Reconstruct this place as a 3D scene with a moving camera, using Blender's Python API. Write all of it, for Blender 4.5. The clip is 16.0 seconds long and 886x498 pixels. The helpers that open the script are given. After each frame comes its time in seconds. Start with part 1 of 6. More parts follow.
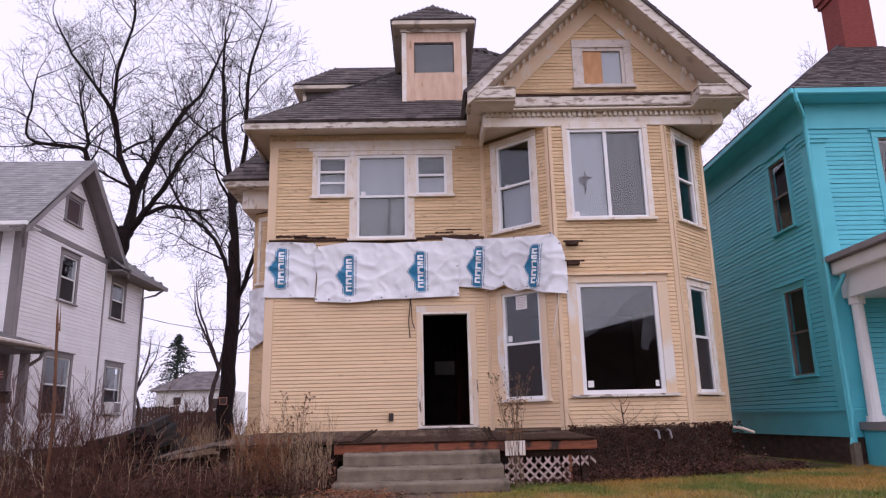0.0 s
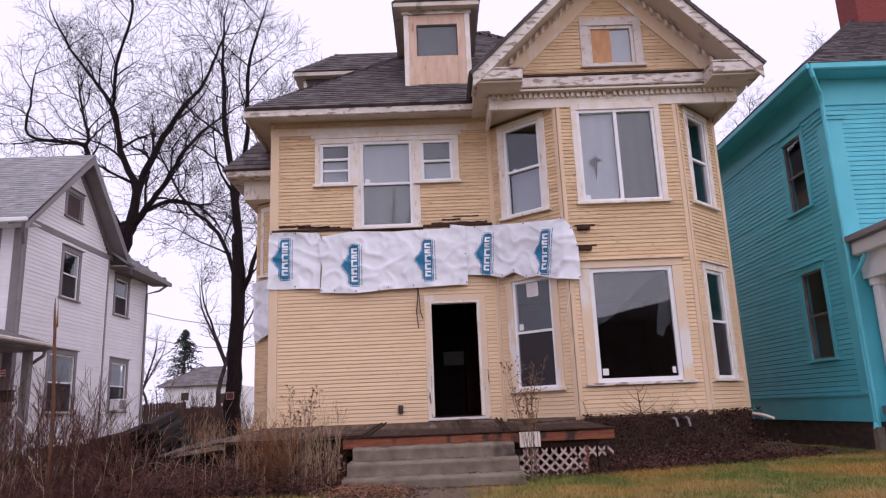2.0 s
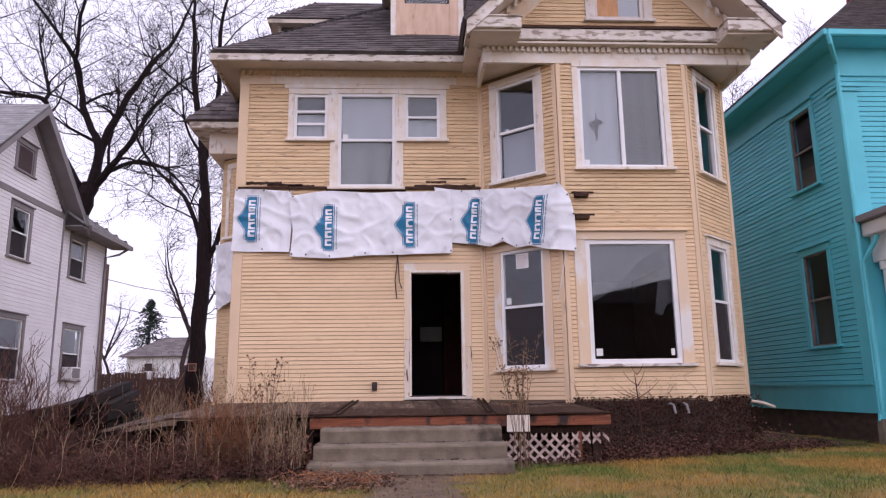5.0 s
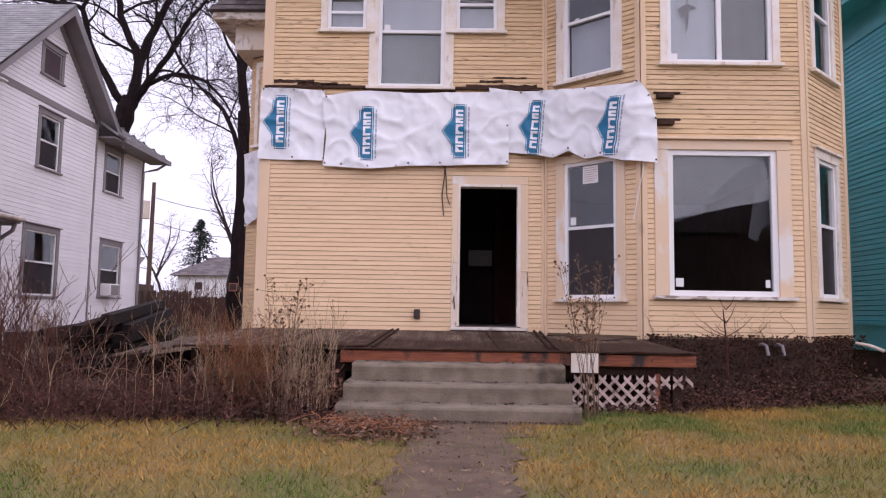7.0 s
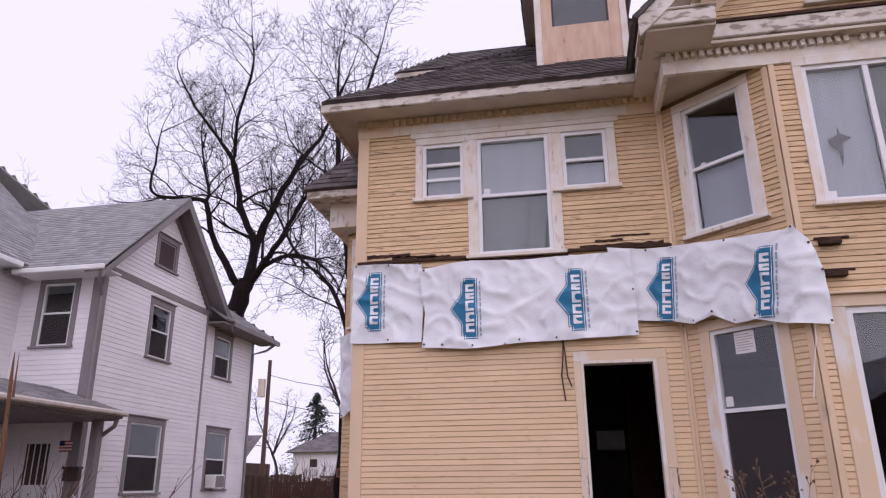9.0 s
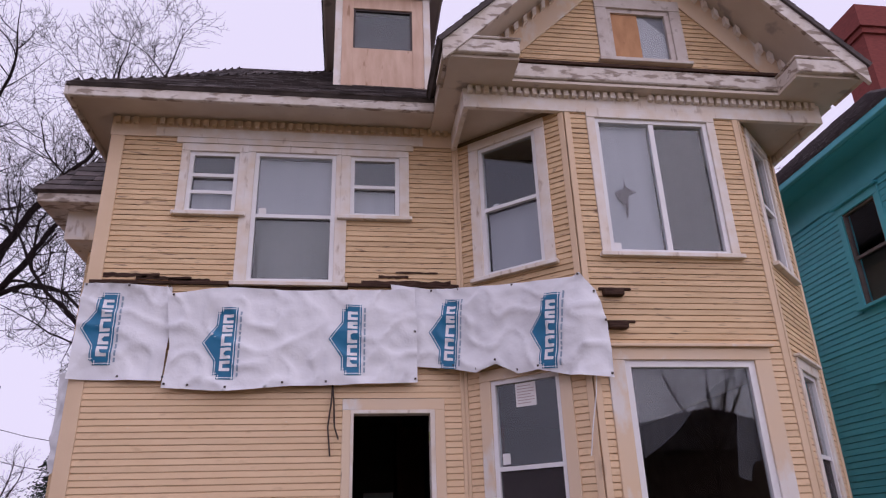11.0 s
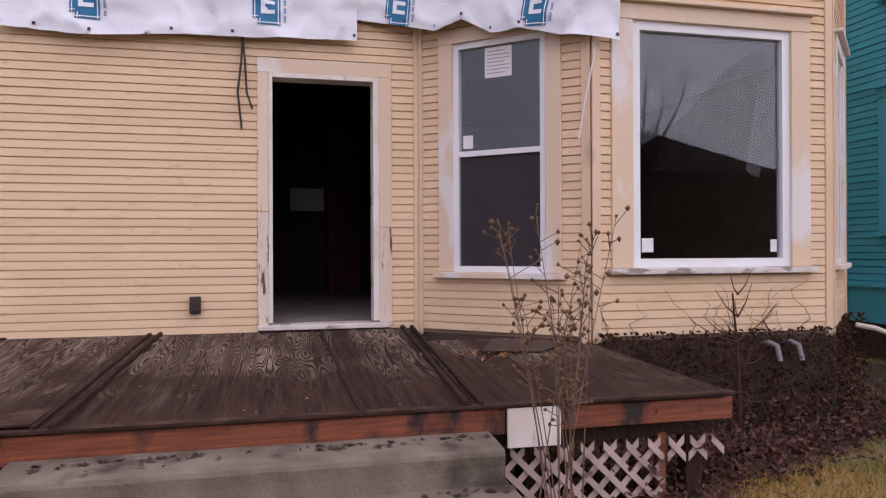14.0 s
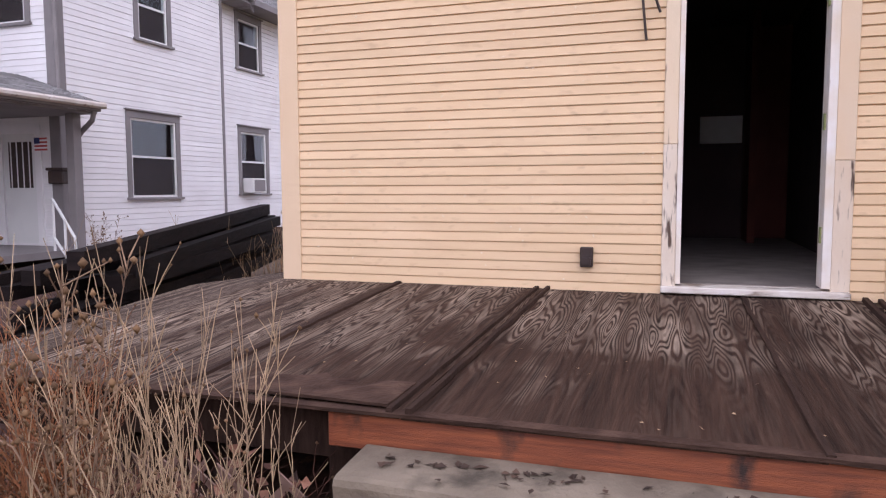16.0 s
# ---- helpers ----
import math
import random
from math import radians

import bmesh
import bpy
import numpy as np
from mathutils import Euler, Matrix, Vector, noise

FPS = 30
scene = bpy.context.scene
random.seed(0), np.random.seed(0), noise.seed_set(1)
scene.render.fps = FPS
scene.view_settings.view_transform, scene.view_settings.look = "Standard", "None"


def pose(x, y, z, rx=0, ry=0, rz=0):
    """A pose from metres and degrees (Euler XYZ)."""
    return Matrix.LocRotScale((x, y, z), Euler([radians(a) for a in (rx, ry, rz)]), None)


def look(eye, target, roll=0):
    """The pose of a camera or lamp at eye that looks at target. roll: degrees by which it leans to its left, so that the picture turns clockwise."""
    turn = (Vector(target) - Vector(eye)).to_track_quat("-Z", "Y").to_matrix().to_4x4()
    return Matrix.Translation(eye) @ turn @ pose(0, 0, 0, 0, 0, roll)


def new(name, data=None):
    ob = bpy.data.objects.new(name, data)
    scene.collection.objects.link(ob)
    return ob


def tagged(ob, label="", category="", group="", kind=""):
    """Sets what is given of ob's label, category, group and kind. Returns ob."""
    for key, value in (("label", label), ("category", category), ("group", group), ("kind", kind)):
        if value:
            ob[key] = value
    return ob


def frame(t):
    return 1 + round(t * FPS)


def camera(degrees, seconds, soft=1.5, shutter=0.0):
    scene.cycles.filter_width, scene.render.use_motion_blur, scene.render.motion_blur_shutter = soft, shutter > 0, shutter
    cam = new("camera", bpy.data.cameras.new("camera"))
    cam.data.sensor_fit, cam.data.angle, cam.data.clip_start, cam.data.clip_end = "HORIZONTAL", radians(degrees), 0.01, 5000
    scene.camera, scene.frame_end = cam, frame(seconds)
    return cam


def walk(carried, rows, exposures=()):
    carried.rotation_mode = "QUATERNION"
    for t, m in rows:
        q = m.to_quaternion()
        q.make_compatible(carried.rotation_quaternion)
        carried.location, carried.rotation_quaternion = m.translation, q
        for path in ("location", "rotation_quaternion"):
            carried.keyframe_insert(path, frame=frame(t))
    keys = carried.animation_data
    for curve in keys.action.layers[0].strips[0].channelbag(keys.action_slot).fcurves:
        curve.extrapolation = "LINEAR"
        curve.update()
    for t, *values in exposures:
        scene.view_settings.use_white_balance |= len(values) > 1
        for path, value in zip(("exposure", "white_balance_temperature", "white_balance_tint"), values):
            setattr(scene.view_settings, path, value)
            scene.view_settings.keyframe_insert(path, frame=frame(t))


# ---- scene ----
cam = camera(64.1, 16.0, soft=1.2)
METRES, EYE, TILT, LEAN, TURN = 8.6, 0.95, 0.0, 0.0, -1.2
EXPOSURES = [(0.0, -0.08, 6030, 24), (3.5, -0.03, 6030, 24), (4.5, 0.05, 6030, 24), (7.0, 0.08, 6060, 24), (8.0, 0.08, 6060, 24), (8.5, 0.06, 6060, 24), (9.0, -0.15, 6060, 24), (9.5, -0.27, 6020, 25), (12.0, -0.58, 6000, 29),
             (12.5, -0.67, 6000, 29), (13.0, -0.58, 6000, 28), (13.5, -0.2, 6060, 25), (14.0, -0.02, 6050, 23), (14.5, 0.2, 5960, 21), (15.5, 0.42, 5880, 18), (16.0, 0.48, 5840, 17)]
ROWS = [
    (0.0, 0.0, 0.0, 0.0, 0.31, 13.62, 1.3),
    (0.5, -0.0096, 0.0029, -0.0016, -0.52, 12.75, 2.22),
    (1.0, -0.0079, 0.012, -0.0016, 0.8, 11.88, 1.4),
    (1.5, -0.0018, 0.0264, 0.0001, 1.72, 11.24, 0.95),
    (2.0, -0.0071, 0.0418, 0.0022, 0.91, 12.92, 2.29),
    (2.5, -0.0174, 0.054, 0.0023, -0.11, 13.47, 1.32),
    (3.0, -0.0186, 0.069, 0.0025, -0.45, 12.43, 0.73),
    (3.5, -0.0155, 0.0911, 0.0044, -0.43, 13.59, -0.22),
    (4.0, -0.0176, 0.1156, 0.0053, -0.25, 12.18, -0.19),
    (4.5, -0.0247, 0.1404, 0.0027, -1.9, 11.42, 1.06),
    (7.0, -0.0325, 0.3461, 0.0101, 1.99, 5.25, -0.88),
    (7.5, -0.0361, 0.3935, 0.0249, 2.61, 2.42, 0.9),
    (8.0, -0.0427, 0.4316, 0.0488, 6.67, 4.44, 0.53),
    (8.5, -0.0406, 0.4676, 0.0602, 12.87, 13.02, -0.66),
    (9.0, -0.0441, 0.4997, 0.0668, 11.46, 18.26, 0.5),
    (9.5, -0.0443, 0.5277, 0.0716, 7.3, 23.75, 1.52),
    (12.0, -0.0327, 0.7035, 0.0678, -11.66, 19.46, 1.84),
    (12.5, -0.0328, 0.7403, 0.0646, -12.89, 12.4, 1.57),
    (13.0, -0.0248, 0.7733, 0.0633, -13.08, 9.7, 0.42),
    (13.5, -0.0257, 0.8072, 0.0606, -14.3, 4.43, -0.29),
    (14.0, -0.0294, 0.8369, 0.0594, -12.07, 0.12, 0.24),
    (14.5, -0.0278, 0.8669, 0.0599, -1.77, -1.58, -0.22),
    (15.0, -0.0341, 0.8961, 0.0592, 6.58, -4.89, 0.17),
    (15.5, -0.0421, 0.9284, 0.0605, 11.88, -5.6, 0.67),
    (16.0, -0.0388, 0.9654, 0.0633, 19.44, -4.82, 0.22),
]
walk(cam, [(t, pose(0, 0, EYE, TILT, LEAN, TURN) @ pose(METRES * x, METRES * y, METRES * z, 90 + pitch, roll, yaw)) for t, x, y, z, yaw, pitch, roll in ROWS], exposures=EXPOSURES)

# ---- world and sun: a white overcast winter sky ----
world = bpy.data.worlds.new("overcast_sky")
scene.world = world
world.use_nodes = True
wn, wl = world.node_tree.nodes, world.node_tree.links
sky = wn.new("ShaderNodeTexSky")
sky.sky_type, sky.sun_disc = "NISHITA", False
sky.sun_elevation, sky.sun_rotation, sky.dust_density = radians(35), radians(145), 6.0
cloud = wn.new("ShaderNodeMix")
cloud.data_type = "RGBA"
cloud.inputs[0].default_value = 0.93
cloud.inputs[7].default_value = (11.6, 11.2, 12.3, 1)
wl.new(sky.outputs[0], cloud.inputs[6])
wl.new(cloud.outputs[2], wn["Background"].inputs[0])
wn["Background"].inputs[1].default_value = 0.096
sun = new("sun", bpy.data.lights.new("sun", "SUN"))
sun.data.energy, sun.data.angle, sun.data.color = 1.5, radians(110), (1, 0.97, 0.93)
sun.matrix_world = look((16, -14, 20), (0, 10, 3))

# ---- materials ----
def material(name, c1, c2, scale=6, rough=0.7, bump=0.15, fine=70, stretch=(1, 1, 1), wear=None, wear_scale=2.5, wear_cut=0.62,
             wear_stretch=(1, 1, 1), soft=0.06, lo=0.3, hi=0.7, rand=0.0, island=0.0, metal=0.0, spec=0.4):
    m = bpy.data.materials.new(name)
    m.use_nodes = True
    n, l = m.node_tree.nodes, m.node_tree.links
    b = n["Principled BSDF"]
    b.inputs["Roughness"].default_value, b.inputs["Metallic"].default_value = rough, metal
    b.inputs["Specular IOR Level"].default_value = spec
    geo = n.new("ShaderNodeNewGeometry")

    def noise_at(sc, st, detail=4):
        mp = n.new("ShaderNodeMapping")
        mp.inputs["Scale"].default_value = st
        l.new(geo.outputs["Position"], mp.inputs["Vector"])
        t = n.new("ShaderNodeTexNoise")
        t.inputs["Scale"].default_value, t.inputs["Detail"].default_value = sc, detail
        l.new(mp.outputs[0], t.inputs["Vector"])
        return t.outputs["Fac"]

    def ramp(fac, a, z):
        r = n.new("ShaderNodeMapRange")
        r.inputs[1].default_value, r.inputs[2].default_value = a, z
        l.new(fac, r.inputs[0])
        return r.outputs[0]

    def blend(fac, a, z):
        x = n.new("ShaderNodeMix")
        x.data_type = "RGBA"
        l.new(fac, x.inputs[0])
        for sock, v in ((6, a), (7, z)):
            if isinstance(v, tuple):
                x.inputs[sock].default_value = (*v, 1)
            else:
                l.new(v, x.inputs[sock])
        return x.outputs[2]
    coarse = noise_at(scale, stretch)
    col = blend(ramp(coarse, lo, hi), c1, c2)
    grain = noise_at(fine, stretch, 3)
    if rand or island:
        h = n.new("ShaderNodeHueSaturation")
        src = n.new("ShaderNodeObjectInfo").outputs["Random"] if rand else geo.outputs["Random Per Island"]
        r = n.new("ShaderNodeMapRange")
        k = rand or island
        r.inputs[3].default_value, r.inputs[4].default_value = 1 - k, 1 + k
        l.new(src, r.inputs[0])
        l.new(r.outputs[0], h.inputs["Value"])
        l.new(col, h.inputs["Color"])
        col = h.outputs[0]
    if wear:
        w = noise_at(wear_scale, wear_stretch, 7)
        col = blend(ramp(w, wear_cut, wear_cut + soft), col, wear)
    l.new(col, b.inputs["Base Color"])
    if bump:
        bp = n.new("ShaderNodeBump")
        bp.inputs["Strength"].default_value, bp.inputs["Distance"].default_value = bump, 0.01
        l.new(grain, bp.inputs["Height"])
        l.new(bp.outputs[0], b.inputs["Normal"])
    return m


def glass_material(name, tint=(0.9, 0.93, 0.95), rough=0.02):
    m = bpy.data.materials.new(name)
    m.use_nodes = True
    n, l = m.node_tree.nodes, m.node_tree.links
    lw, tr, gl, mx = n.new("ShaderNodeLayerWeight"), n.new("ShaderNodeBsdfTransparent"), n.new("ShaderNodeBsdfGlossy"), n.new("ShaderNodeMixShader")
    lw.inputs[0].default_value = 0.5
    pw, fr = n.new("ShaderNodeMath"), n.new("ShaderNodeMath")
    pw.operation, fr.operation = "POWER", "MULTIPLY_ADD"
    pw.inputs[1].default_value, fr.inputs[1].default_value, fr.inputs[2].default_value = 5.0, 0.9, 0.055
    l.new(lw.outputs["Facing"], pw.inputs[0]), l.new(pw.outputs[0], fr.inputs[0])
    gl.inputs["Roughness"].default_value = rough
    tr.inputs[0].default_value = (*tint, 1)
    l.new(fr.outputs[0], mx.inputs[0]), l.new(tr.outputs[0], mx.inputs[1]), l.new(gl.outputs[0], mx.inputs[2])
    l.new(mx.outputs[0], n["Material Output"].inputs[0])
    return m


def veil_material(name, colour, clear):
    m = bpy.data.materials.new(name)
    m.use_nodes = True
    n, l = m.node_tree.nodes, m.node_tree.links
    tr, df, mx = n.new("ShaderNodeBsdfTransparent"), n.new("ShaderNodeBsdfDiffuse"), n.new("ShaderNodeMixShader")
    df.inputs[0].default_value = (*colour, 1)
    mx.inputs[0].default_value = 1 - clear
    l.new(tr.outputs[0], mx.inputs[1]), l.new(df.outputs[0], mx.inputs[2])
    l.new(mx.outputs[0], n["Material Output"].inputs[0])
    return m


SCREEN_MESH = veil_material("black_screen_mesh", (0.06, 0.052, 0.055), 0.42)
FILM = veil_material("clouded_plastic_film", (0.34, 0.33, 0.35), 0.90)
YELLOW = material("weathered_cream_paint", (0.765, 0.552, 0.35), (0.71, 0.50, 0.305), 1.3, 0.6, 0.16, 90, (1, 1, 3), (0.60, 0.41, 0.25), 9.0, 0.60, (1, 1, 2.2), soft=0.16, rand=0.045)
YELLOW_OLD = material("peeling_cream_paint", (0.72, 0.515, 0.31), (0.61, 0.42, 0.24), 2, 0.7, 0.25, 90, (1, 1, 5), (0.30, 0.20, 0.13), 9.0, 0.60, (0.6, 1, 5), soft=0.10, island=0.07)
YELLOW_TRIM = material("cream_trim_paint", (0.73, 0.54, 0.36), (0.70, 0.55, 0.41), 2, 0.6, 0.12, 60, (1, 1, 1), (0.74, 0.69, 0.65), 1.8, 0.57, (1, 1, 0.5))
DOOR_TRIM = material("worn_door_trim", (0.76, 0.62, 0.47), (0.72, 0.54, 0.36), 2, 0.65, 0.2, 60, (1, 1, 0.4), (0.34, 0.24, 0.17), 9, 0.62, (3, 3, 0.5), soft=0.08)
DOOR_ROT = material("rotting_door_trim", (0.74, 0.64, 0.54), (0.66, 0.50, 0.36), 3, 0.7, 0.4, 60, (1, 1, 0.4), (0.10, 0.062, 0.045), 7, 0.53, (4, 3, 0.6), soft=0.10)
WHITE_TRIM = material("flaking_white_paint", (0.80, 0.75, 0.72), (0.72, 0.61, 0.50), 5, 0.6, 0.2, 60, (1, 1, 1), (0.42, 0.31, 0.23), 8, 0.60, (1.4, 1.4, 0.5), soft=0.16)
GREYED = material("greyed_white_paint", (0.66, 0.60, 0.57), (0.55, 0.47, 0.42), 5, 0.7, 0.2, 60, (1, 1, 1), (0.36, 0.29, 0.25), 8, 0.60, soft=0.12)
CORNER = material("cream_corner_paint", (0.73, 0.54, 0.365), (0.68, 0.495, 0.325), 2, 0.6, 0.12, 60, (1, 1, 1), (0.50, 0.36, 0.25), 4, 0.66, (1, 1, 0.4), soft=0.1)
WHITE_OLD = material("badly_flaking_white_paint", (0.72, 0.66, 0.62), (0.58, 0.50, 0.43), 7, 0.65, 0.35, 60, (1, 1, 1), (0.30, 0.235, 0.19), 9, 0.53, (0.5, 1, 1.6), soft=0.08)
SOFFIT = material("faded_soffit_paint", (0.66, 0.58, 0.50), (0.56, 0.47, 0.39), 2, 0.7, 0.1, 40, (1, 1, 1), (0.40, 0.34, 0.30), 3, 0.63)
ROTTEN = material("blackened_rotten_wood", (0.030, 0.015, 0.011), (0.095, 0.055, 0.040), 7, 0.85, 0.6, 50, (1, 1, 8), spec=0.15)
VINYL = material("white_vinyl", (0.82, 0.81, 0.82), (0.76, 0.74, 0.75), 2, 0.4, 0.03, 30)
GLASS = glass_material("window_glass")
SHINGLE = material("weathered_brown_shingle", (0.062, 0.050, 0.050), (0.125, 0.102, 0.10), 5, 0.9, 0.5, 120, island=0.35)
SHINGLE_GREY = material("light_grey_shingle", (0.33, 0.32, 0.325), (0.26, 0.25, 0.255), 4, 0.9, 0.4, 120, island=0.16)
SHINGLE_DARK = material("dark_slate_shingle", (0.11, 0.092, 0.095), (0.17, 0.145, 0.145), 4, 0.85, 0.4, 120, island=0.25)
PLYWOOD = material("bare_pine_plywood", (0.72, 0.52, 0.40), (0.58, 0.38, 0.27), 9, 0.75, 0.15, 60, (1, 1, 0.25), (0.42, 0.24, 0.15), 4, 0.66, (2, 1, 0.4))
PLYWOOD_ORANGE = material("orange_osb_board", (0.60, 0.32, 0.16), (0.46, 0.23, 0.11), 9, 0.75, 0.15, 60, (1, 1, 0.4), (0.4, 0.2, 0.1), 8, 0.68)
DECK = material("wet_weathered_plywood", (0.019, 0.0098, 0.0072), (0.060, 0.032, 0.022), 7, 0.8, 0.6, 40, (5, 0.25, 1), rand=0.12, spec=0.12)
BATTEN = material("dark_wet_batten", (0.026, 0.014, 0.011), (0.052, 0.029, 0.021), 8, 0.8, 0.4, 60, (6, 0.6, 1), spec=0.15)
REDWOOD = material("red_stained_board", (0.31, 0.092, 0.036), (0.14, 0.036, 0.018), 7, 0.5, 0.35, 60, (0.5, 1, 7), (0.028, 0.016, 0.014), 4.5, 0.49, (1.3, 1, 0.7), soft=0.13)
CONCRETE = material("stained_concrete", (0.235, 0.186, 0.138), (0.140, 0.108, 0.079), 5, 0.85, 0.7, 45, (1, 1, 1), (0.060, 0.047, 0.034), 3.0, 0.55, (1.1, 1.2, 0.8), soft=0.14)
# near-black colour standing in for places that get no light
DARK = material("painted_unlit_dark", (0.085, 0.055, 0.058), (0.06, 0.04, 0.042), 2, 0.9, 0.05)
SHEATHING = material("brown_board_sheathing", (0.25, 0.17, 0.11), (0.18, 0.12, 0.078), 5, 0.9, 0.2)
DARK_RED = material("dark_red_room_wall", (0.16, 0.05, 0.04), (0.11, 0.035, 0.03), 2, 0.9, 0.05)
FLOOR_IN = material("dusty_room_floor", (0.26, 0.22, 0.20), (0.17, 0.14, 0.13), 5, 0.8, 0.1)
CURTAIN = material("grey_curtain_cloth", (0.44, 0.42, 0.44), (0.36, 0.345, 0.365), 3, 0.9, 0.1, 30, (4, 4, 0.4))
SCREEN = material("grey_insect_screen", (0.20, 0.185, 0.18), (0.16, 0.148, 0.145), 3, 0.9, 0.05)
DARK_SCREEN = material("brown_grey_blind", (0.07, 0.062, 0.062), (0.055, 0.048, 0.048), 3, 0.9, 0.05)
PAPER = material("white_paper", (0.80, 0.78, 0.78), (0.74, 0.71, 0.71), 8, 0.8, 0.02)
RED_INK = material("faded_red_grey_print", (0.50, 0.36, 0.36), (0.42, 0.32, 0.33), 5, 0.8, 0)
TARP = material("white_house_wrap", (0.83, 0.83, 0.87), (0.74, 0.74, 0.79), 2.5, 0.5, 0.25, 25, (1, 1, 1), (0.62, 0.61, 0.64), 2, 0.64)
LOGO_BLUE = material("printed_blue", (0.012, 0.15, 0.30), (0.015, 0.18, 0.34), 3, 0.5, 0.05)
LOGO_WHITE = material("printed_white", (0.82, 0.84, 0.88), (0.76, 0.78, 0.83), 3, 0.5, 0.05)
LOGO_GREY = material("printed_grey_blue", (0.30, 0.38, 0.48), (0.26, 0.34, 0.44), 3, 0.5, 0.05)
BLACK_METAL = material("dark_brown_metal", (0.035, 0.022, 0.02), (0.05, 0.03, 0.025), 9, 0.5, 0.1)
BLUE = material("turquoise_paint", (0.095, 0.52, 0.61), (0.08, 0.46, 0.55), 2, 0.5, 0.1, 60, island=0.05)
SASH_BROWN = material("dull_brown_sash_paint", (0.13, 0.10, 0.095), (0.20, 0.155, 0.14), 5, 0.6, 0.1, 50)
BLUE_TRIM = material("turquoise_trim_paint", (0.105, 0.55, 0.64), (0.09, 0.49, 0.58), 2, 0.45, 0.08, 60)
WHITE_SIDING = material("white_vinyl_siding", (0.86, 0.84, 0.86), (0.80, 0.77, 0.79), 1.5, 0.6, 0.06, 50, island=0.03)
GREY_TRIM = material("grey_trim_paint", (0.20, 0.18, 0.185), (0.25, 0.225, 0.23), 2, 0.6, 0.1, 50)
STONE = material("brown_foundation_stone", (0.04, 0.024, 0.019), (0.085, 0.052, 0.04), 5, 0.9, 0.7, 25, (1, 1, 2))
CHIMNEY = material("dark_red_brick", (0.24, 0.05, 0.04), (0.17, 0.035, 0.03), 9, 0.85, 0.4, 60, (1, 1, 3))
PURE_WHITE = material("clean_white_paint", (0.8, 0.79, 0.79), (0.74, 0.73, 0.73), 2, 0.5, 0.05)
BARK = material("wet_dark_bark", (0.010, 0.006, 0.0065), (0.022, 0.014, 0.014), 6, 0.9, 0.8, 18, (3, 3, 0.6), spec=0.12)
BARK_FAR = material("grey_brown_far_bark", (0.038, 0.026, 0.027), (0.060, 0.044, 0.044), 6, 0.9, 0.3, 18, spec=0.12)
GRASS_GROUND = material("winter_lawn_soil", (0.22, 0.14, 0.055), (0.12, 0.13, 0.04), 0.7, 0.95, 0.8, 35, (1, 1, 1), (0.30, 0.19, 0.08), 1.7, 0.56, soft=0.25)
SOIL = material("damp_path_soil", (0.165, 0.112, 0.078), (0.095, 0.064, 0.045), 4, 0.9, 0.7, 40, (1, 1, 1), (0.2, 0.15, 0.09), 6, 0.62)


# plywood figure: nested growth-ring lines, bleached where the veneer has dried, each sheet its own
dn_, dl_ = DECK.node_tree.nodes, DECK.node_tree.links
bsdf = dn_["Principled BSDF"]


def deck_noise(scale, detail, stretch, sheet=None):
    mp, t = dn_.new("ShaderNodeMapping"), dn_.new("ShaderNodeTexNoise")
    mp.inputs["Scale"].default_value = stretch
    dl_.new(dgeo.outputs["Position"], mp.inputs["Vector"])
    t.noise_dimensions = "4D"
    t.inputs["Scale"].default_value, t.inputs["Detail"].default_value = scale, detail
    dl_.new(mp.outputs[0], t.inputs["Vector"])
    if sheet:
        dl_.new(sheet, t.inputs["W"])
    return t.outputs["Fac"]


def deck_math(op, a, b):
    m = dn_.new("ShaderNodeMath")
    m.operation = op
    for k, v in enumerate((a, b)):
        if isinstance(v, (int, float)):
            m.inputs[k].default_value = v
        else:
            dl_.new(v, m.inputs[k])
    return m.outputs[0]


def deck_range(v, a, b, c=0.0, d=1.0):
    r = dn_.new("ShaderNodeMapRange")
    for k, x in enumerate((a, b, c, d)):
        r.inputs[k + 1].default_value = x
    dl_.new(v, r.inputs[0])
    return r.outputs[0]


dgeo, dsep = dn_.new("ShaderNodeNewGeometry"), dn_.new("ShaderNodeSeparateXYZ")
dl_.new(dgeo.outputs["Position"], dsep.inputs[0])
sheet_id = deck_math("MULTIPLY", dn_.new("ShaderNodeObjectInfo").outputs["Random"], 37.0)
rings = deck_math("PINGPONG", deck_math("MULTIPLY", deck_noise(2.6, 1.2, (3.6, 0.34, 1), sheet_id), 20.0), 0.5)
rings = deck_range(rings, 0.12, 0.34)
fibre = deck_range(deck_noise(55.0, 3.0, (1, 0.05, 1)), 0.35, 0.65)
strip = deck_range(deck_noise(3.4, 2.0, (2.4, 0.10, 1), sheet_id), 0.36, 0.60, 0.12, 1.0)
# the outer, rain-soaked part of the sheets is dark; the part by the wall has dried
wet = deck_math("ADD", deck_noise(2.4, 6.0, (1, 0.7, 1)), deck_range(dsep.outputs["Y"], 10.9, 12.7, -0.22, 0.15))
wet = deck_math("ADD", wet, deck_range(dsep.outputs["X"], -1.2, -2.6, 0.0, 0.36))
dry = deck_range(wet, 0.36, 0.66, 0.06, 1.0)
pale = deck_math("MULTIPLY", deck_math("MULTIPLY", deck_math("MULTIPLY", rings, strip), dry), deck_range(fibre, 0.0, 1.0, 0.45, 1.0))
dmix = dn_.new("ShaderNodeMix")
dmix.data_type = "RGBA"
dmix.inputs[7].default_value = (0.37, 0.285, 0.22, 1)
dl_.new(pale, dmix.inputs[0])
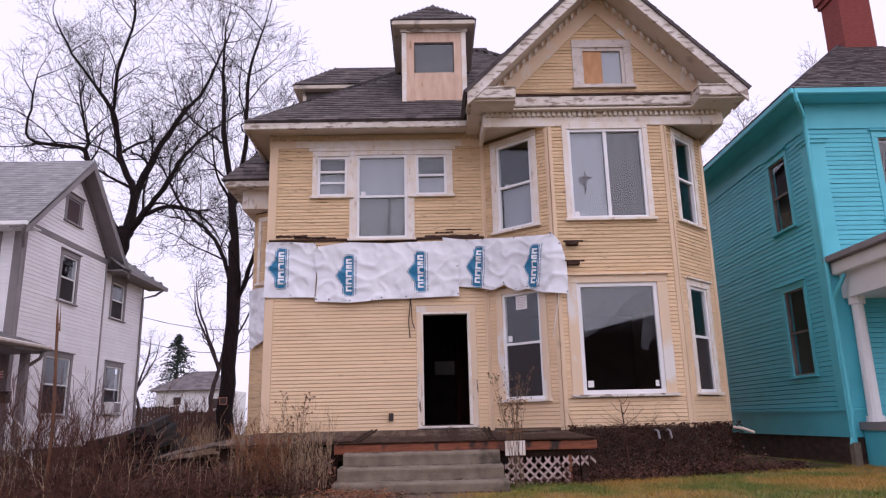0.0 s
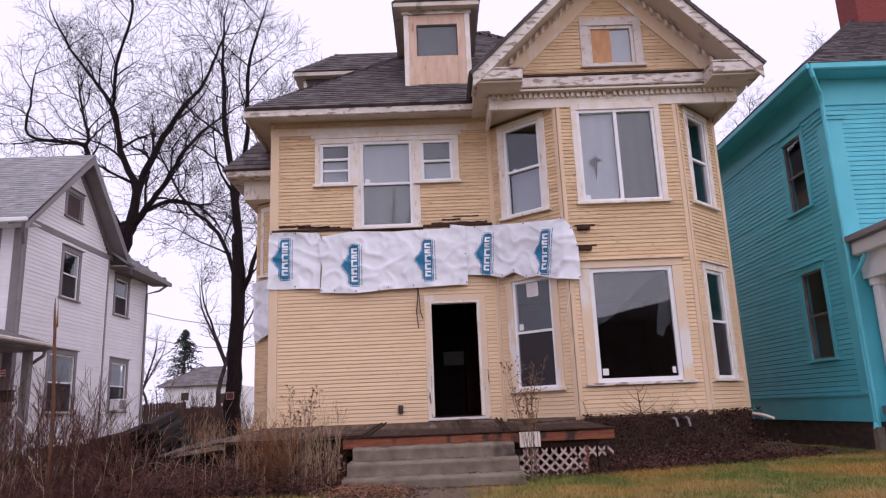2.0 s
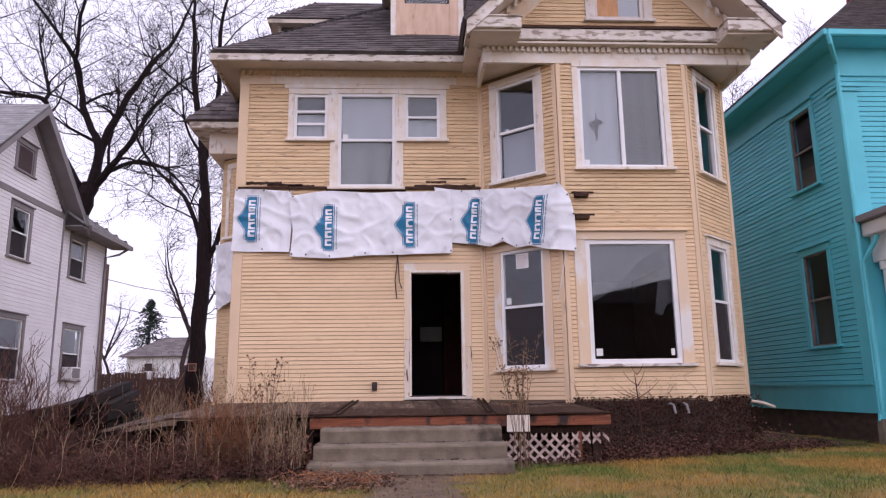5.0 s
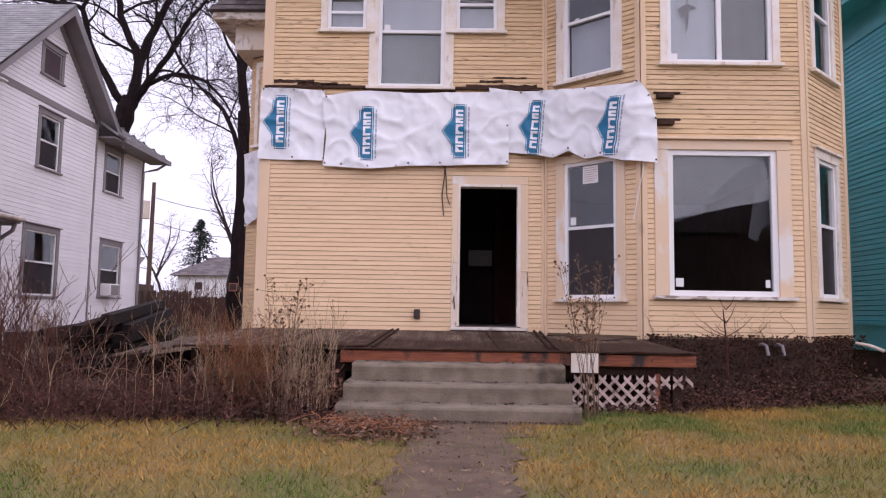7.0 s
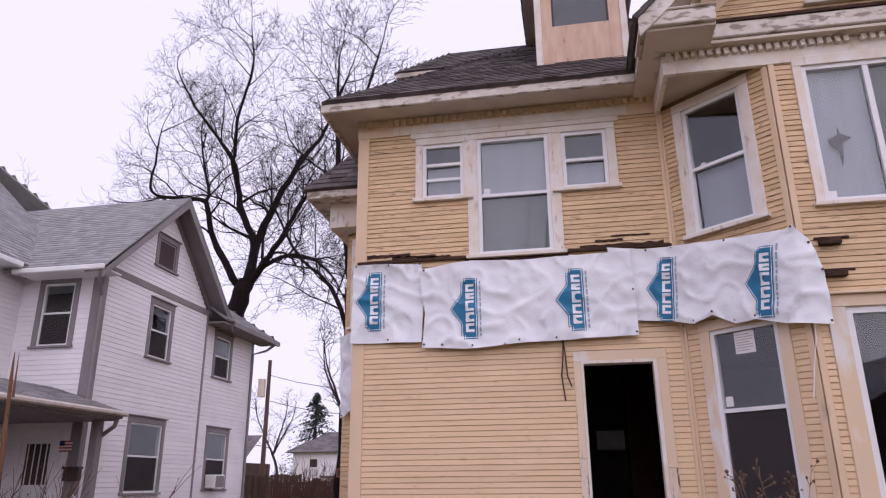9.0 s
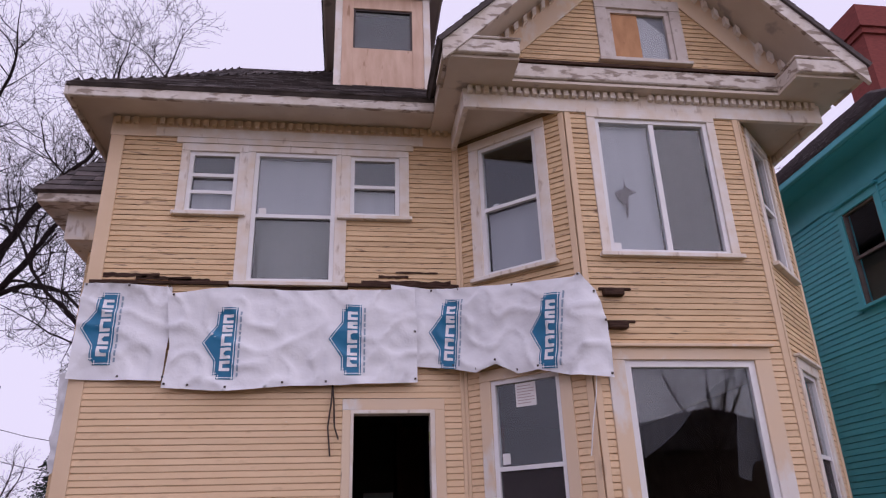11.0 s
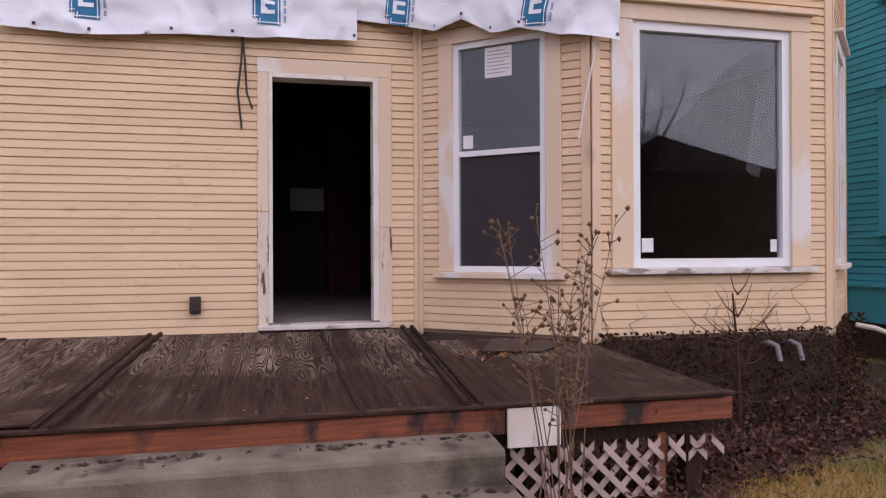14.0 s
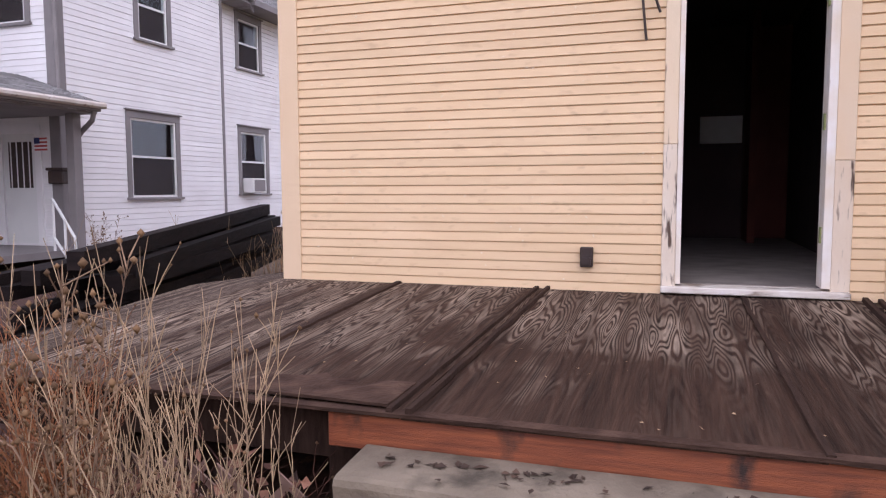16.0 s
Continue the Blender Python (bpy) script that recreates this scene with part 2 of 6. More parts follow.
dl_.new(bsdf.inputs["Base Color"].links[0].from_socket, dmix.inputs[6])
dl_.new(dmix.outputs[2], bsdf.inputs["Base Color"])


# ---- mesh helpers ----
def quad_box(bm, p, u, v, w):
    """A box from corner p along three edge vectors."""
    p, u, v, w = Vector(p), Vector(u), Vector(v), Vector(w)
    c = [bm.verts.new(q) for q in (p, p + u, p + u + v, p + v, p + w, p + u + w, p + u + v + w, p + v + w)]
    flip = u.cross(v).dot(w) < 0
    for f in ((0, 3, 2, 1), (4, 5, 6, 7), (0, 1, 5, 4), (1, 2, 6, 5), (2, 3, 7, 6), (3, 0, 4, 7)):
        bm.faces.new([c[i] for i in (reversed(f) if flip else f)])


def box(bm, x0, x1, y0, y1, z0, z1):
    quad_box(bm, (x0, y0, z0), (x1 - x0, 0, 0), (0, y1 - y0, 0), (0, 0, z1 - z0))


def slab(bm, pts, off):
    """A polygon thickened by the vector off."""
    off = Vector(off)
    a = [bm.verts.new(p) for p in pts]
    b = [bm.verts.new(Vector(p) + off) for p in pts]
    bm.faces.new(list(reversed(a)))
    bm.faces.new(b)
    for i in range(len(pts)):
        j = (i + 1) % len(pts)
        bm.faces.new((a[i], a[j], b[j], b[i]))


def tube(bm, pts, radii, sides=6):
    """A tapering tube along points."""
    rings = []
    pts = [Vector(p) for p in pts]
    for i, p in enumerate(pts):
        d = (pts[min(i + 1, len(pts) - 1)] - pts[max(i - 1, 0)]).normalized()
        s = d.cross(Vector((0.31, 0.87, 0.11)))
        if s.length < 1e-3:
            s = d.cross(Vector((1, 0, 0)))
        s.normalize()
        t = d.cross(s)
        rings.append([bm.verts.new(p + radii[i] * (math.cos(a) * s + math.sin(a) * t)) for a in (2 * math.pi * k / sides for k in range(sides))])
    for a, b in zip(rings, rings[1:]):
        for k in range(sides):
            bm.faces.new((a[k], a[(k + 1) % sides], b[(k + 1) % sides], b[k]))
    bm.faces.new(list(reversed(rings[0])))
    bm.faces.new(rings[-1])


def finish(name, bm, mat, parent=None, bevel=0.0):
    if bevel:
        bmesh.ops.bevel(bm, geom=bm.edges[:], offset=bevel, segments=1, affect="EDGES")
    me = bpy.data.meshes.new(name)
    bm.to_mesh(me)
    bm.free()
    me.materials.append(mat)
    ob = new(name, me)
    if parent:
        ob.parent = parent
    return ob


def part(name, bm, mat, parent, label="", bevel=0.0):
    return tagged(finish(name, bm, mat, parent, bevel), label)


def box_part(name, dims, mat, parent, label="", bevel=0.0):
    bm = bmesh.new()
    box(bm, *dims)
    return part(name, bm, mat, parent, label, bevel)


def thing(name, label, category, group="", kind="", at=(0, 0, 0)):
    ob = new(name)
    ob.empty_display_size = 0.2
    return tagged(ob, label, category, group, kind)


class Plane:
    """An upright wall plane: u metres along it, z up, d metres out of it."""
    def __init__(self, a, b):
        self.a = Vector((a[0], a[1], 0))
        self.u = Vector((b[0] - a[0], b[1] - a[1], 0))
        self.len = self.u.length
        self.u.normalize()
        self.n = Vector((self.u.y, -self.u.x, 0))

    def at(self, u, z, d=0.0):
        return self.a + self.u * u + self.n * d + Vector((0, 0, z))

    def bar(self, bm, u0, u1, z0, z1, d0, d1):
        quad_box(bm, self.at(u0, z0, d0), self.u * (u1 - u0), self.n * (d1 - d0), Vector((0, 0, z1 - z0)))


def spans(u0, u1, z, holes, joints=None):
    """The stretches of a course at height z between openings."""
    out = [(u0, u1)]
    for a, b, c, d in holes:
        if c < z < d:
            out = [q for s in out for q in ((s[0], min(s[1], a)), (max(s[0], b), s[1])) if q[1] - q[0] > 0.02]
    if joints:
        cut = []
        for s in out:
            p = s[0]
            while s[1] - p > joints * 1.5:
                step = joints * random.uniform(0.5, 1.1)
                cut.append((p, p + step))
                p += step + 0.0015
            cut.append((p, s[1]))
        out = cut
    return out


def wall_core(pl, u0, u1, z0, z1, holes, thick, mat, parent, name="wall"):
    """The solid wall behind the boards, with its openings."""
    bm = bmesh.new()
    us = sorted({u0, u1, *[min(max(h[i], u0), u1) for h in holes for i in (0, 1)]})
    zs = sorted({z0, z1, *[min(max(h[i], z0), z1) for h in holes for i in (2, 3)]})
    for a, b in zip(us, us[1:]):
        for c, d in zip(zs, zs[1:]):
            if not any(h[0] <= (a + b) / 2 <= h[1] and h[2] <= (c + d) / 2 <= h[3] for h in holes):
                pl.bar(bm, a, b, c, d, -thick, 0)
    bmesh.ops.remove_doubles(bm, verts=bm.verts[:], dist=1e-4)
    return part(name, bm, mat, parent)


def lap_profile(pl, u0, u1, z0, z1, thick):
    """Ends of a drop-siding board: a square lower lip and a cove along the top."""
    cove = min(0.010, (z1 - z0) * 0.3)
    return [pl.at(u, z, d) for u in (u0, u1) for z, d in ((z0, 0), (z0, thick), (z1 - cove, thick * 0.7), (z1 - cove * 0.45, thick * 0.22), (z1, thick * 0.12), (z1, 0))]


def add_board(bm, c):
    v = [bm.verts.new(p) for p in c]
    n_ = len(v) // 2
    bm.faces.new(v[:n_]), bm.faces.new(v[n_:][::-1])
    for i in range(n_ - 1):
        bm.faces.new((v[i], v[i + n_], v[i + n_ + 1], v[i + 1]))


def boards_joined(pl, u0, u1, z0, z1, lap, thick, holes, mat, parent, name="clapboards", edge=None, joints=3.0):
    bm = bmesh.new()
    z = z0
    while z < z1 - 0.01:
        top = min(z + lap * 0.985, z1)
        lo, hi = edge(z + lap / 2) if edge else (u0, u1)
        for a, b in spans(lo, hi, z + lap / 2, holes, joints):
            if b - a > 0.02:
                add_board(bm, lap_profile(pl, a, b, z, top, thick * random.uniform(0.85, 1.1)))
        z += lap
    return tagged(part(name, bm, mat, parent), kind="stuff")


UNIT_BOARDS = {}
def boards_single(pl, u0, u1, z0, z1, lap, thick, holes, mat, parent, joints=3.0):
    """Every clapboard an object of its own on one shared mesh."""
    key = (mat.name, lap, thick)
    if key not in UNIT_BOARDS:
        bm = bmesh.new()
        base = Plane((0, 0), (1, 0))
        add_board(bm, lap_profile(base, 0, 1, 0, lap * 0.985, thick))
        me = bpy.data.meshes.new("clapboard")
        bm.to_mesh(me)
        bm.free()
        me.materials.append(mat)
        UNIT_BOARDS[key] = me
    z = z0
    ang = math.atan2(pl.u.y, pl.u.x)
    while z < z1 - 0.01:
        for a, b in spans(u0, u1, z + lap / 2, holes, joints):
            ob = new("clapboard", UNIT_BOARDS[key])
            ob.parent = parent
            ob.matrix_basis = Matrix.Translation(pl.at(a, z, random.uniform(0, 0.0015))) @ Matrix.Rotation(ang, 4, "Z") @ Matrix.Diagonal((b - a, 1, 1, 1))
        z += lap


def shingles(poly, mat, parent, lap=0.14, tab=0.3, name="shingles", thick=0.012, under=None):
    """Rows of shingle tabs over a flat roof face; the first edge of poly is the eave."""
    p = [Vector(q) for q in poly]
    u = (p[1] - p[0]).normalized()
    n = u.cross(p[-1] - p[0]).normalized()
    if n.z < 0:
        n = -n
    v = n.cross(u)
    if v.dot(p[-1] - p[0]) < 0:
        v = -v
    q = [((c - p[0]).dot(u), (c - p[0]).dot(v)) for c in p]
    bm = bmesh.new()
    slab(bm, [c - n * 0.004 for c in p], -n * 0.05)
    top = max(b for a, b in q)
    r = 0.0
    while r < top - 0.02:
        xs = []
        mid = r + min(lap, top - r) * 0.5
        for (a, b), (c, d) in zip(q, q[1:] + q[:1]):
            if (b - mid) * (d - mid) < 0:
                xs.append(a + (c - a) * (mid - b) / (d - b))
        if len(xs) >= 2:
            x, end = min(xs), max(xs)
            x -= random.uniform(0, tab) * 0.5
            while x < end:
                w = tab * random.uniform(0.6, 1.25)
                a, b = max(x, min(xs)), min(x + w - 0.006, end)
                if b - a > 0.02:
                    t = thick * random.uniform(0.7, 1.4)
                    o = p[0] + u * a + v * (r - random.uniform(0, 0.008))
                    hi = min(lap * 1.05, top - r)
                    c = [bm.verts.new(k) for k in (o, o + u * (b - a), o + u * (b - a) + v * hi, o + v * hi, o + n * t, o + u * (b - a) + n * t)]
                    for f in ((4, 5, 2, 3), (0, 1, 5, 4), (0, 4, 3), (1, 2, 5)):
                        bm.faces.new([c[i] for i in f])
                x += w
        r += lap
    return part(name, bm, mat, parent)


def window(pl, parent, u0, u1, z0, z1, casing=0.11, head=0.14, sill=True, split=0.5, trim=None, frame_mat=None, sash=0.05, double=True,
           vertical=False, proud=0.035, depth=0.06, cap=True, label="", apron=False, lower=None, upper=None, sill_mat=None, mesh=False):
    """A window in the opening u0..u1, z0..z1: casing boards round it, sill, sashes and panes."""
    trim, frame_mat = trim or WHITE_TRIM, frame_mat or VINYL
    win = tagged(new("window"), label)
    win.parent = parent
    for a, b, c, d, e in ((u0 - casing, u0, z0, z1, 0), (u1, u1 + casing, z0, z1, 0), (u0 - casing, u1 + casing, z1, z1 + head, 0.004)):
        bm = bmesh.new()
        pl.bar(bm, a, b, c, d, 0, proud + e)
        part("casing_board", bm, trim, win, "", 0.004)
    if cap:
        bm = bmesh.new()
        pl.bar(bm, u0 - casing - 0.035, u1 + casing + 0.035, z1 + head, z1 + head + 0.03, 0, proud + 0.05)
        part("drip_cap", bm, trim, win, "", 0.004)
    if sill:
        bm = bmesh.new()
        pl.bar(bm, u0 - casing - 0.03, u1 + casing + 0.03, z0 - 0.05, z0 - 0.002, -0.05, proud + 0.05)
        part("window_sill", bm, sill_mat or trim, win, "", 0.005)
    # fixed frame lining the opening
    bm = bmesh.new()
    f = sash
    for a, b, c, d in ((u0, u0 + f, z0, z1), (u1 - f, u1, z0, z1), (u0 + f, u1 - f, z0, z0 + f), (u0 + f, u1 - f, z1 - f, z1)):
        pl.bar(bm, a, b, c, d, -depth, 0.008)
    part("window_frame", bm, frame_mat, win)
    if not double:
        panes = [(u0 + f, u1 - f, z0 + f, z1 - f, -0.03)]
    elif vertical:
        m = u0 + (u1 - u0) * split
        bm = bmesh.new()
        pl.bar(bm, m - 0.03, m + 0.03, z0 + f, z1 - f, -0.05, 0.0)
        part("meeting_stile", bm, frame_mat, win)
        panes = [(u0 + f, m - 0.03, z0 + f, z1 - f, -0.025), (m + 0.03, u1 - f, z0 + f, z1 - f, -0.035)]
    else:
        m = z0 + (z1 - z0) * split
        bm = bmesh.new()
        pl.bar(bm, u0 + f, u1 - f, m - 0.022, m + 0.022, -0.05, 0.0)
        part("meeting_rail", bm, frame_mat, win)
        panes = [(u0 + f, u1 - f, m + 0.022, z1 - f, -0.025), (u0 + f, u1 - f, z0 + f, m - 0.022, -0.04)]
    for i, (a, b, c, d, o) in enumerate(panes):
        bm = bmesh.new()
        pl.bar(bm, a, b, c, d, o - 0.004, o)
        g = part("pane", bm, GLASS, win)
        g.visible_shadow = False
        back = (upper, lower)[min(i, 1)]
        if back:
            bm = bmesh.new()
            steps = 14
            for k in range(steps):
                k0, k1 = a + (b - a) * k / steps, a + (b - a) * (k + 1) / steps
                w0, w1 = (0.003 * math.sin(5.1 * k), 0.003 * math.sin(5.1 * (k + 1)))
                slab(bm, [pl.at(k0, c, o - 0.07 + w0), pl.at(k1, c, o - 0.07 + w1), pl.at(k1, d, o - 0.07 + w1), pl.at(k0, d, o - 0.07 + w0)], pl.n * -0.004)
            part("curtain" if back is not SCREEN else "insect_screen", bm, back, win)
    if mesh:
        bm = bmesh.new()
        pl.bar(bm, u0 + f, u1 - f, z0 + f, z0 + (z1 - z0) * split - 0.022, -0.022, -0.02)
        part("half_screen", bm, SCREEN_MESH, win, "dark insect screen").visible_shadow = False
    return win


# ---- ground ----
def ground_height(x, y):
    """Street level in front, a bank, then the lawn."""
    t = min(max((y - 2.5) / 1.6, 0), 1)
    z = -0.5 + 0.5 * t * t * (3 - 2 * t)
    if y > 4 and y < 14:
        z += 0.02 * noise.noise((x * 0.5, y * 0.5, 0))
    return z


bm = bmesh.new()
xs = [-900, -200, -60, -30] + [-20 + 0.5 * i for i in range(81)] + [30, 60, 200, 900]
ys = [-900, -200, -60, -20, -8, -4, 0, 1, 2] + [2.5 + 0.2 * i for i in range(9)] + [4.5 + 0.5 * i for i in range(22)] + [18, 24, 40, 80, 200, 900]
grid = [[bm.verts.new((x, y, ground_height(x, y))) for x in xs] for y in ys]
for r0, r1 in zip(grid, grid[1:]):
    for i in range(len(xs) - 1):
        bm.faces.new((r0[i], r0[i + 1], r1[i + 1], r1[i]))
ground = tagged(finish("ground", bm, GRASS_GROUND), "patchy brown and green winter lawn", "lawn", kind="structure")

# ---- yellow house ----
F, B = 13.2, 12.2          # facade and bay front
BASE, LAP = 0.7955, 0.0666
house = thing("house", "abandoned cream clapboard house with peeling trim", "house")
facade = Plane((-3.07, F), (1.1, F))
bay_l = Plane((1.1, F), (2.24, B))
bay_f = Plane((2.24, B), (4.40, B))
bay_r = Plane((4.40, B), (5.45, F))
side_r = Plane((5.45, F), (5.45, 22.5))
side_l = Plane((-3.07, 22.5), (-3.07, F))
X0 = 3.07                  # facade u = x + X0
UP = 6.24
hf = [(-0.16 + X0, 0.75 + X0, 0.83, 2.93), (-2.15 + X0, -1.57 + X0, 5.24, 6.06), (-1.38 + X0, -0.40 + X0, 4.38, 6.08), (-0.22 + X0, 0.38 + X0, 5.24, 6.07)]
ll, lr = bay_l.len, bay_r.len
hl = [(0.34, 1.16, 1.28, 3.19), (0.34, 1.13, 4.40, 6.1)]
hb = [(0.34, 1.76, 1.32, 3.24), (0.36, 1.75, 4.42, 6.14)]
hr = [(0.36, 1.0, 1.33, 3.2), (0.36, 1.0, 4.42, 6.1)]
SPLIT = 3.32
for pl, holes, name in ((facade, hf, "wall"), (bay_l, hl, "wall"), (bay_f, hb, "wall"), (bay_r, hr, "wall")):
    core = wall_core(pl, 0, pl.len, 0.05, 6.5, holes, 0.12, SHEATHING, house)
    boards_single(pl, 0, pl.len, BASE, SPLIT, LAP, 0.017, [(a - 0.09, b + 0.09, c - 0.04, d + 0.1) for a, b, c, d in holes], YELLOW, core)
    boards_joined(pl, 0, pl.len, BASE + LAP * 38, UP, LAP, 0.019, [(a - 0.09, b + 0.09, c - 0.04, d + 0.1) for a, b, c, d in holes], YELLOW_OLD, core)
for pl in (side_r, side_l):
    core = wall_core(pl, 0, pl.len, 0.05, 6.5, [], 0.12, SHEATHING, house)
    boards_joined(pl, 0, pl.len, BASE, UP, LAP, 0.016, [], YELLOW_OLD, core)
back = Plane((5.45, 22.5), (-3.07, 22.5))
wall_core(back, 0, back.len, 0.05, 6.5, [], 0.12, YELLOW_TRIM, house)

# corner boards
for pl, a, b, z1 in ((facade, -0.02, 0.14, UP), (facade, facade.len - 0.05, facade.len - 0.01, UP), (bay_l, 0.01, 0.05, UP), (bay_l, ll - 0.07, ll, 6.3),
                     (bay_f, 0.0, 0.07, 6.3), (bay_f, bay_f.len - 0.07, bay_f.len, 6.3), (bay_r, 0.0, 0.07, 6.3), (bay_r, lr - 0.1, lr + 0.02, 6.3), (side_l, side_l.len - 0.14, side_l.len, UP)):
    bm = bmesh.new()
    pl.bar(bm, a, b, BASE - 0.05, z1, 0, 0.028)
    part("corner_board", bm, CORNER, house, "", 0.004)

# foundation
for pl in (facade, bay_l, bay_f, bay_r):
    bm = bmesh.new()
    pl.bar(bm, 0, pl.len, -0.2, BASE - 0.03, -0.1, 0.02)
    part("foundation", bm, STONE, house)

# interior: floors and partitions, coloured dark to stand for unlit rooms
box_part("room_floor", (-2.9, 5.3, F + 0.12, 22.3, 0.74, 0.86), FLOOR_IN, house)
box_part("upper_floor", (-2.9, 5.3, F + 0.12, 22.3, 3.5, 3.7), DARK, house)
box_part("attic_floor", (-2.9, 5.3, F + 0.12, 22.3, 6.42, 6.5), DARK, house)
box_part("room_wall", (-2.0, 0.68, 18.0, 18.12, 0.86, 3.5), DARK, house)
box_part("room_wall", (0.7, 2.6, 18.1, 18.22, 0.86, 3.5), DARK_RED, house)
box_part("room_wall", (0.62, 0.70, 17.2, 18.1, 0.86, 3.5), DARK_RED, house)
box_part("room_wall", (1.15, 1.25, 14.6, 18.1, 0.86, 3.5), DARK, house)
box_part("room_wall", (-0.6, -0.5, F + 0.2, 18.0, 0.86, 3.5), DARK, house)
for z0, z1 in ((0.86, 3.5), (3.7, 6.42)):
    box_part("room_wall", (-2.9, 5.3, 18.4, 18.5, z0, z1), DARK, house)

# door opening: casing, jamb, threshold
doorway = tagged(new("doorway"), "open doorway with worn white jambs")
doorway.parent = house
for a, b, c, d, m_ in ((-0.25, -0.16, 0.83, 1.78, DOOR_ROT), (-0.25, -0.16, 1.782, 2.93, DOOR_TRIM), (0.75, 0.86, 0.83, 1.66, DOOR_ROT), (0.75, 0.86, 1.662, 2.93, YELLOW_TRIM), (-0.25, 0.86, 2.93, 3.05, YELLOW_TRIM)):
    bm = bmesh.new()
    facade.bar(bm, a + X0, b + X0, c, d, 0, 0.03)
    part("casing_board", bm, m_, doorway, "", 0.004)
bm = bmesh.new()
for a, b, c, d in ((-0.16, -0.128, 0.87, 2.93), (0.70, 0.75, 0.87, 2.93), (-0.128, 0.70, 2.89, 2.93)):
    facade.bar(bm, a + X0, b + X0, c, d, -0.14, 0.036)
part("jamb", bm, WHITE_TRIM, doorway, "", 0.003)
for z in (1.15, 1.85, 2.6):
    bm = bmesh.new()
    facade.bar(bm, 0.69 + X0, 0.70 + X0, z, z + 0.1, -0.06, -0.02)
    part("hinge", bm, material("brass_hinge_%d" % int(z * 10), (0.35, 0.38, 0.16), (0.3, 0.32, 0.14), 5, 0.4, 0, metal=0.3), doorway)
bm = bmesh.new()
facade.bar(bm, -0.25 + X0, 0.86 + X0, 0.812, 0.855, -0.14, 0.075)
part("threshold", bm, WHITE_OLD, doorway, "", 0.006)

# facade windows upstairs
window(facade, house, -2.15 + X0, -1.57 + X0, 5.24, 6.06, 0.10, 0.10, split=0.62, cap=False, lower=CURTAIN, label="small white upper window with its sash half open")
bm = bmesh.new()
facade.bar(bm, -2.10 + X0, -1.62 + X0, 5.50, 5.54, -0.02, 0.004)
part("window_rail", bm, VINYL, house)
window(facade, house, -0.22 + X0, 0.38 + X0, 5.24, 6.07, 0.12, 0.09, split=0.5, cap=False, lower=CURTAIN, label="small white upper window with flaking casing")
window(facade, house, -1.38 + X0, -0.40 + X0, 4.38, 6.08, 0.14, 0.08, split=0.5, cap=False, upper=CURTAIN, lower=SCREEN, proud=0.03, label="tall white sash window with a grey screen")
bm = bmesh.new()
facade.bar(bm, -2.32 + X0, 0.56 + X0, 6.165, UP, 0, 0.045)
part("window_header", bm, WHITE_TRIM, house, "flaking white board above three windows", 0.004)

# bay windows
window(bay_l, house, *hl[0], casing=0.13, head=0.12, split=0.515, trim=YELLOW_TRIM, label="white sash window in the bay", cap=False, mesh=True)
window(bay_l, house, *hl[1], casing=0.13, head=0.12, split=0.50, lower=CURTAIN, label="white upper sash window in the bay", cap=False)
window(bay_f, house, *hb[0], casing=0.18, head=0.13, double=False, sash=0.07, trim=YELLOW_TRIM, label="large fixed picture window with torn film inside", sill_mat=WHITE_OLD)
window(bay_f, house, *hb[1], casing=0.10, head=0.12, vertical=True, upper=CURTAIN, lower=DARK_SCREEN, label="upper sliding window with a torn pale curtain", cap=False)
window(bay_r, house, *hr[0], casing=0.13, head=0.12, split=0.52, label="white sash window in the bay", mesh=True)
window(bay_r, house, *hr[1], casing=0.13, head=0.12, split=0.50, label="white upper sash window in the bay", cap=False)

# main frieze, dentils, soffit, eave board
bm = bmesh.new()
facade.bar(bm, -0.03, facade.len, UP, 6.5, 0, 0.03)
part("frieze", bm, YELLOW_TRIM, house, "cream frieze board under the eave")
bm = bmesh.new()
facade.bar(bm, 0.5, 3.75, UP + 0.005, 6.37, 0.03, 0.042)
part("frieze_panel", bm, WHITE_TRIM, house, "flaking white frieze panel")


def dentils(p0, p1, out, up, size, gap, mat, parent):
    """A row of small blocks from p0 to p1."""
    p0, p1, out, up = Vector(p0), Vector(p1), Vector(out), Vector(up)
    d = p1 - p0
    n_ = int(d.length / gap)
    bm = bmesh.new()
    for k in range(n_):
        if random.random() < 0.03:
            continue
        quad_box(bm, p0 + d * (k / n_), d.normalized() * size, up, out)
    return tagged(part("dentil_row", bm, mat, parent), kind="stuff")


dentils((-3.05, F - 0.03, 6.40), (1.05, F - 0.03, 6.40), (0, -0.05, 0), (0, 0, 0.08), 0.055, 0.10, YELLOW_TRIM, house)
box_part("soffit", (-3.5, 0.80, 12.72, F, 6.50, 6.53), SOFFIT, house)
box_part("eave_board", (-3.45, 0.78, 12.66, 12.72, 6.44, 6.60), WHITE_OLD, house, "peeling white eave board", 0.01)
box_part("soffit", (-3.5, -3.07, F, 22.5, 6.50, 6.53), SOFFIT, house)
box_part("eave_board", (-3.5, -3.45, 12.66, 22.5, 6.44, 6.60), WHITE_OLD, house, "", 0.01)

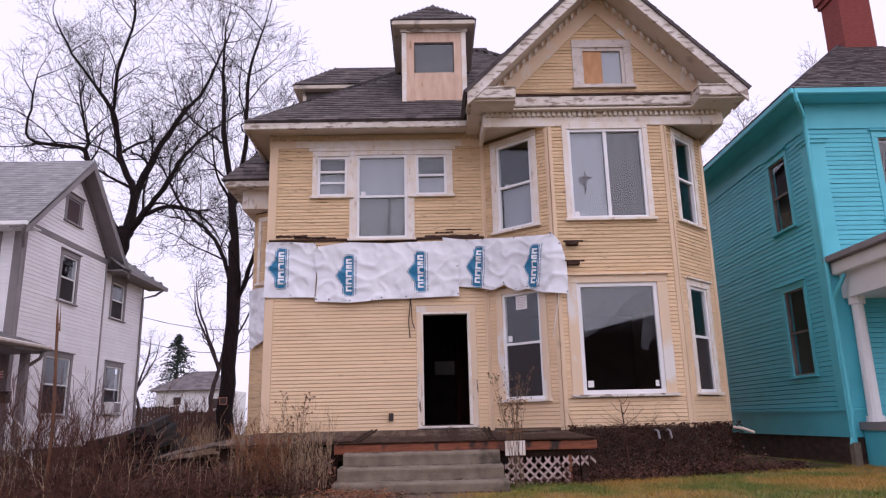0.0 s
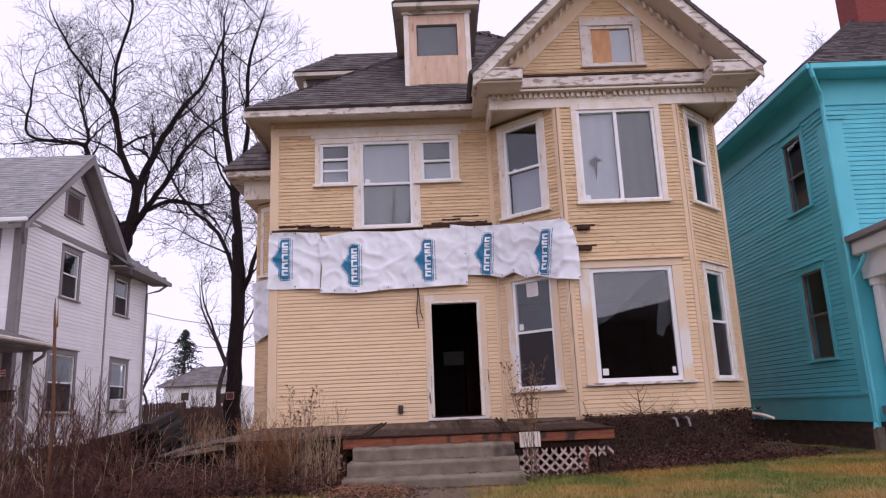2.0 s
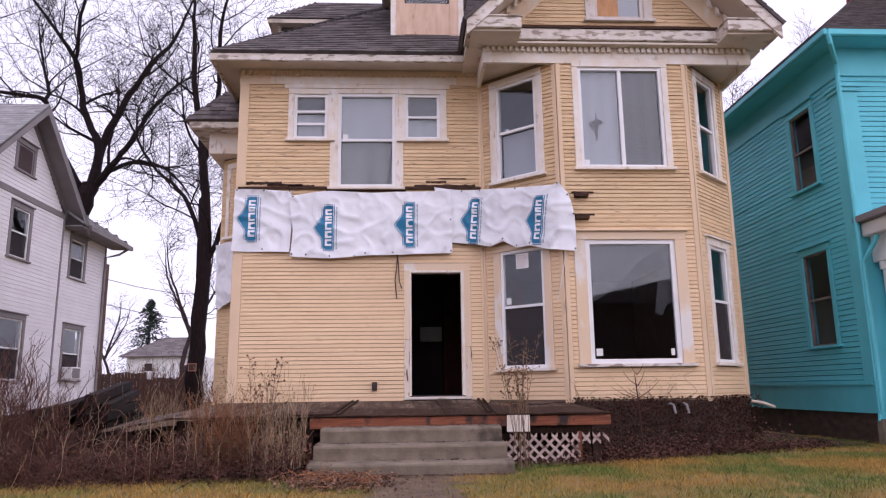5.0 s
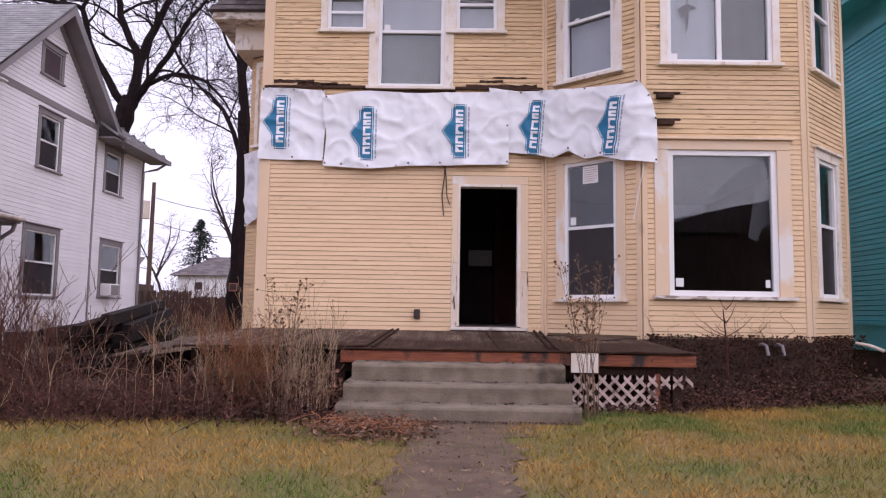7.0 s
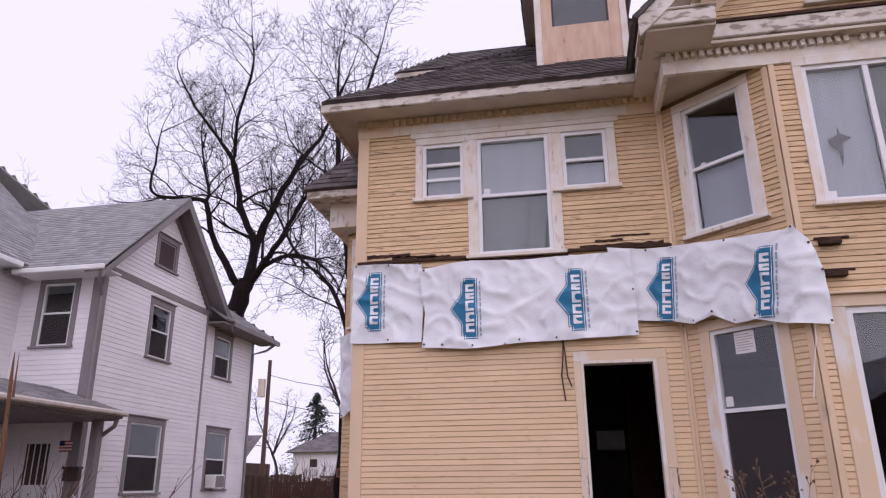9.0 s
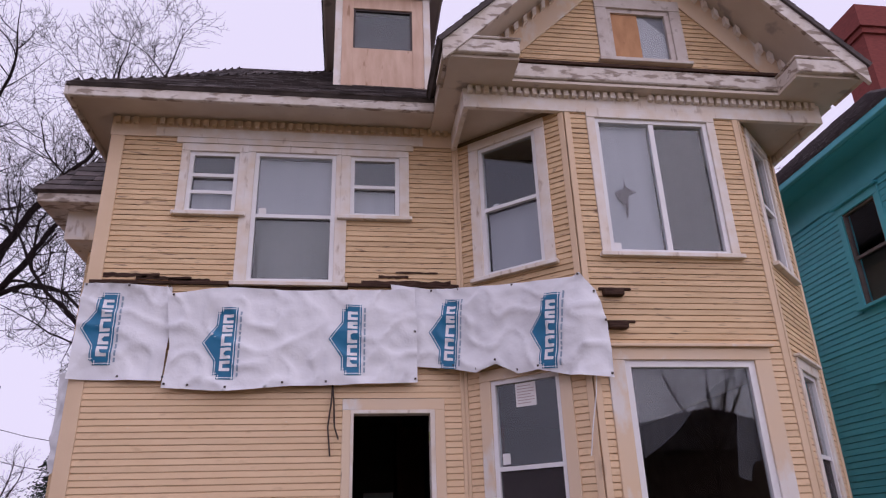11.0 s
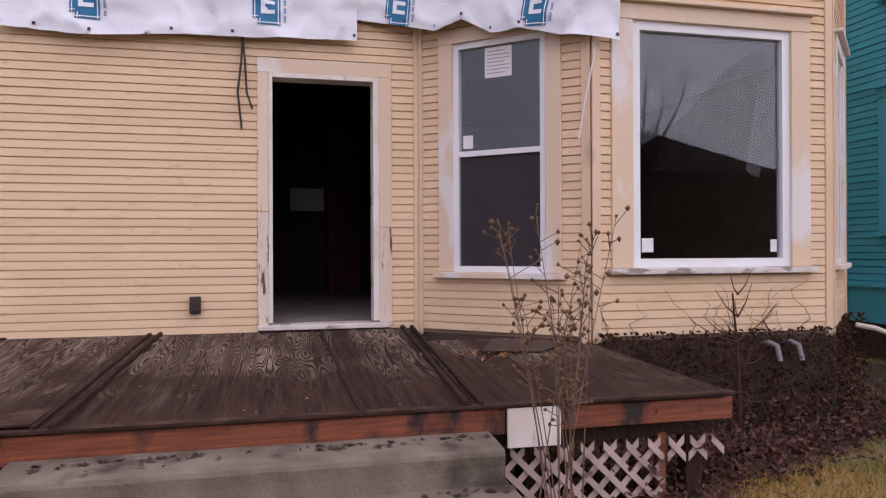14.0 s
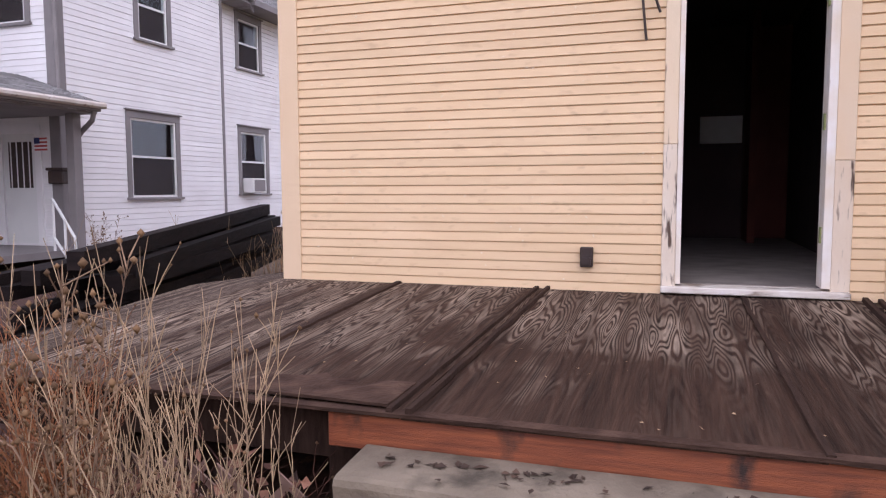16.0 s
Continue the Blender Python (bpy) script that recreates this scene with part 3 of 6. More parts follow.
# main roof: hipped
E0, SL, RY, RZ = 12.62, 0.85, 17.8, 6.6 + 0.85 * 5.18
XL, XR = -3.48, 5.72
shingles([(XL, E0, 6.6), (XR, E0, 6.6), (XR - 4.6, RY, RZ), (XL + 5.18, RY, RZ)], SHINGLE, house)
shingles([(XL, 23, 6.6), (XL, E0, 6.6), (XL + 5.18, RY, RZ), (XL + 5.18, RY + 0.4, RZ)], SHINGLE, house, name="roof_side")
shingles([(XR, E0, 6.6), (XR, 23, 6.6), (XR - 4.6, RY + 0.4, RZ), (XR - 4.6, RY, RZ)], SHINGLE, house, lap=0.3, tab=0.6, name="roof_side")
shingles([(XR, 23, 6.6), (XL, 23, 6.6), (XL + 5.18, RY + 0.4, RZ), (XR - 4.6, RY + 0.4, RZ)], SHINGLE, house, lap=0.4, tab=0.8, name="roof_back")

# gable box over the bay
GX0, GX1, GM = 1.08, 5.50, 3.30
box_part("soffit", (GX0 + 0.04, GX1 - 0.04, B + 0.03, F + 0.3, 6.30, 6.33), SOFFIT, house)
box_part("frieze", (GX0 - 0.03, GX1 + 0.03, B - 0.035, B + 0.03, 6.20, 6.46), WHITE_TRIM, house, "white frieze board under the gable", 0.004)
box_part("frieze", (GX0 - 0.03, GX0 + 0.03, B + 0.03, F + 0.2, 6.20, 6.5), WHITE_TRIM, house)
box_part("frieze", (GX1 - 0.03, GX1 + 0.03, B + 0.03, F + 1.2, 6.20, 6.5), WHITE_TRIM, house)
dentils((GX0 + 0.02, B - 0.035, 6.38), (GX1 - 0.02, B - 0.035, 6.38), (0, -0.06, 0), (0, 0, 0.08), 0.055, 0.095, WHITE_TRIM, house)
for x0, x1, y0 in ((0.82, 1.60, 11.62), (1.602, 4.898, 12.0), (4.90, 5.70, 11.62)):
    box_part("soffit", (x0, x1, y0, B, 6.463, 6.498), SOFFIT, house)
box_part("cornice", (1.55, 4.95, 11.98, 12.06, 6.52, 6.72), WHITE_OLD, house, "peeling white cornice board", 0.015)
box_part("cornice_roof", (1.5, 5.0, 11.96, B, 6.72, 6.76), ROTTEN, house)
for x0, x1 in ((0.76, 1.60), (4.90, 5.75)):
    bm = bmesh.new()
    box(bm, x0, x1, 11.56, B, 6.50, 6.68)
    box(bm, x0 - 0.02, x1 + 0.02, 11.54, B, 6.68, 6.71)
    part("cornice_return", bm, WHITE_OLD, house, "peeling boxed cornice return", 0.01)
box_part("cornice_side", (0.78, GX0 - 0.03, B, 13.8, 6.46, 6.66), SOFFIT, house)
box_part("cornice_side", (GX1 + 0.03, 5.73, B, 15, 6.46, 6.66), SOFFIT, house)
# gable wall
GS = 0.985
gable = Plane((GX0, B), (GX1, B))
gz = lambda x: 6.62 + GS * (2.56 - abs(x - GM))
hg = [(2.94 - GX0, 3.78 - GX0, 7.0, 7.80)]
bm = bmesh.new()
for xa, xb, za, zb in ((GX0, 2.94, 6.4, 9), (3.78, GX1, 6.4, 9)):
    slab(bm, [(xa, B, 6.4), (xb, B, 6.4), (xb, B, gz(xb) - 0.1), (xa, B, gz(xa) - 0.1)], (0, 0.1, 0))
slab(bm, [(2.94, B, 7.8), (3.78, B, 7.8), (3.78, B, gz(3.78) - 0.1), (GM, B, gz(GM) - 0.1), (2.94, B, gz(2.94) - 0.1)], (0, 0.1, 0))
box(bm, 2.94, 3.78, B, B + 0.1, 6.4, 7.0)
gable_wall = part("gable_wall", bm, DARK, house)
boards_joined(gable, 0, gable.len, 6.76, 8.95, LAP, 0.016, [(a - 0.1, b + 0.1, c - 0.04, d + 0.1) for a, b, c, d in hg], YELLOW_OLD, gable_wall,
              edge=lambda z: (GM - GX0 - (2.56 - (z - 6.62) / GS) + 0.45, GM - GX0 + (2.56 - (z - 6.62) / GS) - 0.45))
gw = window(gable, house, *hg[0], casing=0.15, head=0.16, double=False, sash=0.06, trim=GREYED, frame_mat=GREYED, cap=False, label="attic window half closed with boards")
box_part("boarding", (2.99, 3.36, B + 0.02, B + 0.035, 7.05, 7.75), PLYWOOD_ORANGE, gw, "orange plywood board")
box_part("boarding", (3.36, 3.73, B + 0.045, B + 0.06, 7.05, 7.75), CURTAIN, gw, "clouded pale pane")
# rakes: trim board on the wall, soffit, outer board, dentils, roof
for s in (-1, 1):
    foot = Vector((GM + (2.46 if s > 0 else -2.56), 0, 6.62))
    tip = Vector((GM, 0, 6.62 + GS * 2.56))
    run = tip - foot
    def rake(y0, y1, off0, off1, mat, name, a=0.0):
        bm = bmesh.new()
        lo, hi = foot + run * a, tip
        k0, k1 = Vector((0, 0, -off0)), Vector((0, 0, -off1))
        slab(bm, [lo + k0 + Vector((0, y0, 0)), hi + k0 + Vector((0, y0, 0)), hi + k1 + Vector((0, y0, 0)), lo + k1 + Vector((0, y0, 0))], (0, y1 - y0, 0))
        return part(name, bm, mat, house)
    rake(B - 0.035, B, 0.12, 0.62, YELLOW_TRIM, "rake_trim", 0.22)
    rake(11.58, B - 0.035, 0.10, 0.16, SOFFIT, "rake_soffit")
    rake(11.53, 11.58, 0.0, 0.26, WHITE_OLD, "rake_board")
    dentils(foot + run * 0.14 + Vector((0, B - 0.035, -0.30)), tip + Vector((0, B - 0.035, -0.30)), (0, -0.07, 0), (0, 0, 0.11), 0.07, 0.17, WHITE_TRIM, house)
    eave = foot + Vector((s * 0.06, 0, 0))
    shingles([eave + Vector((0, 11.50, 0)), eave + Vector((0, 15.9, 0)), tip + Vector((0, 15.9, 0.04)), tip + Vector((0, 11.50, 0.04))], SHINGLE, house, name="gable_roof")


# dormers
def dormer(m):
    """A hipped attic dormer with a boarded window, its face at the origin looking along -y."""
    d = thing("attic_dormer", "pink-primed attic dormer with plywood-patched window", "dormer")
    def p(name, dims, mat, bevel=0.0, label=""):
        bm = bmesh.new()
        for q in dims:
            box(bm, *q)
        return part(name, bm, mat, d, label, bevel)
    p("wall", [(-0.66, -0.60, 0.02, 2.4, 0, 1.72)], SHINGLE_DARK)
    p("wall", [(0.60, 0.66, 0.02, 2.4, 0, 1.72)], SHINGLE_DARK)
    p("front_frame", [(-0.68, -0.58, -0.03, 0.05, 0, 1.62)], WHITE_TRIM, 0.006)
    p("front_frame", [(0.58, 0.68, -0.03, 0.05, 0, 1.62)], WHITE_TRIM, 0.006)
    p("casing", [(-0.58, -0.42, -0.01, 0.05, 0, 1.62), (0.42, 0.58, -0.01, 0.05, 0, 1.62), (-0.42, 0.42, -0.01, 0.05, 1.40, 1.62)], PLYWOOD, 0.004, "bare pinkish boards")
    p("patch", [(-0.42, 0.42, 0.0, 0.04, 0.02, 0.70)], PLYWOOD, 0, "plywood sheet")
    p("sash", [(-0.42, -0.39, 0.01, 0.05, 0.70, 1.40), (0.39, 0.42, 0.01, 0.05, 0.70, 1.40), (-0.39, 0.39, 0.01, 0.05, 1.37, 1.40)], BLACK_METAL)
    p("pane", [(-0.39, 0.39, 0.03, 0.035, 0.70, 1.37)], GLASS).visible_shadow = False
    # dark backing stands for the unlit attic behind the pane
    p("backing", [(-0.6, 0.6, 0.5, 0.52, 0.0, 1.7)], DARK)
    p("frieze", [(-0.72, 0.72, -0.05, 0.02, 1.62, 1.72)], WHITE_OLD)
    p("soffit", [(-0.84, 0.84, -0.19, 2.6, 1.71, 1.73)], SOFFIT)
    p("eave_board", [(-0.88, 0.88, -0.23, -0.19, 1.70, 1.80), (-0.88, -0.84, -0.19, 2.6, 1.70, 1.80), (0.84, 0.88, -0.19, 2.6, 1.70, 1.80)], SOFFIT, 0.004)
    e, a = 0.90, Vector((0, 0.66, 2.70))
    c = [Vector((-e, -0.25, 1.81)), Vector((e, -0.25, 1.81)), Vector((e, 2.6, 1.81)), Vector((-e, 2.6, 1.81))]
    shingles([c[0], c[1], a], SHINGLE, d)
    shingles([c[1], c[2], Vector((0, 2.6, 2.70)), a], SHINGLE, d)
    shingles([c[3], c[0], a, Vector((0, 2.6, 2.70))], SHINGLE, d)
    d.matrix_basis = m
    return d


dormer(pose(0.19, 13.58, 7.36))
side_d = dormer(pose(-2.92, 16.4, 7.0, 0, 0, -90))
tagged(side_d, "weathered attic dormer on the side roof slope")

# side wing seen past the left corner
wing = Plane((-3.75, 17.6), (-3.75, 14.9))
wing_f = Plane((-3.75, 14.9), (-3.07, 14.5))
for pl in (wing, wing_f):
    core = wall_core(pl, 0, pl.len, 0.05, 5.5, [], 0.1, DARK, house)
    boards_joined(pl, 0, pl.len, 0.5, 5.4, LAP, 0.016, [], YELLOW_OLD, core)
window(wing_f, house, 0.2, 0.62, 3.85, 5.2, 0.08, 0.1, cap=False, label="narrow side window")
box_part("wing_cornice", (-4.25, -3.07, 14.2, 17.9, 5.82, 5.97), WHITE_OLD, house, "", 0.01)
box_part("wing_frieze", (-3.95, -3.07, 14.5, 17.7, 5.42, 5.82), WHITE_TRIM, house)
shingles([(-4.32, 17.9, 5.97), (-4.32, 14.15, 5.97), (-3.1, 15.3, 7.6), (-3.1, 17.9, 7.6)], SHINGLE, house, name="wing_roof")
shingles([(-4.32, 14.15, 5.97), (-3.07, 14.15, 5.97), (-3.07, 15.3, 7.6), (-3.1, 15.3, 7.6)], SHINGLE, house, name="wing_roof")

# ---- porch deck ----
deck = thing("porch_deck", "wet weathered plywood porch deck without railing", "porch")
def deck_z(y):
    return 0.66 + (y - 10.72) / (F - 10.72) * 0.14
xf = [-3.25, -2.15, -1.12, 0.31, 0.88, 2.40]
xb = [-3.12, -2.11, -1.03, 0.25, 0.98, 2.2]
for k in range(5):
    bm = bmesh.new()
    y1 = F - 0.02 if k < 4 else 12.55
    lift = 0.004 * (k % 2)
    slab(bm, [(xf[k] + 0.004, 10.70, deck_z(10.7) + lift), (xf[k + 1] - 0.004, 10.70, deck_z(10.7) + lift), (xb[k + 1] - 0.004, y1, deck_z(y1) + lift), (xb[k] + 0.004, y1, deck_z(y1) + lift)], (0, 0, -0.02))
    part("plywood_sheet", bm, DECK, deck)
for x0, x1, w, h in ((-2.15, -2.11, 0.045, 0.018), (-1.165, -1.075, 0.028, 0.022), (-1.085, -0.995, 0.028, 0.026), (0.31, 0.25, 0.030, 0.012), (0.845, 0.945, 0.036, 0.030), (0.925, 1.025, 0.030, 0.024)):
    bm = bmesh.new()
    n_ = 24
    for k in range(n_):
        q = []
        for j in (k, k + 1):
            y, x = 10.70 + (F - 10.73) * j / n_, x0 + (x1 - x0) * j / n_ + 0.006 * noise.noise((j * 0.7, x0 * 5, 0))
            ww = w * (0.5 + 0.12 * noise.noise((j * 1.3, x0, 5)))
            q.append([(x - ww, y, deck_z(y) + 0.004), (x + ww, y, deck_z(y) + 0.004), (x + ww * 0.8, y, deck_z(y) + h), (x - ww * 0.8, y, deck_z(y) + h)])
        r0, r1 = [[bm.verts.new(p) for p in r] for r in q]
        for i in range(4):
            bm.faces.new((r0[i], r0[(i + 1) % 4], r1[(i + 1) % 4], r1[i]))
    bmesh.ops.remove_doubles(bm, verts=bm.verts[:], dist=1e-5)
    bmesh.ops.holes_fill(bm, edges=bm.edges[:], sides=4)
    bmesh.ops.recalc_face_normals(bm, faces=bm.faces[:])
    part("batten", bm, BATTEN, deck)
box_part("joist_frame", (-3.1, 2.2, 10.85, 12.1, 0.40, 0.60), BATTEN, deck)
box_part("rim_board", (-1.43, 1.06, 10.72, 10.77, 0.50, 0.635), REDWOOD, deck, "red-stained rim board with black wet patches", 0.004)
box_part("rim_board", (1.365, 2.42, 10.74, 10.79, 0.50, 0.625), REDWOOD, deck, "red-stained rim board", 0.004)
box_part("patch_board", (1.065, 1.36, 10.70, 10.72, 0.43, 0.64), WHITE_TRIM, deck, "dirty white square board", 0.003)
bm = bmesh.new()
n_ = 50
for k in range(n_):
    q = []
    for j in (k, k + 1):
        x = -3.2 + 5.6 * j / n_
        sag = 0.012 + 0.016 * max(0, noise.noise((x * 3.1, 2, 0))) + 0.008 * noise.noise((x * 11, 5, 0))
        q.append([(x, 10.712, deck_z(10.7) - sag), (x, 10.690, deck_z(10.7) - sag * 0.8), (x, 10.688, deck_z(10.7) + 0.004), (x, 10.74, deck_z(10.74) + 0.0055)])
    r0, r1 = [[bm.verts.new(p) for p in r] for r in q]
    for i in range(4):
        bm.faces.new((r0[i], r0[(i + 1) % 4], r1[(i + 1) % 4], r1[i]))
bmesh.ops.remove_doubles(bm, verts=bm.verts[:], dist=1e-5)
bmesh.ops.recalc_face_normals(bm, faces=bm.faces[:])
part("swollen_edge", bm, ROTTEN, deck, "black swollen delaminated plywood edge")
# left rim set back and blackened to stand for the void under the deck
box_part("rim_board", (-3.2, -1.44, 11.10, 11.14, 0.44, 0.61), ROTTEN, deck)
for x in (-3.0, -1.5, 1.2, 2.2):
    box_part("post", (x, x + 0.1, 10.86, 10.96, -0.1, 0.42), BATTEN, deck)
# the deck beyond the corner, sagging to the side
bm = bmesh.new()
slab(bm, [(-3.255, 10.70, 0.65), (-3.125, F, 0.80), (-3.125, 14.4, 0.80), (-5.0, 14.5, 0.50), (-4.45, 11.75, 0.47)], (0, 0, -0.03))
part("side_sheet", bm, DECK, deck, "sagging plywood beside the house")
box_part("side_skirt", (-4.3, -3.2, 11.6, 14.2, 0.0, 0.42), BATTEN, deck)

# ---- concrete steps ----
steps = thing("concrete_steps", "worn grey concrete steps to the porch", "steps")
def worn_step(x0, x1, y0, y1, z0, z1, seed):
    """A cast step whose tread dips to the nose, with a chipped, rounded edge."""
    bm = bmesh.new()
    n_ = 60
    prof = [(y1, z1 + 0.012), (y0 + 0.12, z1 + 0.004), (y0 + 0.03, z1 - 0.004), (y0 + 0.008, z1 - 0.012), (y0, z1 - 0.034), (y0 + 0.006, (z0 + z1) / 2), (y0 + 0.004, z0)]
    rows = []
    for i in range(n_ + 1):
        x = x0 + (x1 - x0) * i / n_
        chip = 0.018 * max(0, noise.noise((x * 5, seed, 0.3)) - 0.12) + 0.006 * max(0, noise.noise((x * 19, seed, 4)))
        rows.append([bm.verts.new((x, y + (chip if k in (3, 4) else 0) + 0.004 * noise.noise((x * 4, y * 9, z * 9 + seed)), z - (0.7 * chip if k in (2, 3) else 0) + 0.003 * noise.noise((x * 6, y * 6, seed))))
                     for k, (y, z) in enumerate(prof)])
    for r0, r1 in zip(rows, rows[1:]):
        for k in range(len(prof) - 1):
            bm.faces.new((r0[k], r0[k + 1], r1[k + 1], r1[k]))
    for r, flip in ((rows[0], True), (rows[-1], False)):
        low = bm.verts.new((r[0].co.x, y1, z0))
        ring = [*r, low]
        bm.faces.new(ring[::-1] if flip else ring)
    bmesh.ops.recalc_face_normals(bm, faces=bm.faces[:])
    return part("step", bm, CONCRETE, steps)


worn_step(-1.26, 0.96, 10.42, 10.71, 0.33, 0.515, 1.0)
worn_step(-1.30, 0.98, 10.11, 10.71, 0.155, 0.338, 2.0)
worn_step(-1.33, 1.02, 9.82, 10.71, -0.10, 0.160, 3.0)

# ---- garden path ----
bm = bmesh.new()
pts_l, pts_r = [], []
for i in range(109):
    y = -1.0 + i * 0.1
    pts_l.append(bm.verts.new((-0.60 + 0.16 * noise.noise((y, 1, 0)) + 0.12 * noise.noise((y * 6, 1, 0)) - (0.3 if y > 9.2 else 0), y, ground_height(0, y) + 0.012)))
    pts_r.append(bm.verts.new((0.25 + 0.16 * noise.noise((y, 7, 0)) + 0.12 * noise.noise((y * 6, 7, 0)) + (0.35 if y > 9.2 else 0), y, ground_height(0, y) + 0.012)))
for i in range(108):
    bm.faces.new((pts_l[i], pts_r[i], pts_r[i + 1], pts_l[i + 1]))
tagged(finish("path", bm, SOIL), "muddy worn garden path", "path", kind="structure")

# ---- torn house wrap nailed across the porch-roof scar ----
def draped(name, poly, fn, off, mat, parent, step=0.05, label=""):
    """A flat shape cut into small pieces and laid on the surface fn(u, z)."""
    bm = bmesh.new()
    f = bm.faces.new([bm.verts.new((u, z, 0)) for u, z in poly])
    us, zs = [p[0] for p in poly], [p[1] for p in poly]
    for lo, hi, n_ in ((min(us), max(us), (1, 0, 0)), (min(zs), max(zs), (0, 1, 0))):
        k = lo + step
        while k < hi:
            bmesh.ops.bisect_plane(bm, geom=bm.verts[:] + bm.edges[:] + bm.faces[:], plane_co=(k * n_[0], k * n_[1], 0), plane_no=n_)
            k += step
    for v in bm.verts:
        p, n_ = fn(v.co.x, v.co.y)
        v.co = p + n_ * off
    bmesh.ops.triangulate(bm, faces=bm.faces[:])
    bmesh.ops.recalc_face_normals(bm, faces=bm.faces[:])
    for fa in bm.faces:
        fa.smooth = True
    return part(name, bm, mat, parent, label)


def cloth(path, seed, sag):
    """Surface over a plan polyline: u metres along it, z up, with creases."""
    pts = [Vector((x, y, 0)) for x, y in path]
    lens = [(b - a).length for a, b in zip(pts, pts[1:])]

    dirs = [(b - a).normalized() for a, b in zip(pts, pts[1:])]
    knots = [dirs[0]] + [(a + b).normalized() for a, b in zip(dirs, dirs[1:])] + [dirs[-1]]

    def fn(u, z):
        k, s = 0, u
        while k < len(lens) - 1 and s > lens[k]:
            s -= lens[k]
            k += 1
        d = (pts[k + 1] - pts[k]).normalized()
        e = knots[k].lerp(knots[k + 1], min(1, max(0, s / lens[k])))
        n_ = Vector((e.y, -e.x, 0)).normalized()
        w = 0.034 * noise.noise((u * 1.6 + seed, z * 2.2, seed)) + 0.026 * (1 - abs(noise.noise((u * 2.6 + z * 1.7, z * 2.4 - u * 1.3, seed + 3)))) ** 9 + 0.012 * noise.noise((u * 7, z * 9, seed))
        w += 0.010 * abs(math.sin(u * 4.1 + z * 7 + seed)) ** 4
        p = pts[k] + d * s + Vector((0, 0, z)) + n_ * (0.035 + w + sag * math.sin(max(0, min(1, u / sum(lens))) * math.pi))
        return p, n_
    return fn


def logo(fn, cu, cz, tilt, parent):
    """Blue printed emblem with plain white marks, lying on its side."""
    ca, sa = math.cos(tilt), math.sin(tilt)
    def at(pts):
        return [(cu + x * ca - z * sa, cz + x * sa + z * ca) for x, z in pts]
    out = [(0.16, 0.40), (-0.02, 0.40), (-0.02, 0.35), (-0.06, 0.35), (-0.06, 0.20), (-0.20, 0.0), (-0.06, -0.20), (-0.06, -0.35), (-0.02, -0.35), (-0.02, -0.40), (0.16, -0.40)]
    emblem = draped("printed_emblem", at(out), fn, 0.006, LOGO_BLUE, parent, 0.03, label="blue gabled emblem lying on its side")
    for a, b in zip(out, out[1:] + out[:1]):
        d = Vector((b[0] - a[0], b[1] - a[1]))
        n_ = Vector((-d.y, d.x)).normalized()
        a2, b2 = Vector(a) + n_ * 0.014, Vector(b) + n_ * 0.014
        a3, b3 = Vector(a) + n_ * 0.022, Vector(b) + n_ * 0.022
        draped("emblem_line", at([tuple(a2), tuple(b2), tuple(b3), tuple(a3)]), fn, 0.011, LOGO_WHITE, emblem, 0.03)
    for z0, h in ((-0.31, 0.11), (-0.18, 0.12), (-0.04, 0.14), (0.12, 0.08), (0.22, 0.10)):
        draped("emblem_mark", at([(0.005, z0), (0.115, z0), (0.115, z0 + 0.033), (0.04, z0 + 0.033), (0.04, z0 + h - 0.033), (0.115, z0 + h - 0.033), (0.115, z0 + h), (0.005, z0 + h)]), fn, 0.012, LOGO_WHITE, emblem, 0.03)
    z = -0.37
    while z < 0.36:
        h = random.uniform(0.03, 0.09)
        draped("print_bar", at([(0.185, z), (0.205, z), (0.205, z + h), (0.185, z + h)]), fn, 0.008, LOGO_GREY, emblem, 0.03)
        z += h + 0.018


def wrap_sheet(path, seed, sag, outline, logos, label):
    t = thing("house_wrap", label, "tarp", "house wrap sheets")
    fn = cloth(path, seed, sag)
    sheet = draped("sheet", outline, fn, 0.0, TARP, t, 0.035)
    for u, z, tilt in logos:
        logo(fn, u, z, tilt, sheet)
    for u, z in outline:
        if random.random() < 0.7:
            p, n_ = fn(u * 0.98 + 0.02, z + (0.03 if z < 3.8 else -0.03))
            bm = bmesh.new()
            quad_box(bm, p + n_ * 0.004, Vector((0.022, 0, 0)), n_ * 0.006, Vector((0, 0, 0.022)))
            part("nail_cap", bm, BLACK_METAL, t)
    return t


Y = F - 0.02
wrap_sheet([(-3.12, Y - 0.01), (0.6, Y - 0.01)], 1.0, 0.0, [(0.03, 4.33), (0.5, 4.31), (0.97, 4.29), (1.0, 3.9), (0.97, 3.24), (0.5, 3.25), (0.02, 3.26)], [(0.27, 3.81, 0)], "short white house wrap sheet nailed to the wall")
wrap_sheet([(-2.2, Y - 0.045), (0.62, Y - 0.045)], 5.0, 0.0,
           [(0.0, 4.30), (0.06, 4.20), (0.7, 4.29), (1.4, 4.25), (2.1, 4.28), (2.74, 4.28), (2.76, 3.8), (2.76, 3.21), (2.3, 3.2), (1.77, 3.18), (1.3, 3.17), (0.7, 3.12), (0.3, 3.15), (0.06, 3.16), (0.1, 3.6)],
           [(0.63, 3.645, 0), (1.98, 3.69, 0)], "long wrinkled white house wrap sheet with printed emblems")
path3 = [(0.27, Y), (0.75, Y - 0.02), (1.0, Y - 0.07), (1.25, Y - 0.24), (1.7, 12.60), (2.02, 12.28), (2.2, 12.14), (2.36, 12.11), (2.55, 12.12)]
DROOP = 0.066
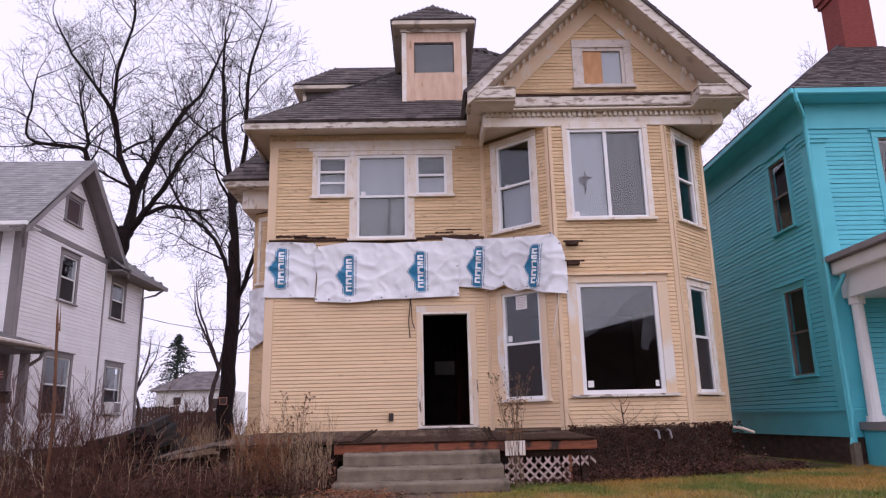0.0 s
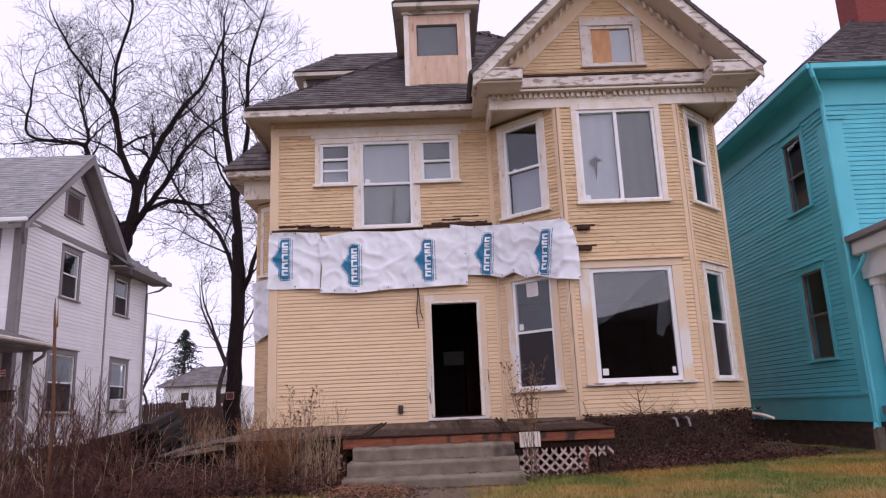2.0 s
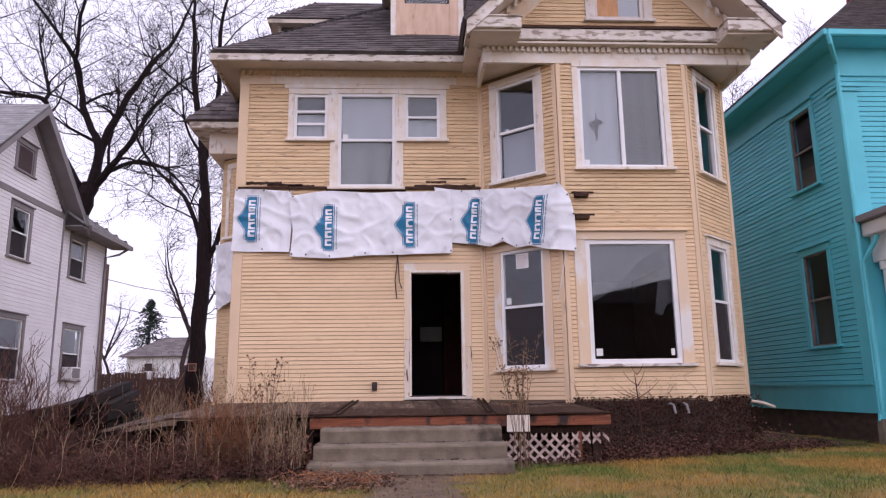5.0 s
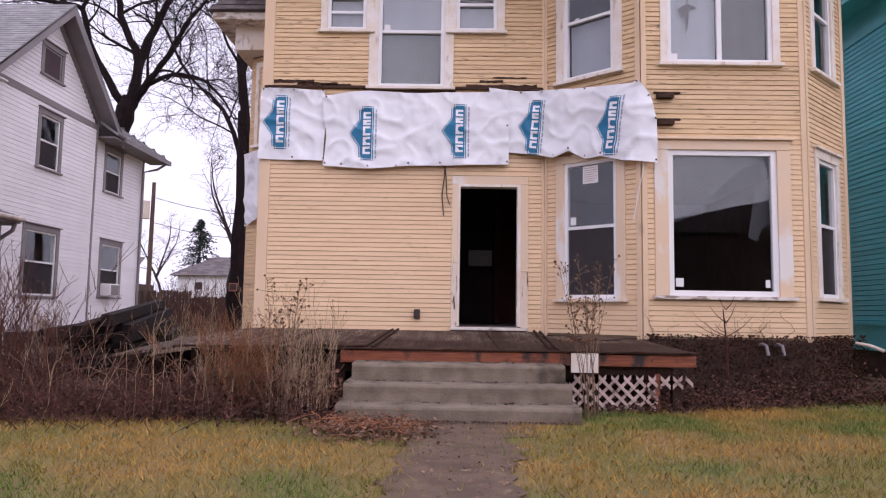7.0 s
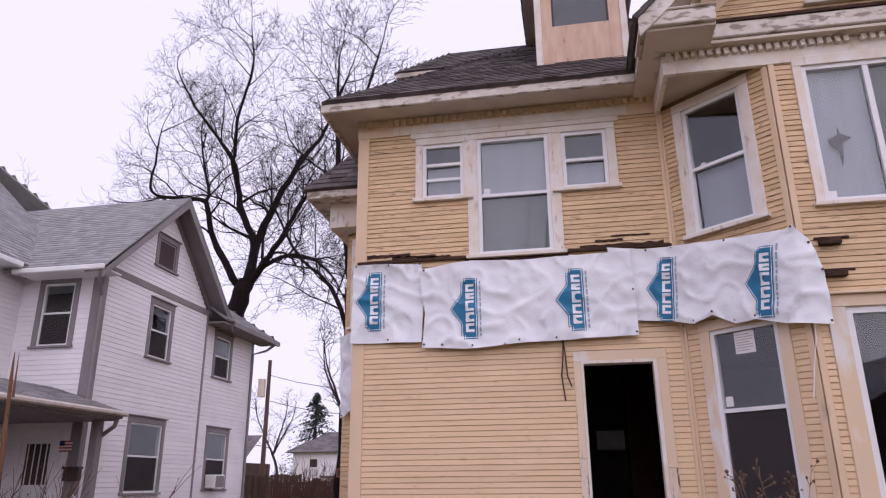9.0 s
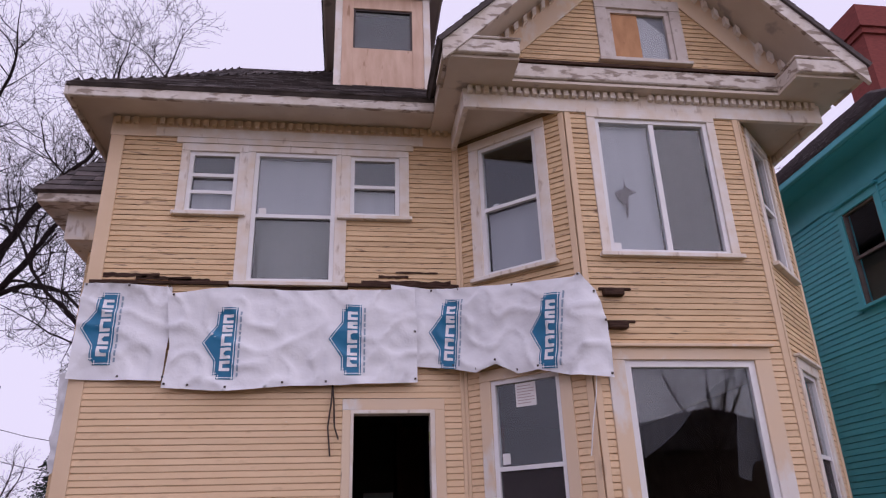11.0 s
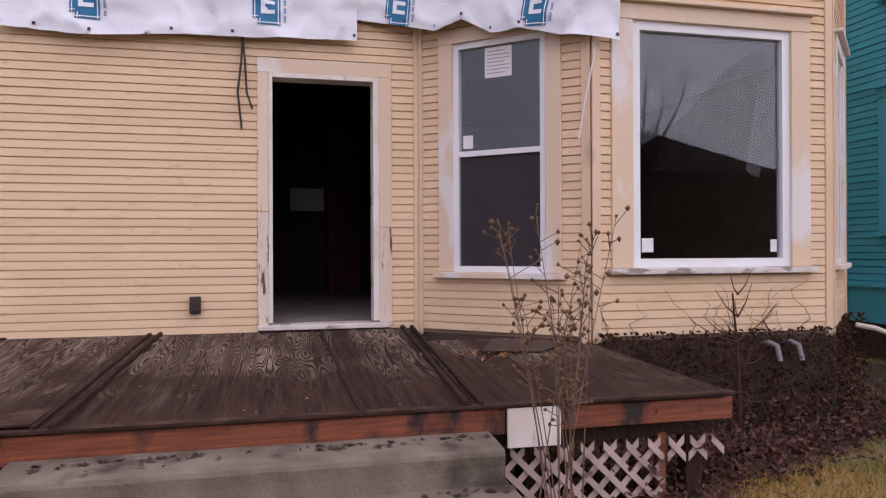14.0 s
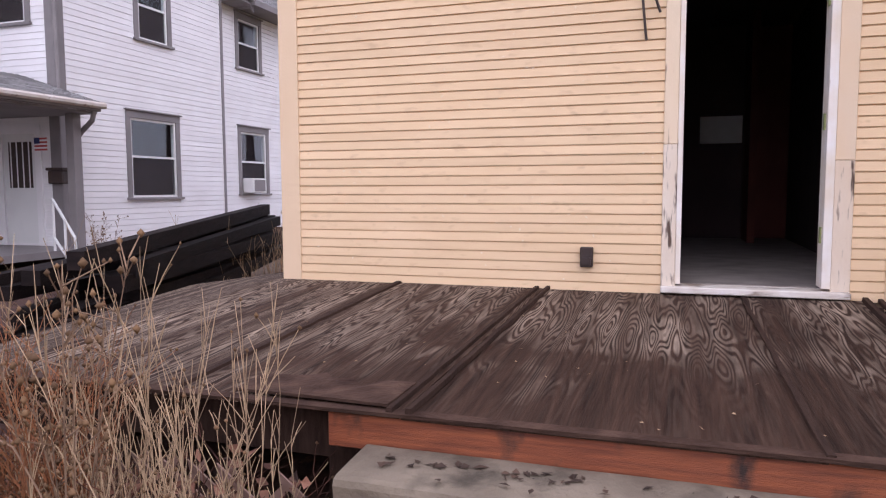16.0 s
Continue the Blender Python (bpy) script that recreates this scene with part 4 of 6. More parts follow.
wrap_sheet(path3, 9.0, 0.02,
           [(u, z - DROOP * u) for u, z in ((0.0, 4.36), (0.45, 4.33), (0.8, 4.34), (1.5, 4.31), (2.2, 4.27), (2.28, 4.31), (2.42, 4.12), (2.5, 3.75), (2.5, 3.20), (2.1, 3.23), (1.75, 3.32), (1.5, 3.30), (1.25, 3.42), (1.0, 3.34), (0.7, 3.40), (0.2, 3.42), (0.1, 3.8))],
           [(0.63, 3.76, -0.10), (1.86, 3.60, -0.13)], "white house wrap sheet stretched round the bay")
wrap_sheet([(-3.80, 14.86), (-3.1, 14.42)], 3.0, 0.0, [(0.0, 3.7), (0.75, 3.75), (0.75, 2.75), (0.1, 2.45)], [], "pale blue-white wrap on the side wing")

# ---- scars, stubs and small fittings on the facade ----
scar = Plane((-3.07, F), (1.1, F))
bm = bmesh.new()
scar.bar(bm, 0.02, 4.14, 4.335, 4.375, 0, 0.05)
part("ledger_scar", bm, ROTTEN, house, "blackened ledger strip of a lost porch roof", 0.004)
for u0, u1, z, h in ((0.15, 0.75, 4.43, 0.05), (0.5, 1.1, 4.40, 0.04), (3.2, 3.55, 4.46, 0.03), (3.0, 4.05, 4.385, 0.05), (3.4, 3.9, 4.52, 0.02), (1.5, 2.85, 4.30, 0.07), (0.85, 1.3, 4.385, 0.03)):
    bm = bmesh.new()
    n_ = 12
    top = [scar.at(u0 + (u1 - u0) * k / n_, z + h * random.uniform(0.5, 1.0), 0.0215) for k in range(n_ + 1)]
    low = [scar.at(u0 + (u1 - u0) * k / n_, z - h * random.uniform(0.0, 0.4), 0.0215) for k in range(n_, -1, -1)]
    slab(bm, top + low, scar.n * 0.004)
    part("rotten_patch", bm, ROTTEN, house)
for z in (3.92, 3.56):
    bm = bmesh.new()
    bay_f.bar(bm, 0.20, 0.42, z, z + 0.07, 0, 0.09)
    bay_f.bar(bm, 0.16, 0.52, z + 0.07, z + 0.10, 0, 0.03)
    part("bracket_stub", bm, ROTTEN, house, "rotten beam stub", 0.008)
outlet = box_part("outlet_box", (-0.775, -0.69, F - 0.07, F - 0.016, 0.965, 1.10), BLACK_METAL, house, "dark outdoor outlet box", 0.006)
box_part("cover", (-0.765, -0.70, F - 0.085, F - 0.07, 0.985, 1.03), BLACK_METAL, outlet)
for dx, zz in ((0.0, 2.45), (0.07, 2.62)):
    bm = bmesh.new()
    tube(bm, [(-0.36, F - 0.05, 3.2), (-0.37 + dx * 0.4, F - 0.06, 3.0), (-0.40 + dx * 1.0, F - 0.05, 2.75), (-0.37 + dx * 1.2, F - 0.04, zz)], [0.009] * 4, 5)
    part("hanging_cable", bm, BLACK_METAL, house)
bm = bmesh.new()
tube(bm, [(2.27, B - 0.06, 3.2), (2.24, B - 0.05, 2.9), (2.17, B - 0.06, 2.6), (2.12, B - 0.05, 2.3)], [0.006] * 4, 4)
part("white_cord", bm, PAPER, house)


def sticker(pl, u0, u1, z0, z1, d, mat, name="sticker", bars=0):
    bm = bmesh.new()
    pl.bar(bm, u0, u1, z0, z1, d, d + 0.002)
    s = part(name, bm, mat, house)
    for k in range(bars):
        z = z1 - 0.03 - k * (z1 - z0 - 0.04) / bars
        bm = bmesh.new()
        pl.bar(bm, u0 + 0.02, u1 - (0.02 if k % 3 else 0.06), z - 0.008, z, d + 0.002, d + 0.003)
        part("print_bar", bm, RED_INK, s)


sticker(bay_l, 0.62, 0.86, 2.88, 3.13, -0.024, PAPER, "notice", 7)
sticker(bay_l, 0.42, 0.51, 2.31, 2.42, -0.024, PAPER)
sticker(bay_f, 0.44, 0.54, 1.44, 1.55, -0.029, PAPER)
sticker(bay_f, 1.60, 1.66, 1.44, 1.54, -0.029, PAPER)
sticker(bay_f, 0.42, 0.50, 4.48, 4.56, -0.024, PAPER)
sticker(bay_l, 0.49, 0.56, 5.22, 5.32, -0.038, PAPER)
sticker(facade, -1.30 + X0, -1.21 + X0, 5.26, 5.34, -0.024, PAPER)
# flat dark shape painted as the unlit gap seen through the curtain
bm = bmesh.new()
star = [(0.52, 5.20), (0.64, 5.26), (0.65, 5.40), (0.67, 5.27), (0.79, 5.21), (0.68, 5.16), (0.66, 4.95), (0.63, 4.85), (0.62, 5.05), (0.55, 5.12)]
slab(bm, [bay_f.at(u, z, -0.06) for u, z in star], bay_f.n * -0.003)
part("torn_hole", bm, DARK, house, "dark jagged sheet standing for a hole in the curtain")
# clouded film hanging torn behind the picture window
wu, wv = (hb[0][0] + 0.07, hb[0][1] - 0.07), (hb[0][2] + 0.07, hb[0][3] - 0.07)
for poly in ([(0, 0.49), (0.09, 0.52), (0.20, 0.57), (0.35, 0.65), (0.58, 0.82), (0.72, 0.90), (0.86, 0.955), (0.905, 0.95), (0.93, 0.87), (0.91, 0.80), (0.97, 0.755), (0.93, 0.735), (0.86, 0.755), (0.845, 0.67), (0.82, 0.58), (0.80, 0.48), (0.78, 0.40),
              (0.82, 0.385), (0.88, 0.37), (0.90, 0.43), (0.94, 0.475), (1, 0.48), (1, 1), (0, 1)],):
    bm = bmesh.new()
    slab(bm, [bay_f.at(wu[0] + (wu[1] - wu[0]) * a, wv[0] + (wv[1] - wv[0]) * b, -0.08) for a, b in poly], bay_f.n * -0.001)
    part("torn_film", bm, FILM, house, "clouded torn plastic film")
box_part("wall_paper_sheet", (0.10, 0.60, 17.98, 17.995, 2.06, 2.40), PAPER, house, "pale sheet on the inner wall")

# ---- litter on the deck, pipes at the bay ----
mat_ = thing("deck_mat", "thin black roofing scrap lying on the deck", "scrap")
bm = bmesh.new()
slab(bm, [(1.30, 12.02, deck_z(12.02) + 0.012), (1.72, 11.92, deck_z(11.92) + 0.012), (2.02, 12.18, deck_z(12.18) + 0.014), (1.52, 12.42, deck_z(12.42) + 0.014)], (0, 0, 0.006))
part("sheet", bm, BLACK_METAL, mat_)
torn = thing("torn_plywood", "black rotten plywood scrap at the deck edge", "scrap")
bm = bmesh.new()
edge = [(-1.86, 10.74), (-1.50, 10.73), (-1.18, 10.72)] + [(-1.16 - 0.07 * k, 10.90 + 0.12 * random.random()) for k in range(11)]
slab(bm, [(x, y, deck_z(y) + 0.010 + 0.012 * random.random()) for x, y in edge], (0, 0, 0.012))
part("sheet", bm, ROTTEN, torn)
for x in (3.72, 3.92):
    vent = thing("vent_pipe", "short grey vent pipe at the foundation", "pipe", "vent pipes")
    bm = bmesh.new()
    tube(bm, [(x, B - 0.02, 0.70), (x, B - 0.10, 0.72), (x + 0.02, B - 0.17, 0.70), (x + 0.03, B - 0.20, 0.58)], [0.020, 0.020, 0.020, 0.020], 10)
    part("elbow", bm, GREY_TRIM, vent)
spout = thing("drain_pipe", "white drain pipe lying at the corner", "pipe")
bm = bmesh.new()
tube(bm, [(5.40, 13.0, 0.72), (5.55, 12.92, 0.69), (5.72, 12.88, 0.62)], [0.025, 0.025, 0.025], 8)
part("pipe", bm, SOFFIT, spout)
vine = tagged(new("bare_vines"), "thin bare vines climbing the bay wall", "vines", kind="stuff")
rng = random.Random(41)
bm = bmesh.new()
for k in range(16):
    u = rng.uniform(0.05, 2.1)
    p = [bay_f.at(u, 0.72, 0.03)]
    for q in range(7):
        last = p[-1]
        p.append(last + Vector((rng.gauss(0.0, 0.06), 0, rng.uniform(0.015, 0.09))))
    tube(bm, p, [0.004 - 0.0004 * q for q in range(8)], 3)
part("vines", bm, ROTTEN, vine)

# ---- lattice ----
def lattice(x0, x1, y, z0, z1, gap, label, lean=0.0, mat=None):
    t = thing("lattice_panel", label, "lattice", "lattice panels")
    h = z1 - z0
    for s in (-1, 1):
        k = x0 - h
        while k < x1 + h:
            a, b = (k, z0), (k + h, z1)
            if s < 0:
                a, b = (k + h, z0), (k, z1)
            lo, hi = max(min(a[0], b[0]), x0), min(max(a[0], b[0]), x1)
            if hi - lo > 0.05 and random.random() < 0.95:
                f = lambda x: (a[1] + (b[1] - a[1]) * (x - a[0]) / (b[0] - a[0]))
                bm = bmesh.new()
                yy = y + 0.008 * s
                slab(bm, [(lo, yy, f(lo) - 0.024), (hi, yy, f(hi) - 0.024), (hi, yy, f(hi) + 0.024), (lo, yy, f(lo) + 0.024)], (0, 0.007, 0))
                part("slat", bm, mat or LATTICE, t)
            k += gap
    t.matrix_basis = Matrix.Translation((0, y, 0)) @ Matrix.Rotation(lean, 4, "X") @ Matrix.Translation((0, -y, 0))
    return t


LATTICE = material("dirty_pale_lattice", (0.55, 0.42, 0.38), (0.40, 0.29, 0.26), 6, 0.7, 0.2, 60, (1, 1, 1), (0.16, 0.10, 0.08), 6, 0.6, rand=0.12)
lattice(1.06, 2.02, 10.80, 0.03, 0.385, 0.135, "pale wooden lattice under the porch edge")
lattice(2.02, 2.40, 10.80, 0.28, 0.385, 0.135, "broken strip of pale wooden lattice")
lattice(-3.1, -1.45, 10.66, -0.03, 0.44, 0.135, "dirty brown fallen lattice behind dry weeds", radians(14), material("mud_brown_lattice", (0.34, 0.215, 0.175), (0.20, 0.12, 0.095), 6, 0.8, 0.2, 60, (1, 1, 1), (0.06, 0.035, 0.03), 6, 0.55, rand=0.2))
box_part("lattice_post", (2.0, 2.05, 10.83, 10.87, 0.0, 0.42), REDWOOD, deck)

# ---- neighbouring turquoise house ----
blue_house = thing("turquoise_house", "turquoise clapboard house with white porch columns", "house")
bs = Plane((7.4, 23.0), (7.4, 12.75))
bf = Plane((7.4, 12.75), (14.5, 12.75))
hs = [(23 - 14.40, 23 - 13.68, 4.62, 6.10), (23 - 14.45, 23 - 13.66, 1.66, 3.36)]
hfb = [(1.35, 2.4, 4.45, 6.1), (2.6, 3.6, 1.2, 3.0)]
for pl, holes in ((bs, hs), (bf, hfb)):
    core = wall_core(pl, 0, pl.len, 0.54, 6.84, holes, 0.12, BLUE_TRIM, blue_house)
    boards_joined(pl, 0, pl.len, 0.95, 6.3, 0.092, 0.024, [(a - 0.1, b + 0.1, c - 0.05, d + 0.1) for a, b, c, d in holes], BLUE, core, joints=4.0)
    bm = bmesh.new()
    pl.bar(bm, 0, pl.len, 6.3, 6.84, 0, 0.03)
    part("frieze", bm, BLUE_TRIM, blue_house)
    bm = bmesh.new()
    pl.bar(bm, -0.03, pl.len, 0.50, 0.95, 0, 0.05)
    pl.bar(bm, -0.03, pl.len, 0.95, 1.0, 0, 0.08)
    part("water_table", bm, BLUE_TRIM, blue_house)
    bm = bmesh.new()
    pl.bar(bm, 0, pl.len, -0.2, 0.50, -0.1, 0.01)
    part("foundation", bm, STONE, blue_house)
    for a, b, c, d in holes:
        window(pl, blue_house, a, b, c, d, 0.12, 0.13, trim=BLUE_TRIM, frame_mat=SASH_BROWN, sash=0.035, label="brown sash window in a turquoise casing", lower=DARK_SCREEN if a > 8 else None)
for pl, a, b in ((bs, bs.len - 0.28, bs.len + 0.035), (bf, -0.035, 0.28)):
    bm = bmesh.new()
    pl.bar(bm, a, b, 1.0, 6.0, 0, 0.035)
    part("corner_pilaster", bm, BLUE_TRIM, blue_house, "", 0.005)
    bm = bmesh.new()
    pl.bar(bm, a - 0.03, b + 0.03, 6.0, 6.07, 0, 0.07)
    pl.bar(bm, a - 0.06, b + 0.06, 6.07, 6.13, 0, 0.10)
    part("pilaster_cap", bm, BLUE_TRIM, blue_house, "", 0.005)
box_part("soffit", (6.98, 15, 12.32, 23.4, 6.82, 6.86), BLUE_TRIM, blue_house)
box_part("gutter", (6.90, 6.98, 12.24, 23.4, 6.82, 6.95), BLUE_TRIM, blue_house, "", 0.02)
box_part("gutter", (6.98, 15, 12.24, 12.32, 6.82, 6.95), BLUE_TRIM, blue_house, "", 0.02)
P = [(6.9, 12.24, 6.94), (15.0, 12.24, 6.94), (12.0, 17.2, 10.6), (11.2, 17.2, 10.6), (6.9, 23.4, 6.94)]
shingles([P[0], P[1], P[2], P[3]], SHINGLE_DARK, blue_house, 0.15, 0.2, thick=0.02)
shingles([P[4], P[0], P[3], (11.2, 18.8, 10.6)], SHINGLE_DARK, blue_house, 0.15, 0.2, thick=0.02)
bm = bmesh.new()
tube(bm, [(7.0, 12.28, 6.86), (7.04, 12.30, 6.70), (7.30, 12.60, 6.48), (7.33, 12.66, 6.3), (7.33, 12.66, 3.2), (7.33, 12.66, 0.5), (7.28, 12.60, 0.38)], [0.045] * 7, 8)
part("downspout", bm, BLUE_TRIM, blue_house, "turquoise downspout at the corner")
bm = bmesh.new()
tube(bm, [(7.45, 12.35, 3.35), (7.42, 12.42, 3.22), (7.34, 12.62, 2.95), (7.34, 12.62, 0.4)], [0.04] * 4, 8)
part("downspout", bm, BLUE_TRIM, blue_house)
box_part("outlet_sleeve", (7.26, 7.38, 12.54, 12.68, 0.0, 0.42), CONCRETE, blue_house)
chimney = thing("chimney", "dark red brick chimney with corbelled cap", "chimney")
for d, z0, z1 in ((0.0, 10.2, 11.9), (0.06, 11.9, 12.05), (0.12, 12.05, 12.45), (0.05, 12.45, 12.7)):
    box_part("brickwork", (11.15 - d, 12.0 + d, 16.8 - d, 17.6 + d, z0, z1), CHIMNEY, chimney)
# its porch
porch2 = thing("neighbour_porch", "white-columned porch with a flat cornice", "porch")
box_part("cornice", (7.42, 13, 10.4, 12.70, 3.38, 3.62), PURE_WHITE, porch2, "", 0.02)
box_part("roof", (7.30, 13.1, 10.28, 12.72, 3.62, 3.72), GREY_TRIM, porch2)
box_part("entablature", (7.56, 13, 10.55, 12.70, 2.95, 3.38), PURE_WHITE, porch2)
box_part("floor", (7.5, 13, 10.5, 12.70, 0.62, 0.76), GREY_TRIM, porch2)
box_part("skirt", (7.55, 13, 10.55, 12.68, -0.1, 0.62), BLUE_TRIM, porch2)
for x, y in ((7.72, 12.55), (7.72, 10.72), (10.0, 10.72)):
    bm = bmesh.new()
    tube(bm, [(x, y, 0.76), (x, y, 0.86), (x, y, 0.861), (x, y, 2.82), (x, y, 2.821), (x, y, 2.95)], [0.15, 0.15, 0.115, 0.10, 0.14, 0.14], 12)
    part("column", bm, PURE_WHITE, porch2)

# the whole neighbour stands a little farther out than its drawn plan
out_ = Vector((-0.15, 0.6, 0.97))
for ob in (blue_house, porch2, chimney):
    ob.matrix_basis = Matrix.Translation(out_) @ Matrix.Scale(1.02, 4) @ Matrix.Translation(-out_)

# ---- neighbouring white house ----
white_house = thing("white_house", "white clapboard house with grey trim and gabled wing", "house")
WX = -10.8
ws = Plane((WX, 18.45), (WX, 23.35))
wr = Plane((WX - 0.12, 23.35), (WX - 0.12, 26.8))
wf = Plane((-12.9, 18.45), (WX, 18.45))
wm = Plane((-12.9, 11.0), (-12.9, 18.45))
wmf = Plane((-20, 11.0), (-12.9, 11.0))
h1 = [(1.72, 3.10, 1.35, 2.98), (2.06, 2.94, 4.62, 5.98)]
h2 = [(0.86, 2.04, 1.40, 3.0), (0.85, 1.8, 4.62, 5.86)]
h3 = [(0.62, 1.42, 4.55, 6.02), (0.72, 1.52, 0.52, 2.55)]
h4 = [(3.6, 4.5, 1.2, 2.7)]
wh_lap = 0.115
for pl, holes, top in ((ws, h1, 6.3), (wr, h2, 6.2), (wf, h3, 6.2), (wm, h4, 6.3), (wmf, [], 6.3)):
    core = wall_core(pl, 0, pl.len, 0.2, top, holes, 0.12, WHITE_SIDING, white_house)
    boards_joined(pl, 0, pl.len, 0.45, top, wh_lap, 0.02, [(a - 0.1, b + 0.1, c - 0.05, d + 0.1) for a, b, c, d in holes], WHITE_SIDING, core, joints=4.0)
    bm = bmesh.new()
    pl.bar(bm, 0, pl.len, -0.2, 0.45, -0.1, 0.005)
    part("foundation", bm, STONE, white_house)
# half screens added on this house to damp sky reflections in the lower panes
for pl, q in ((ws, h1[0]), (ws, h1[1]), (wr, h2[0]), (wr, h2[1]), (wf, h3[0]), (wm, h4[0])):
    window(pl, white_house, *q, 0.13, 0.15, trim=GREY_TRIM, frame_mat=PURE_WHITE, sash=0.045, split=0.52, label="white sash window in a grey casing", mesh=True)
# gable end
apex_y, apex_z = 20.9, 9.0
bm = bmesh.new()
slab(bm, [(WX, 18.45, 6.3), (WX, 23.35, 6.3), (WX, apex_y, apex_z - 0.25)], (-0.1, 0, 0))
gcore = part("gable_wall", bm, WHITE_SIDING, white_house)
ha = [(2.02, 2.82, 7.02, 7.76)]
boards_joined(ws, 0, 4.9, 6.45, 8.7, wh_lap, 0.02, [(a - 0.1, b + 0.1, c - 0.05, d + 0.1) for a, b, c, d in ha], WHITE_SIDING, gcore,
              edge=lambda z: (0.0 + (z - 6.3) * 1.0, 4.9 - (z - 6.3) * 1.0))
window(ws, white_house, *ha[0], 0.13, 0.13, trim=GREY_TRIM, frame_mat=GREY_TRIM, double=False, label="small dark attic window in a grey casing")
# dark sheet on the solid gable stands for the unlit attic
bm = bmesh.new()
ws.bar(bm, 1.95, 2.9, 6.95, 7.8, 0.001, 0.004)
part("attic_dark", bm, DARK, white_house)
bm = bmesh.new()
ws.bar(bm, -0.02, 4.92, 6.28, 6.45, 0, 0.035)
part("band_board", bm, GREY_TRIM, white_house)
for pl, a, b in ((ws, -0.02, 0.15), (ws, 4.83, 4.92), (wr, 3.36, 3.47), (wf, wf.len - 0.22, wf.len + 0.02)):
    bm = bmesh.new()
    pl.bar(bm, a, b, 0.4, 6.28, 0, 0.03)
    part("corner_board", bm, GREY_TRIM, white_house)
ox = -10.30
for s, yy in ((-1, 17.75), (1, 24.05)):
    zz = apex_z - 0.9 * abs(yy - apex_y)
    pts = [(ox, yy, zz), (-15.6 if s < 0 else -16, yy, zz), (-15.6 if s < 0 else -16, apex_y, apex_z + 0.05), (ox, apex_y, apex_z + 0.05)]
    shingles(pts, SHINGLE_GREY, white_house, 0.14, 0.3)
    bm = bmesh.new()
    slab(bm, [(ox, yy, zz - 0.02), (ox, apex_y, apex_z), (ox, apex_y, apex_z - 0.26), (ox, yy, zz - 0.26)], (-0.05, 0, 0))
    part("rake_board", bm, GREY_TRIM, white_house)
    bm = bmesh.new()
    slab(bm, [(ox - 0.05, yy, zz - 0.10), (ox - 0.05, apex_y, apex_z - 0.10), (WX, apex_y, apex_z - 0.10), (WX, yy, zz - 0.10)], (0, 0, -0.04))
    part("rake_soffit", bm, GREY_TRIM, white_house)
    bm = bmesh.new()
    slab(bm, [(WX + 0.03, yy + s * -0.5, zz + 0.35), (WX + 0.03, apex_y, apex_z - 0.16), (WX + 0.03, apex_y, apex_z - 0.4), (WX + 0.03, yy + s * -0.5, zz + 0.1)], (-0.03, 0, 0))
    part("rake_trim", bm, GREY_TRIM, white_house)
box_part("gutter", (-12.6, ox, 17.68, 17.80, 6.08, 6.20), PURE_WHITE, white_house, "", 0.02)
box_part("soffit", (-12.6, ox - 0.05, 17.8, 18.45, 6.12, 6.15), PURE_WHITE, white_house)
# main roof toward the street, and the rear slope
shingles([(-12.4, 10.5, 6.35), (-12.4, 20.5, 6.35), (-16.9, 19.0, 11.2), (-16.9, 12.5, 11.2)], SHINGLE_GREY, white_house, 0.14, 0.3, "main_roof")
shingles([(-21.4, 10.5, 6.35), (-12.4, 10.5, 6.35), (-16.9, 12.5, 11.2)], SHINGLE_GREY, white_house, 0.3, 0.4, "main_roof")
shingles([(-12.0, 24.4, 6.35), (-21.4, 24.4, 6.35), (-16.9, 19.0, 11.2)], SHINGLE_GREY, white_house, 0.3, 0.4, "main_roof")
box_part("gutter", (-12.42, -12.30, 10.5, 17.7, 6.22, 6.34), PURE_WHITE, white_house, "", 0.02)
box_part("soffit", (-12.9, -12.42, 10.5, 17.8, 6.26, 6.29), PURE_WHITE, white_house)
shingles([(-10.2, 23.4, 6.2), (-10.2, 27.3, 6.2), (-13.0, 24.6, 8.2), (-13.0, 23.4, 8.2)], SHINGLE_GREY, white_house, 0.14, 0.3, "rear_roof")
shingles([(-10.2, 27.3, 6.2), (-16, 27.3, 6.2), (-13.0, 24.6, 8.2)], SHINGLE_GREY, white_house, 0.3, 0.4, "rear_roof")
box_part("eave_board", (-10.28, -10.18, 23.9, 27.35, 6.06, 6.2), GREY_TRIM, white_house)
box_part("soffit", (-10.9, -10.28, 23.4, 27.3, 6.08, 6.12), GREY_TRIM, white_house)
for pts in ([(-10.36, 17.74, 6.1), (-10.5, 17.9, 5.9), (-10.72, 18.35, 5.65), (-10.74, 18.40, 3.2)], [(-10.3, 27.2, 6.1), (-10.5, 26.95, 5.85), (-10.86, 26.7, 5.7), (-10.86, 26.7, 0.4)]):
    bm = bmesh.new()
    tube(bm, pts, [0.045] * len(pts), 6)
    part("downspout", bm, GREY_TRIM, white_house)
ac = box_part("air_conditioner", (WX - 0.1, WX + 0.22, 24.25, 24.85, 1.42, 1.80), PURE_WHITE, white_house, "white window air conditioner", 0.02)
box_part("grille", (WX + 0.22, WX + 0.226, 24.30, 24.80, 1.46, 1.76), GREY_TRIM, ac)
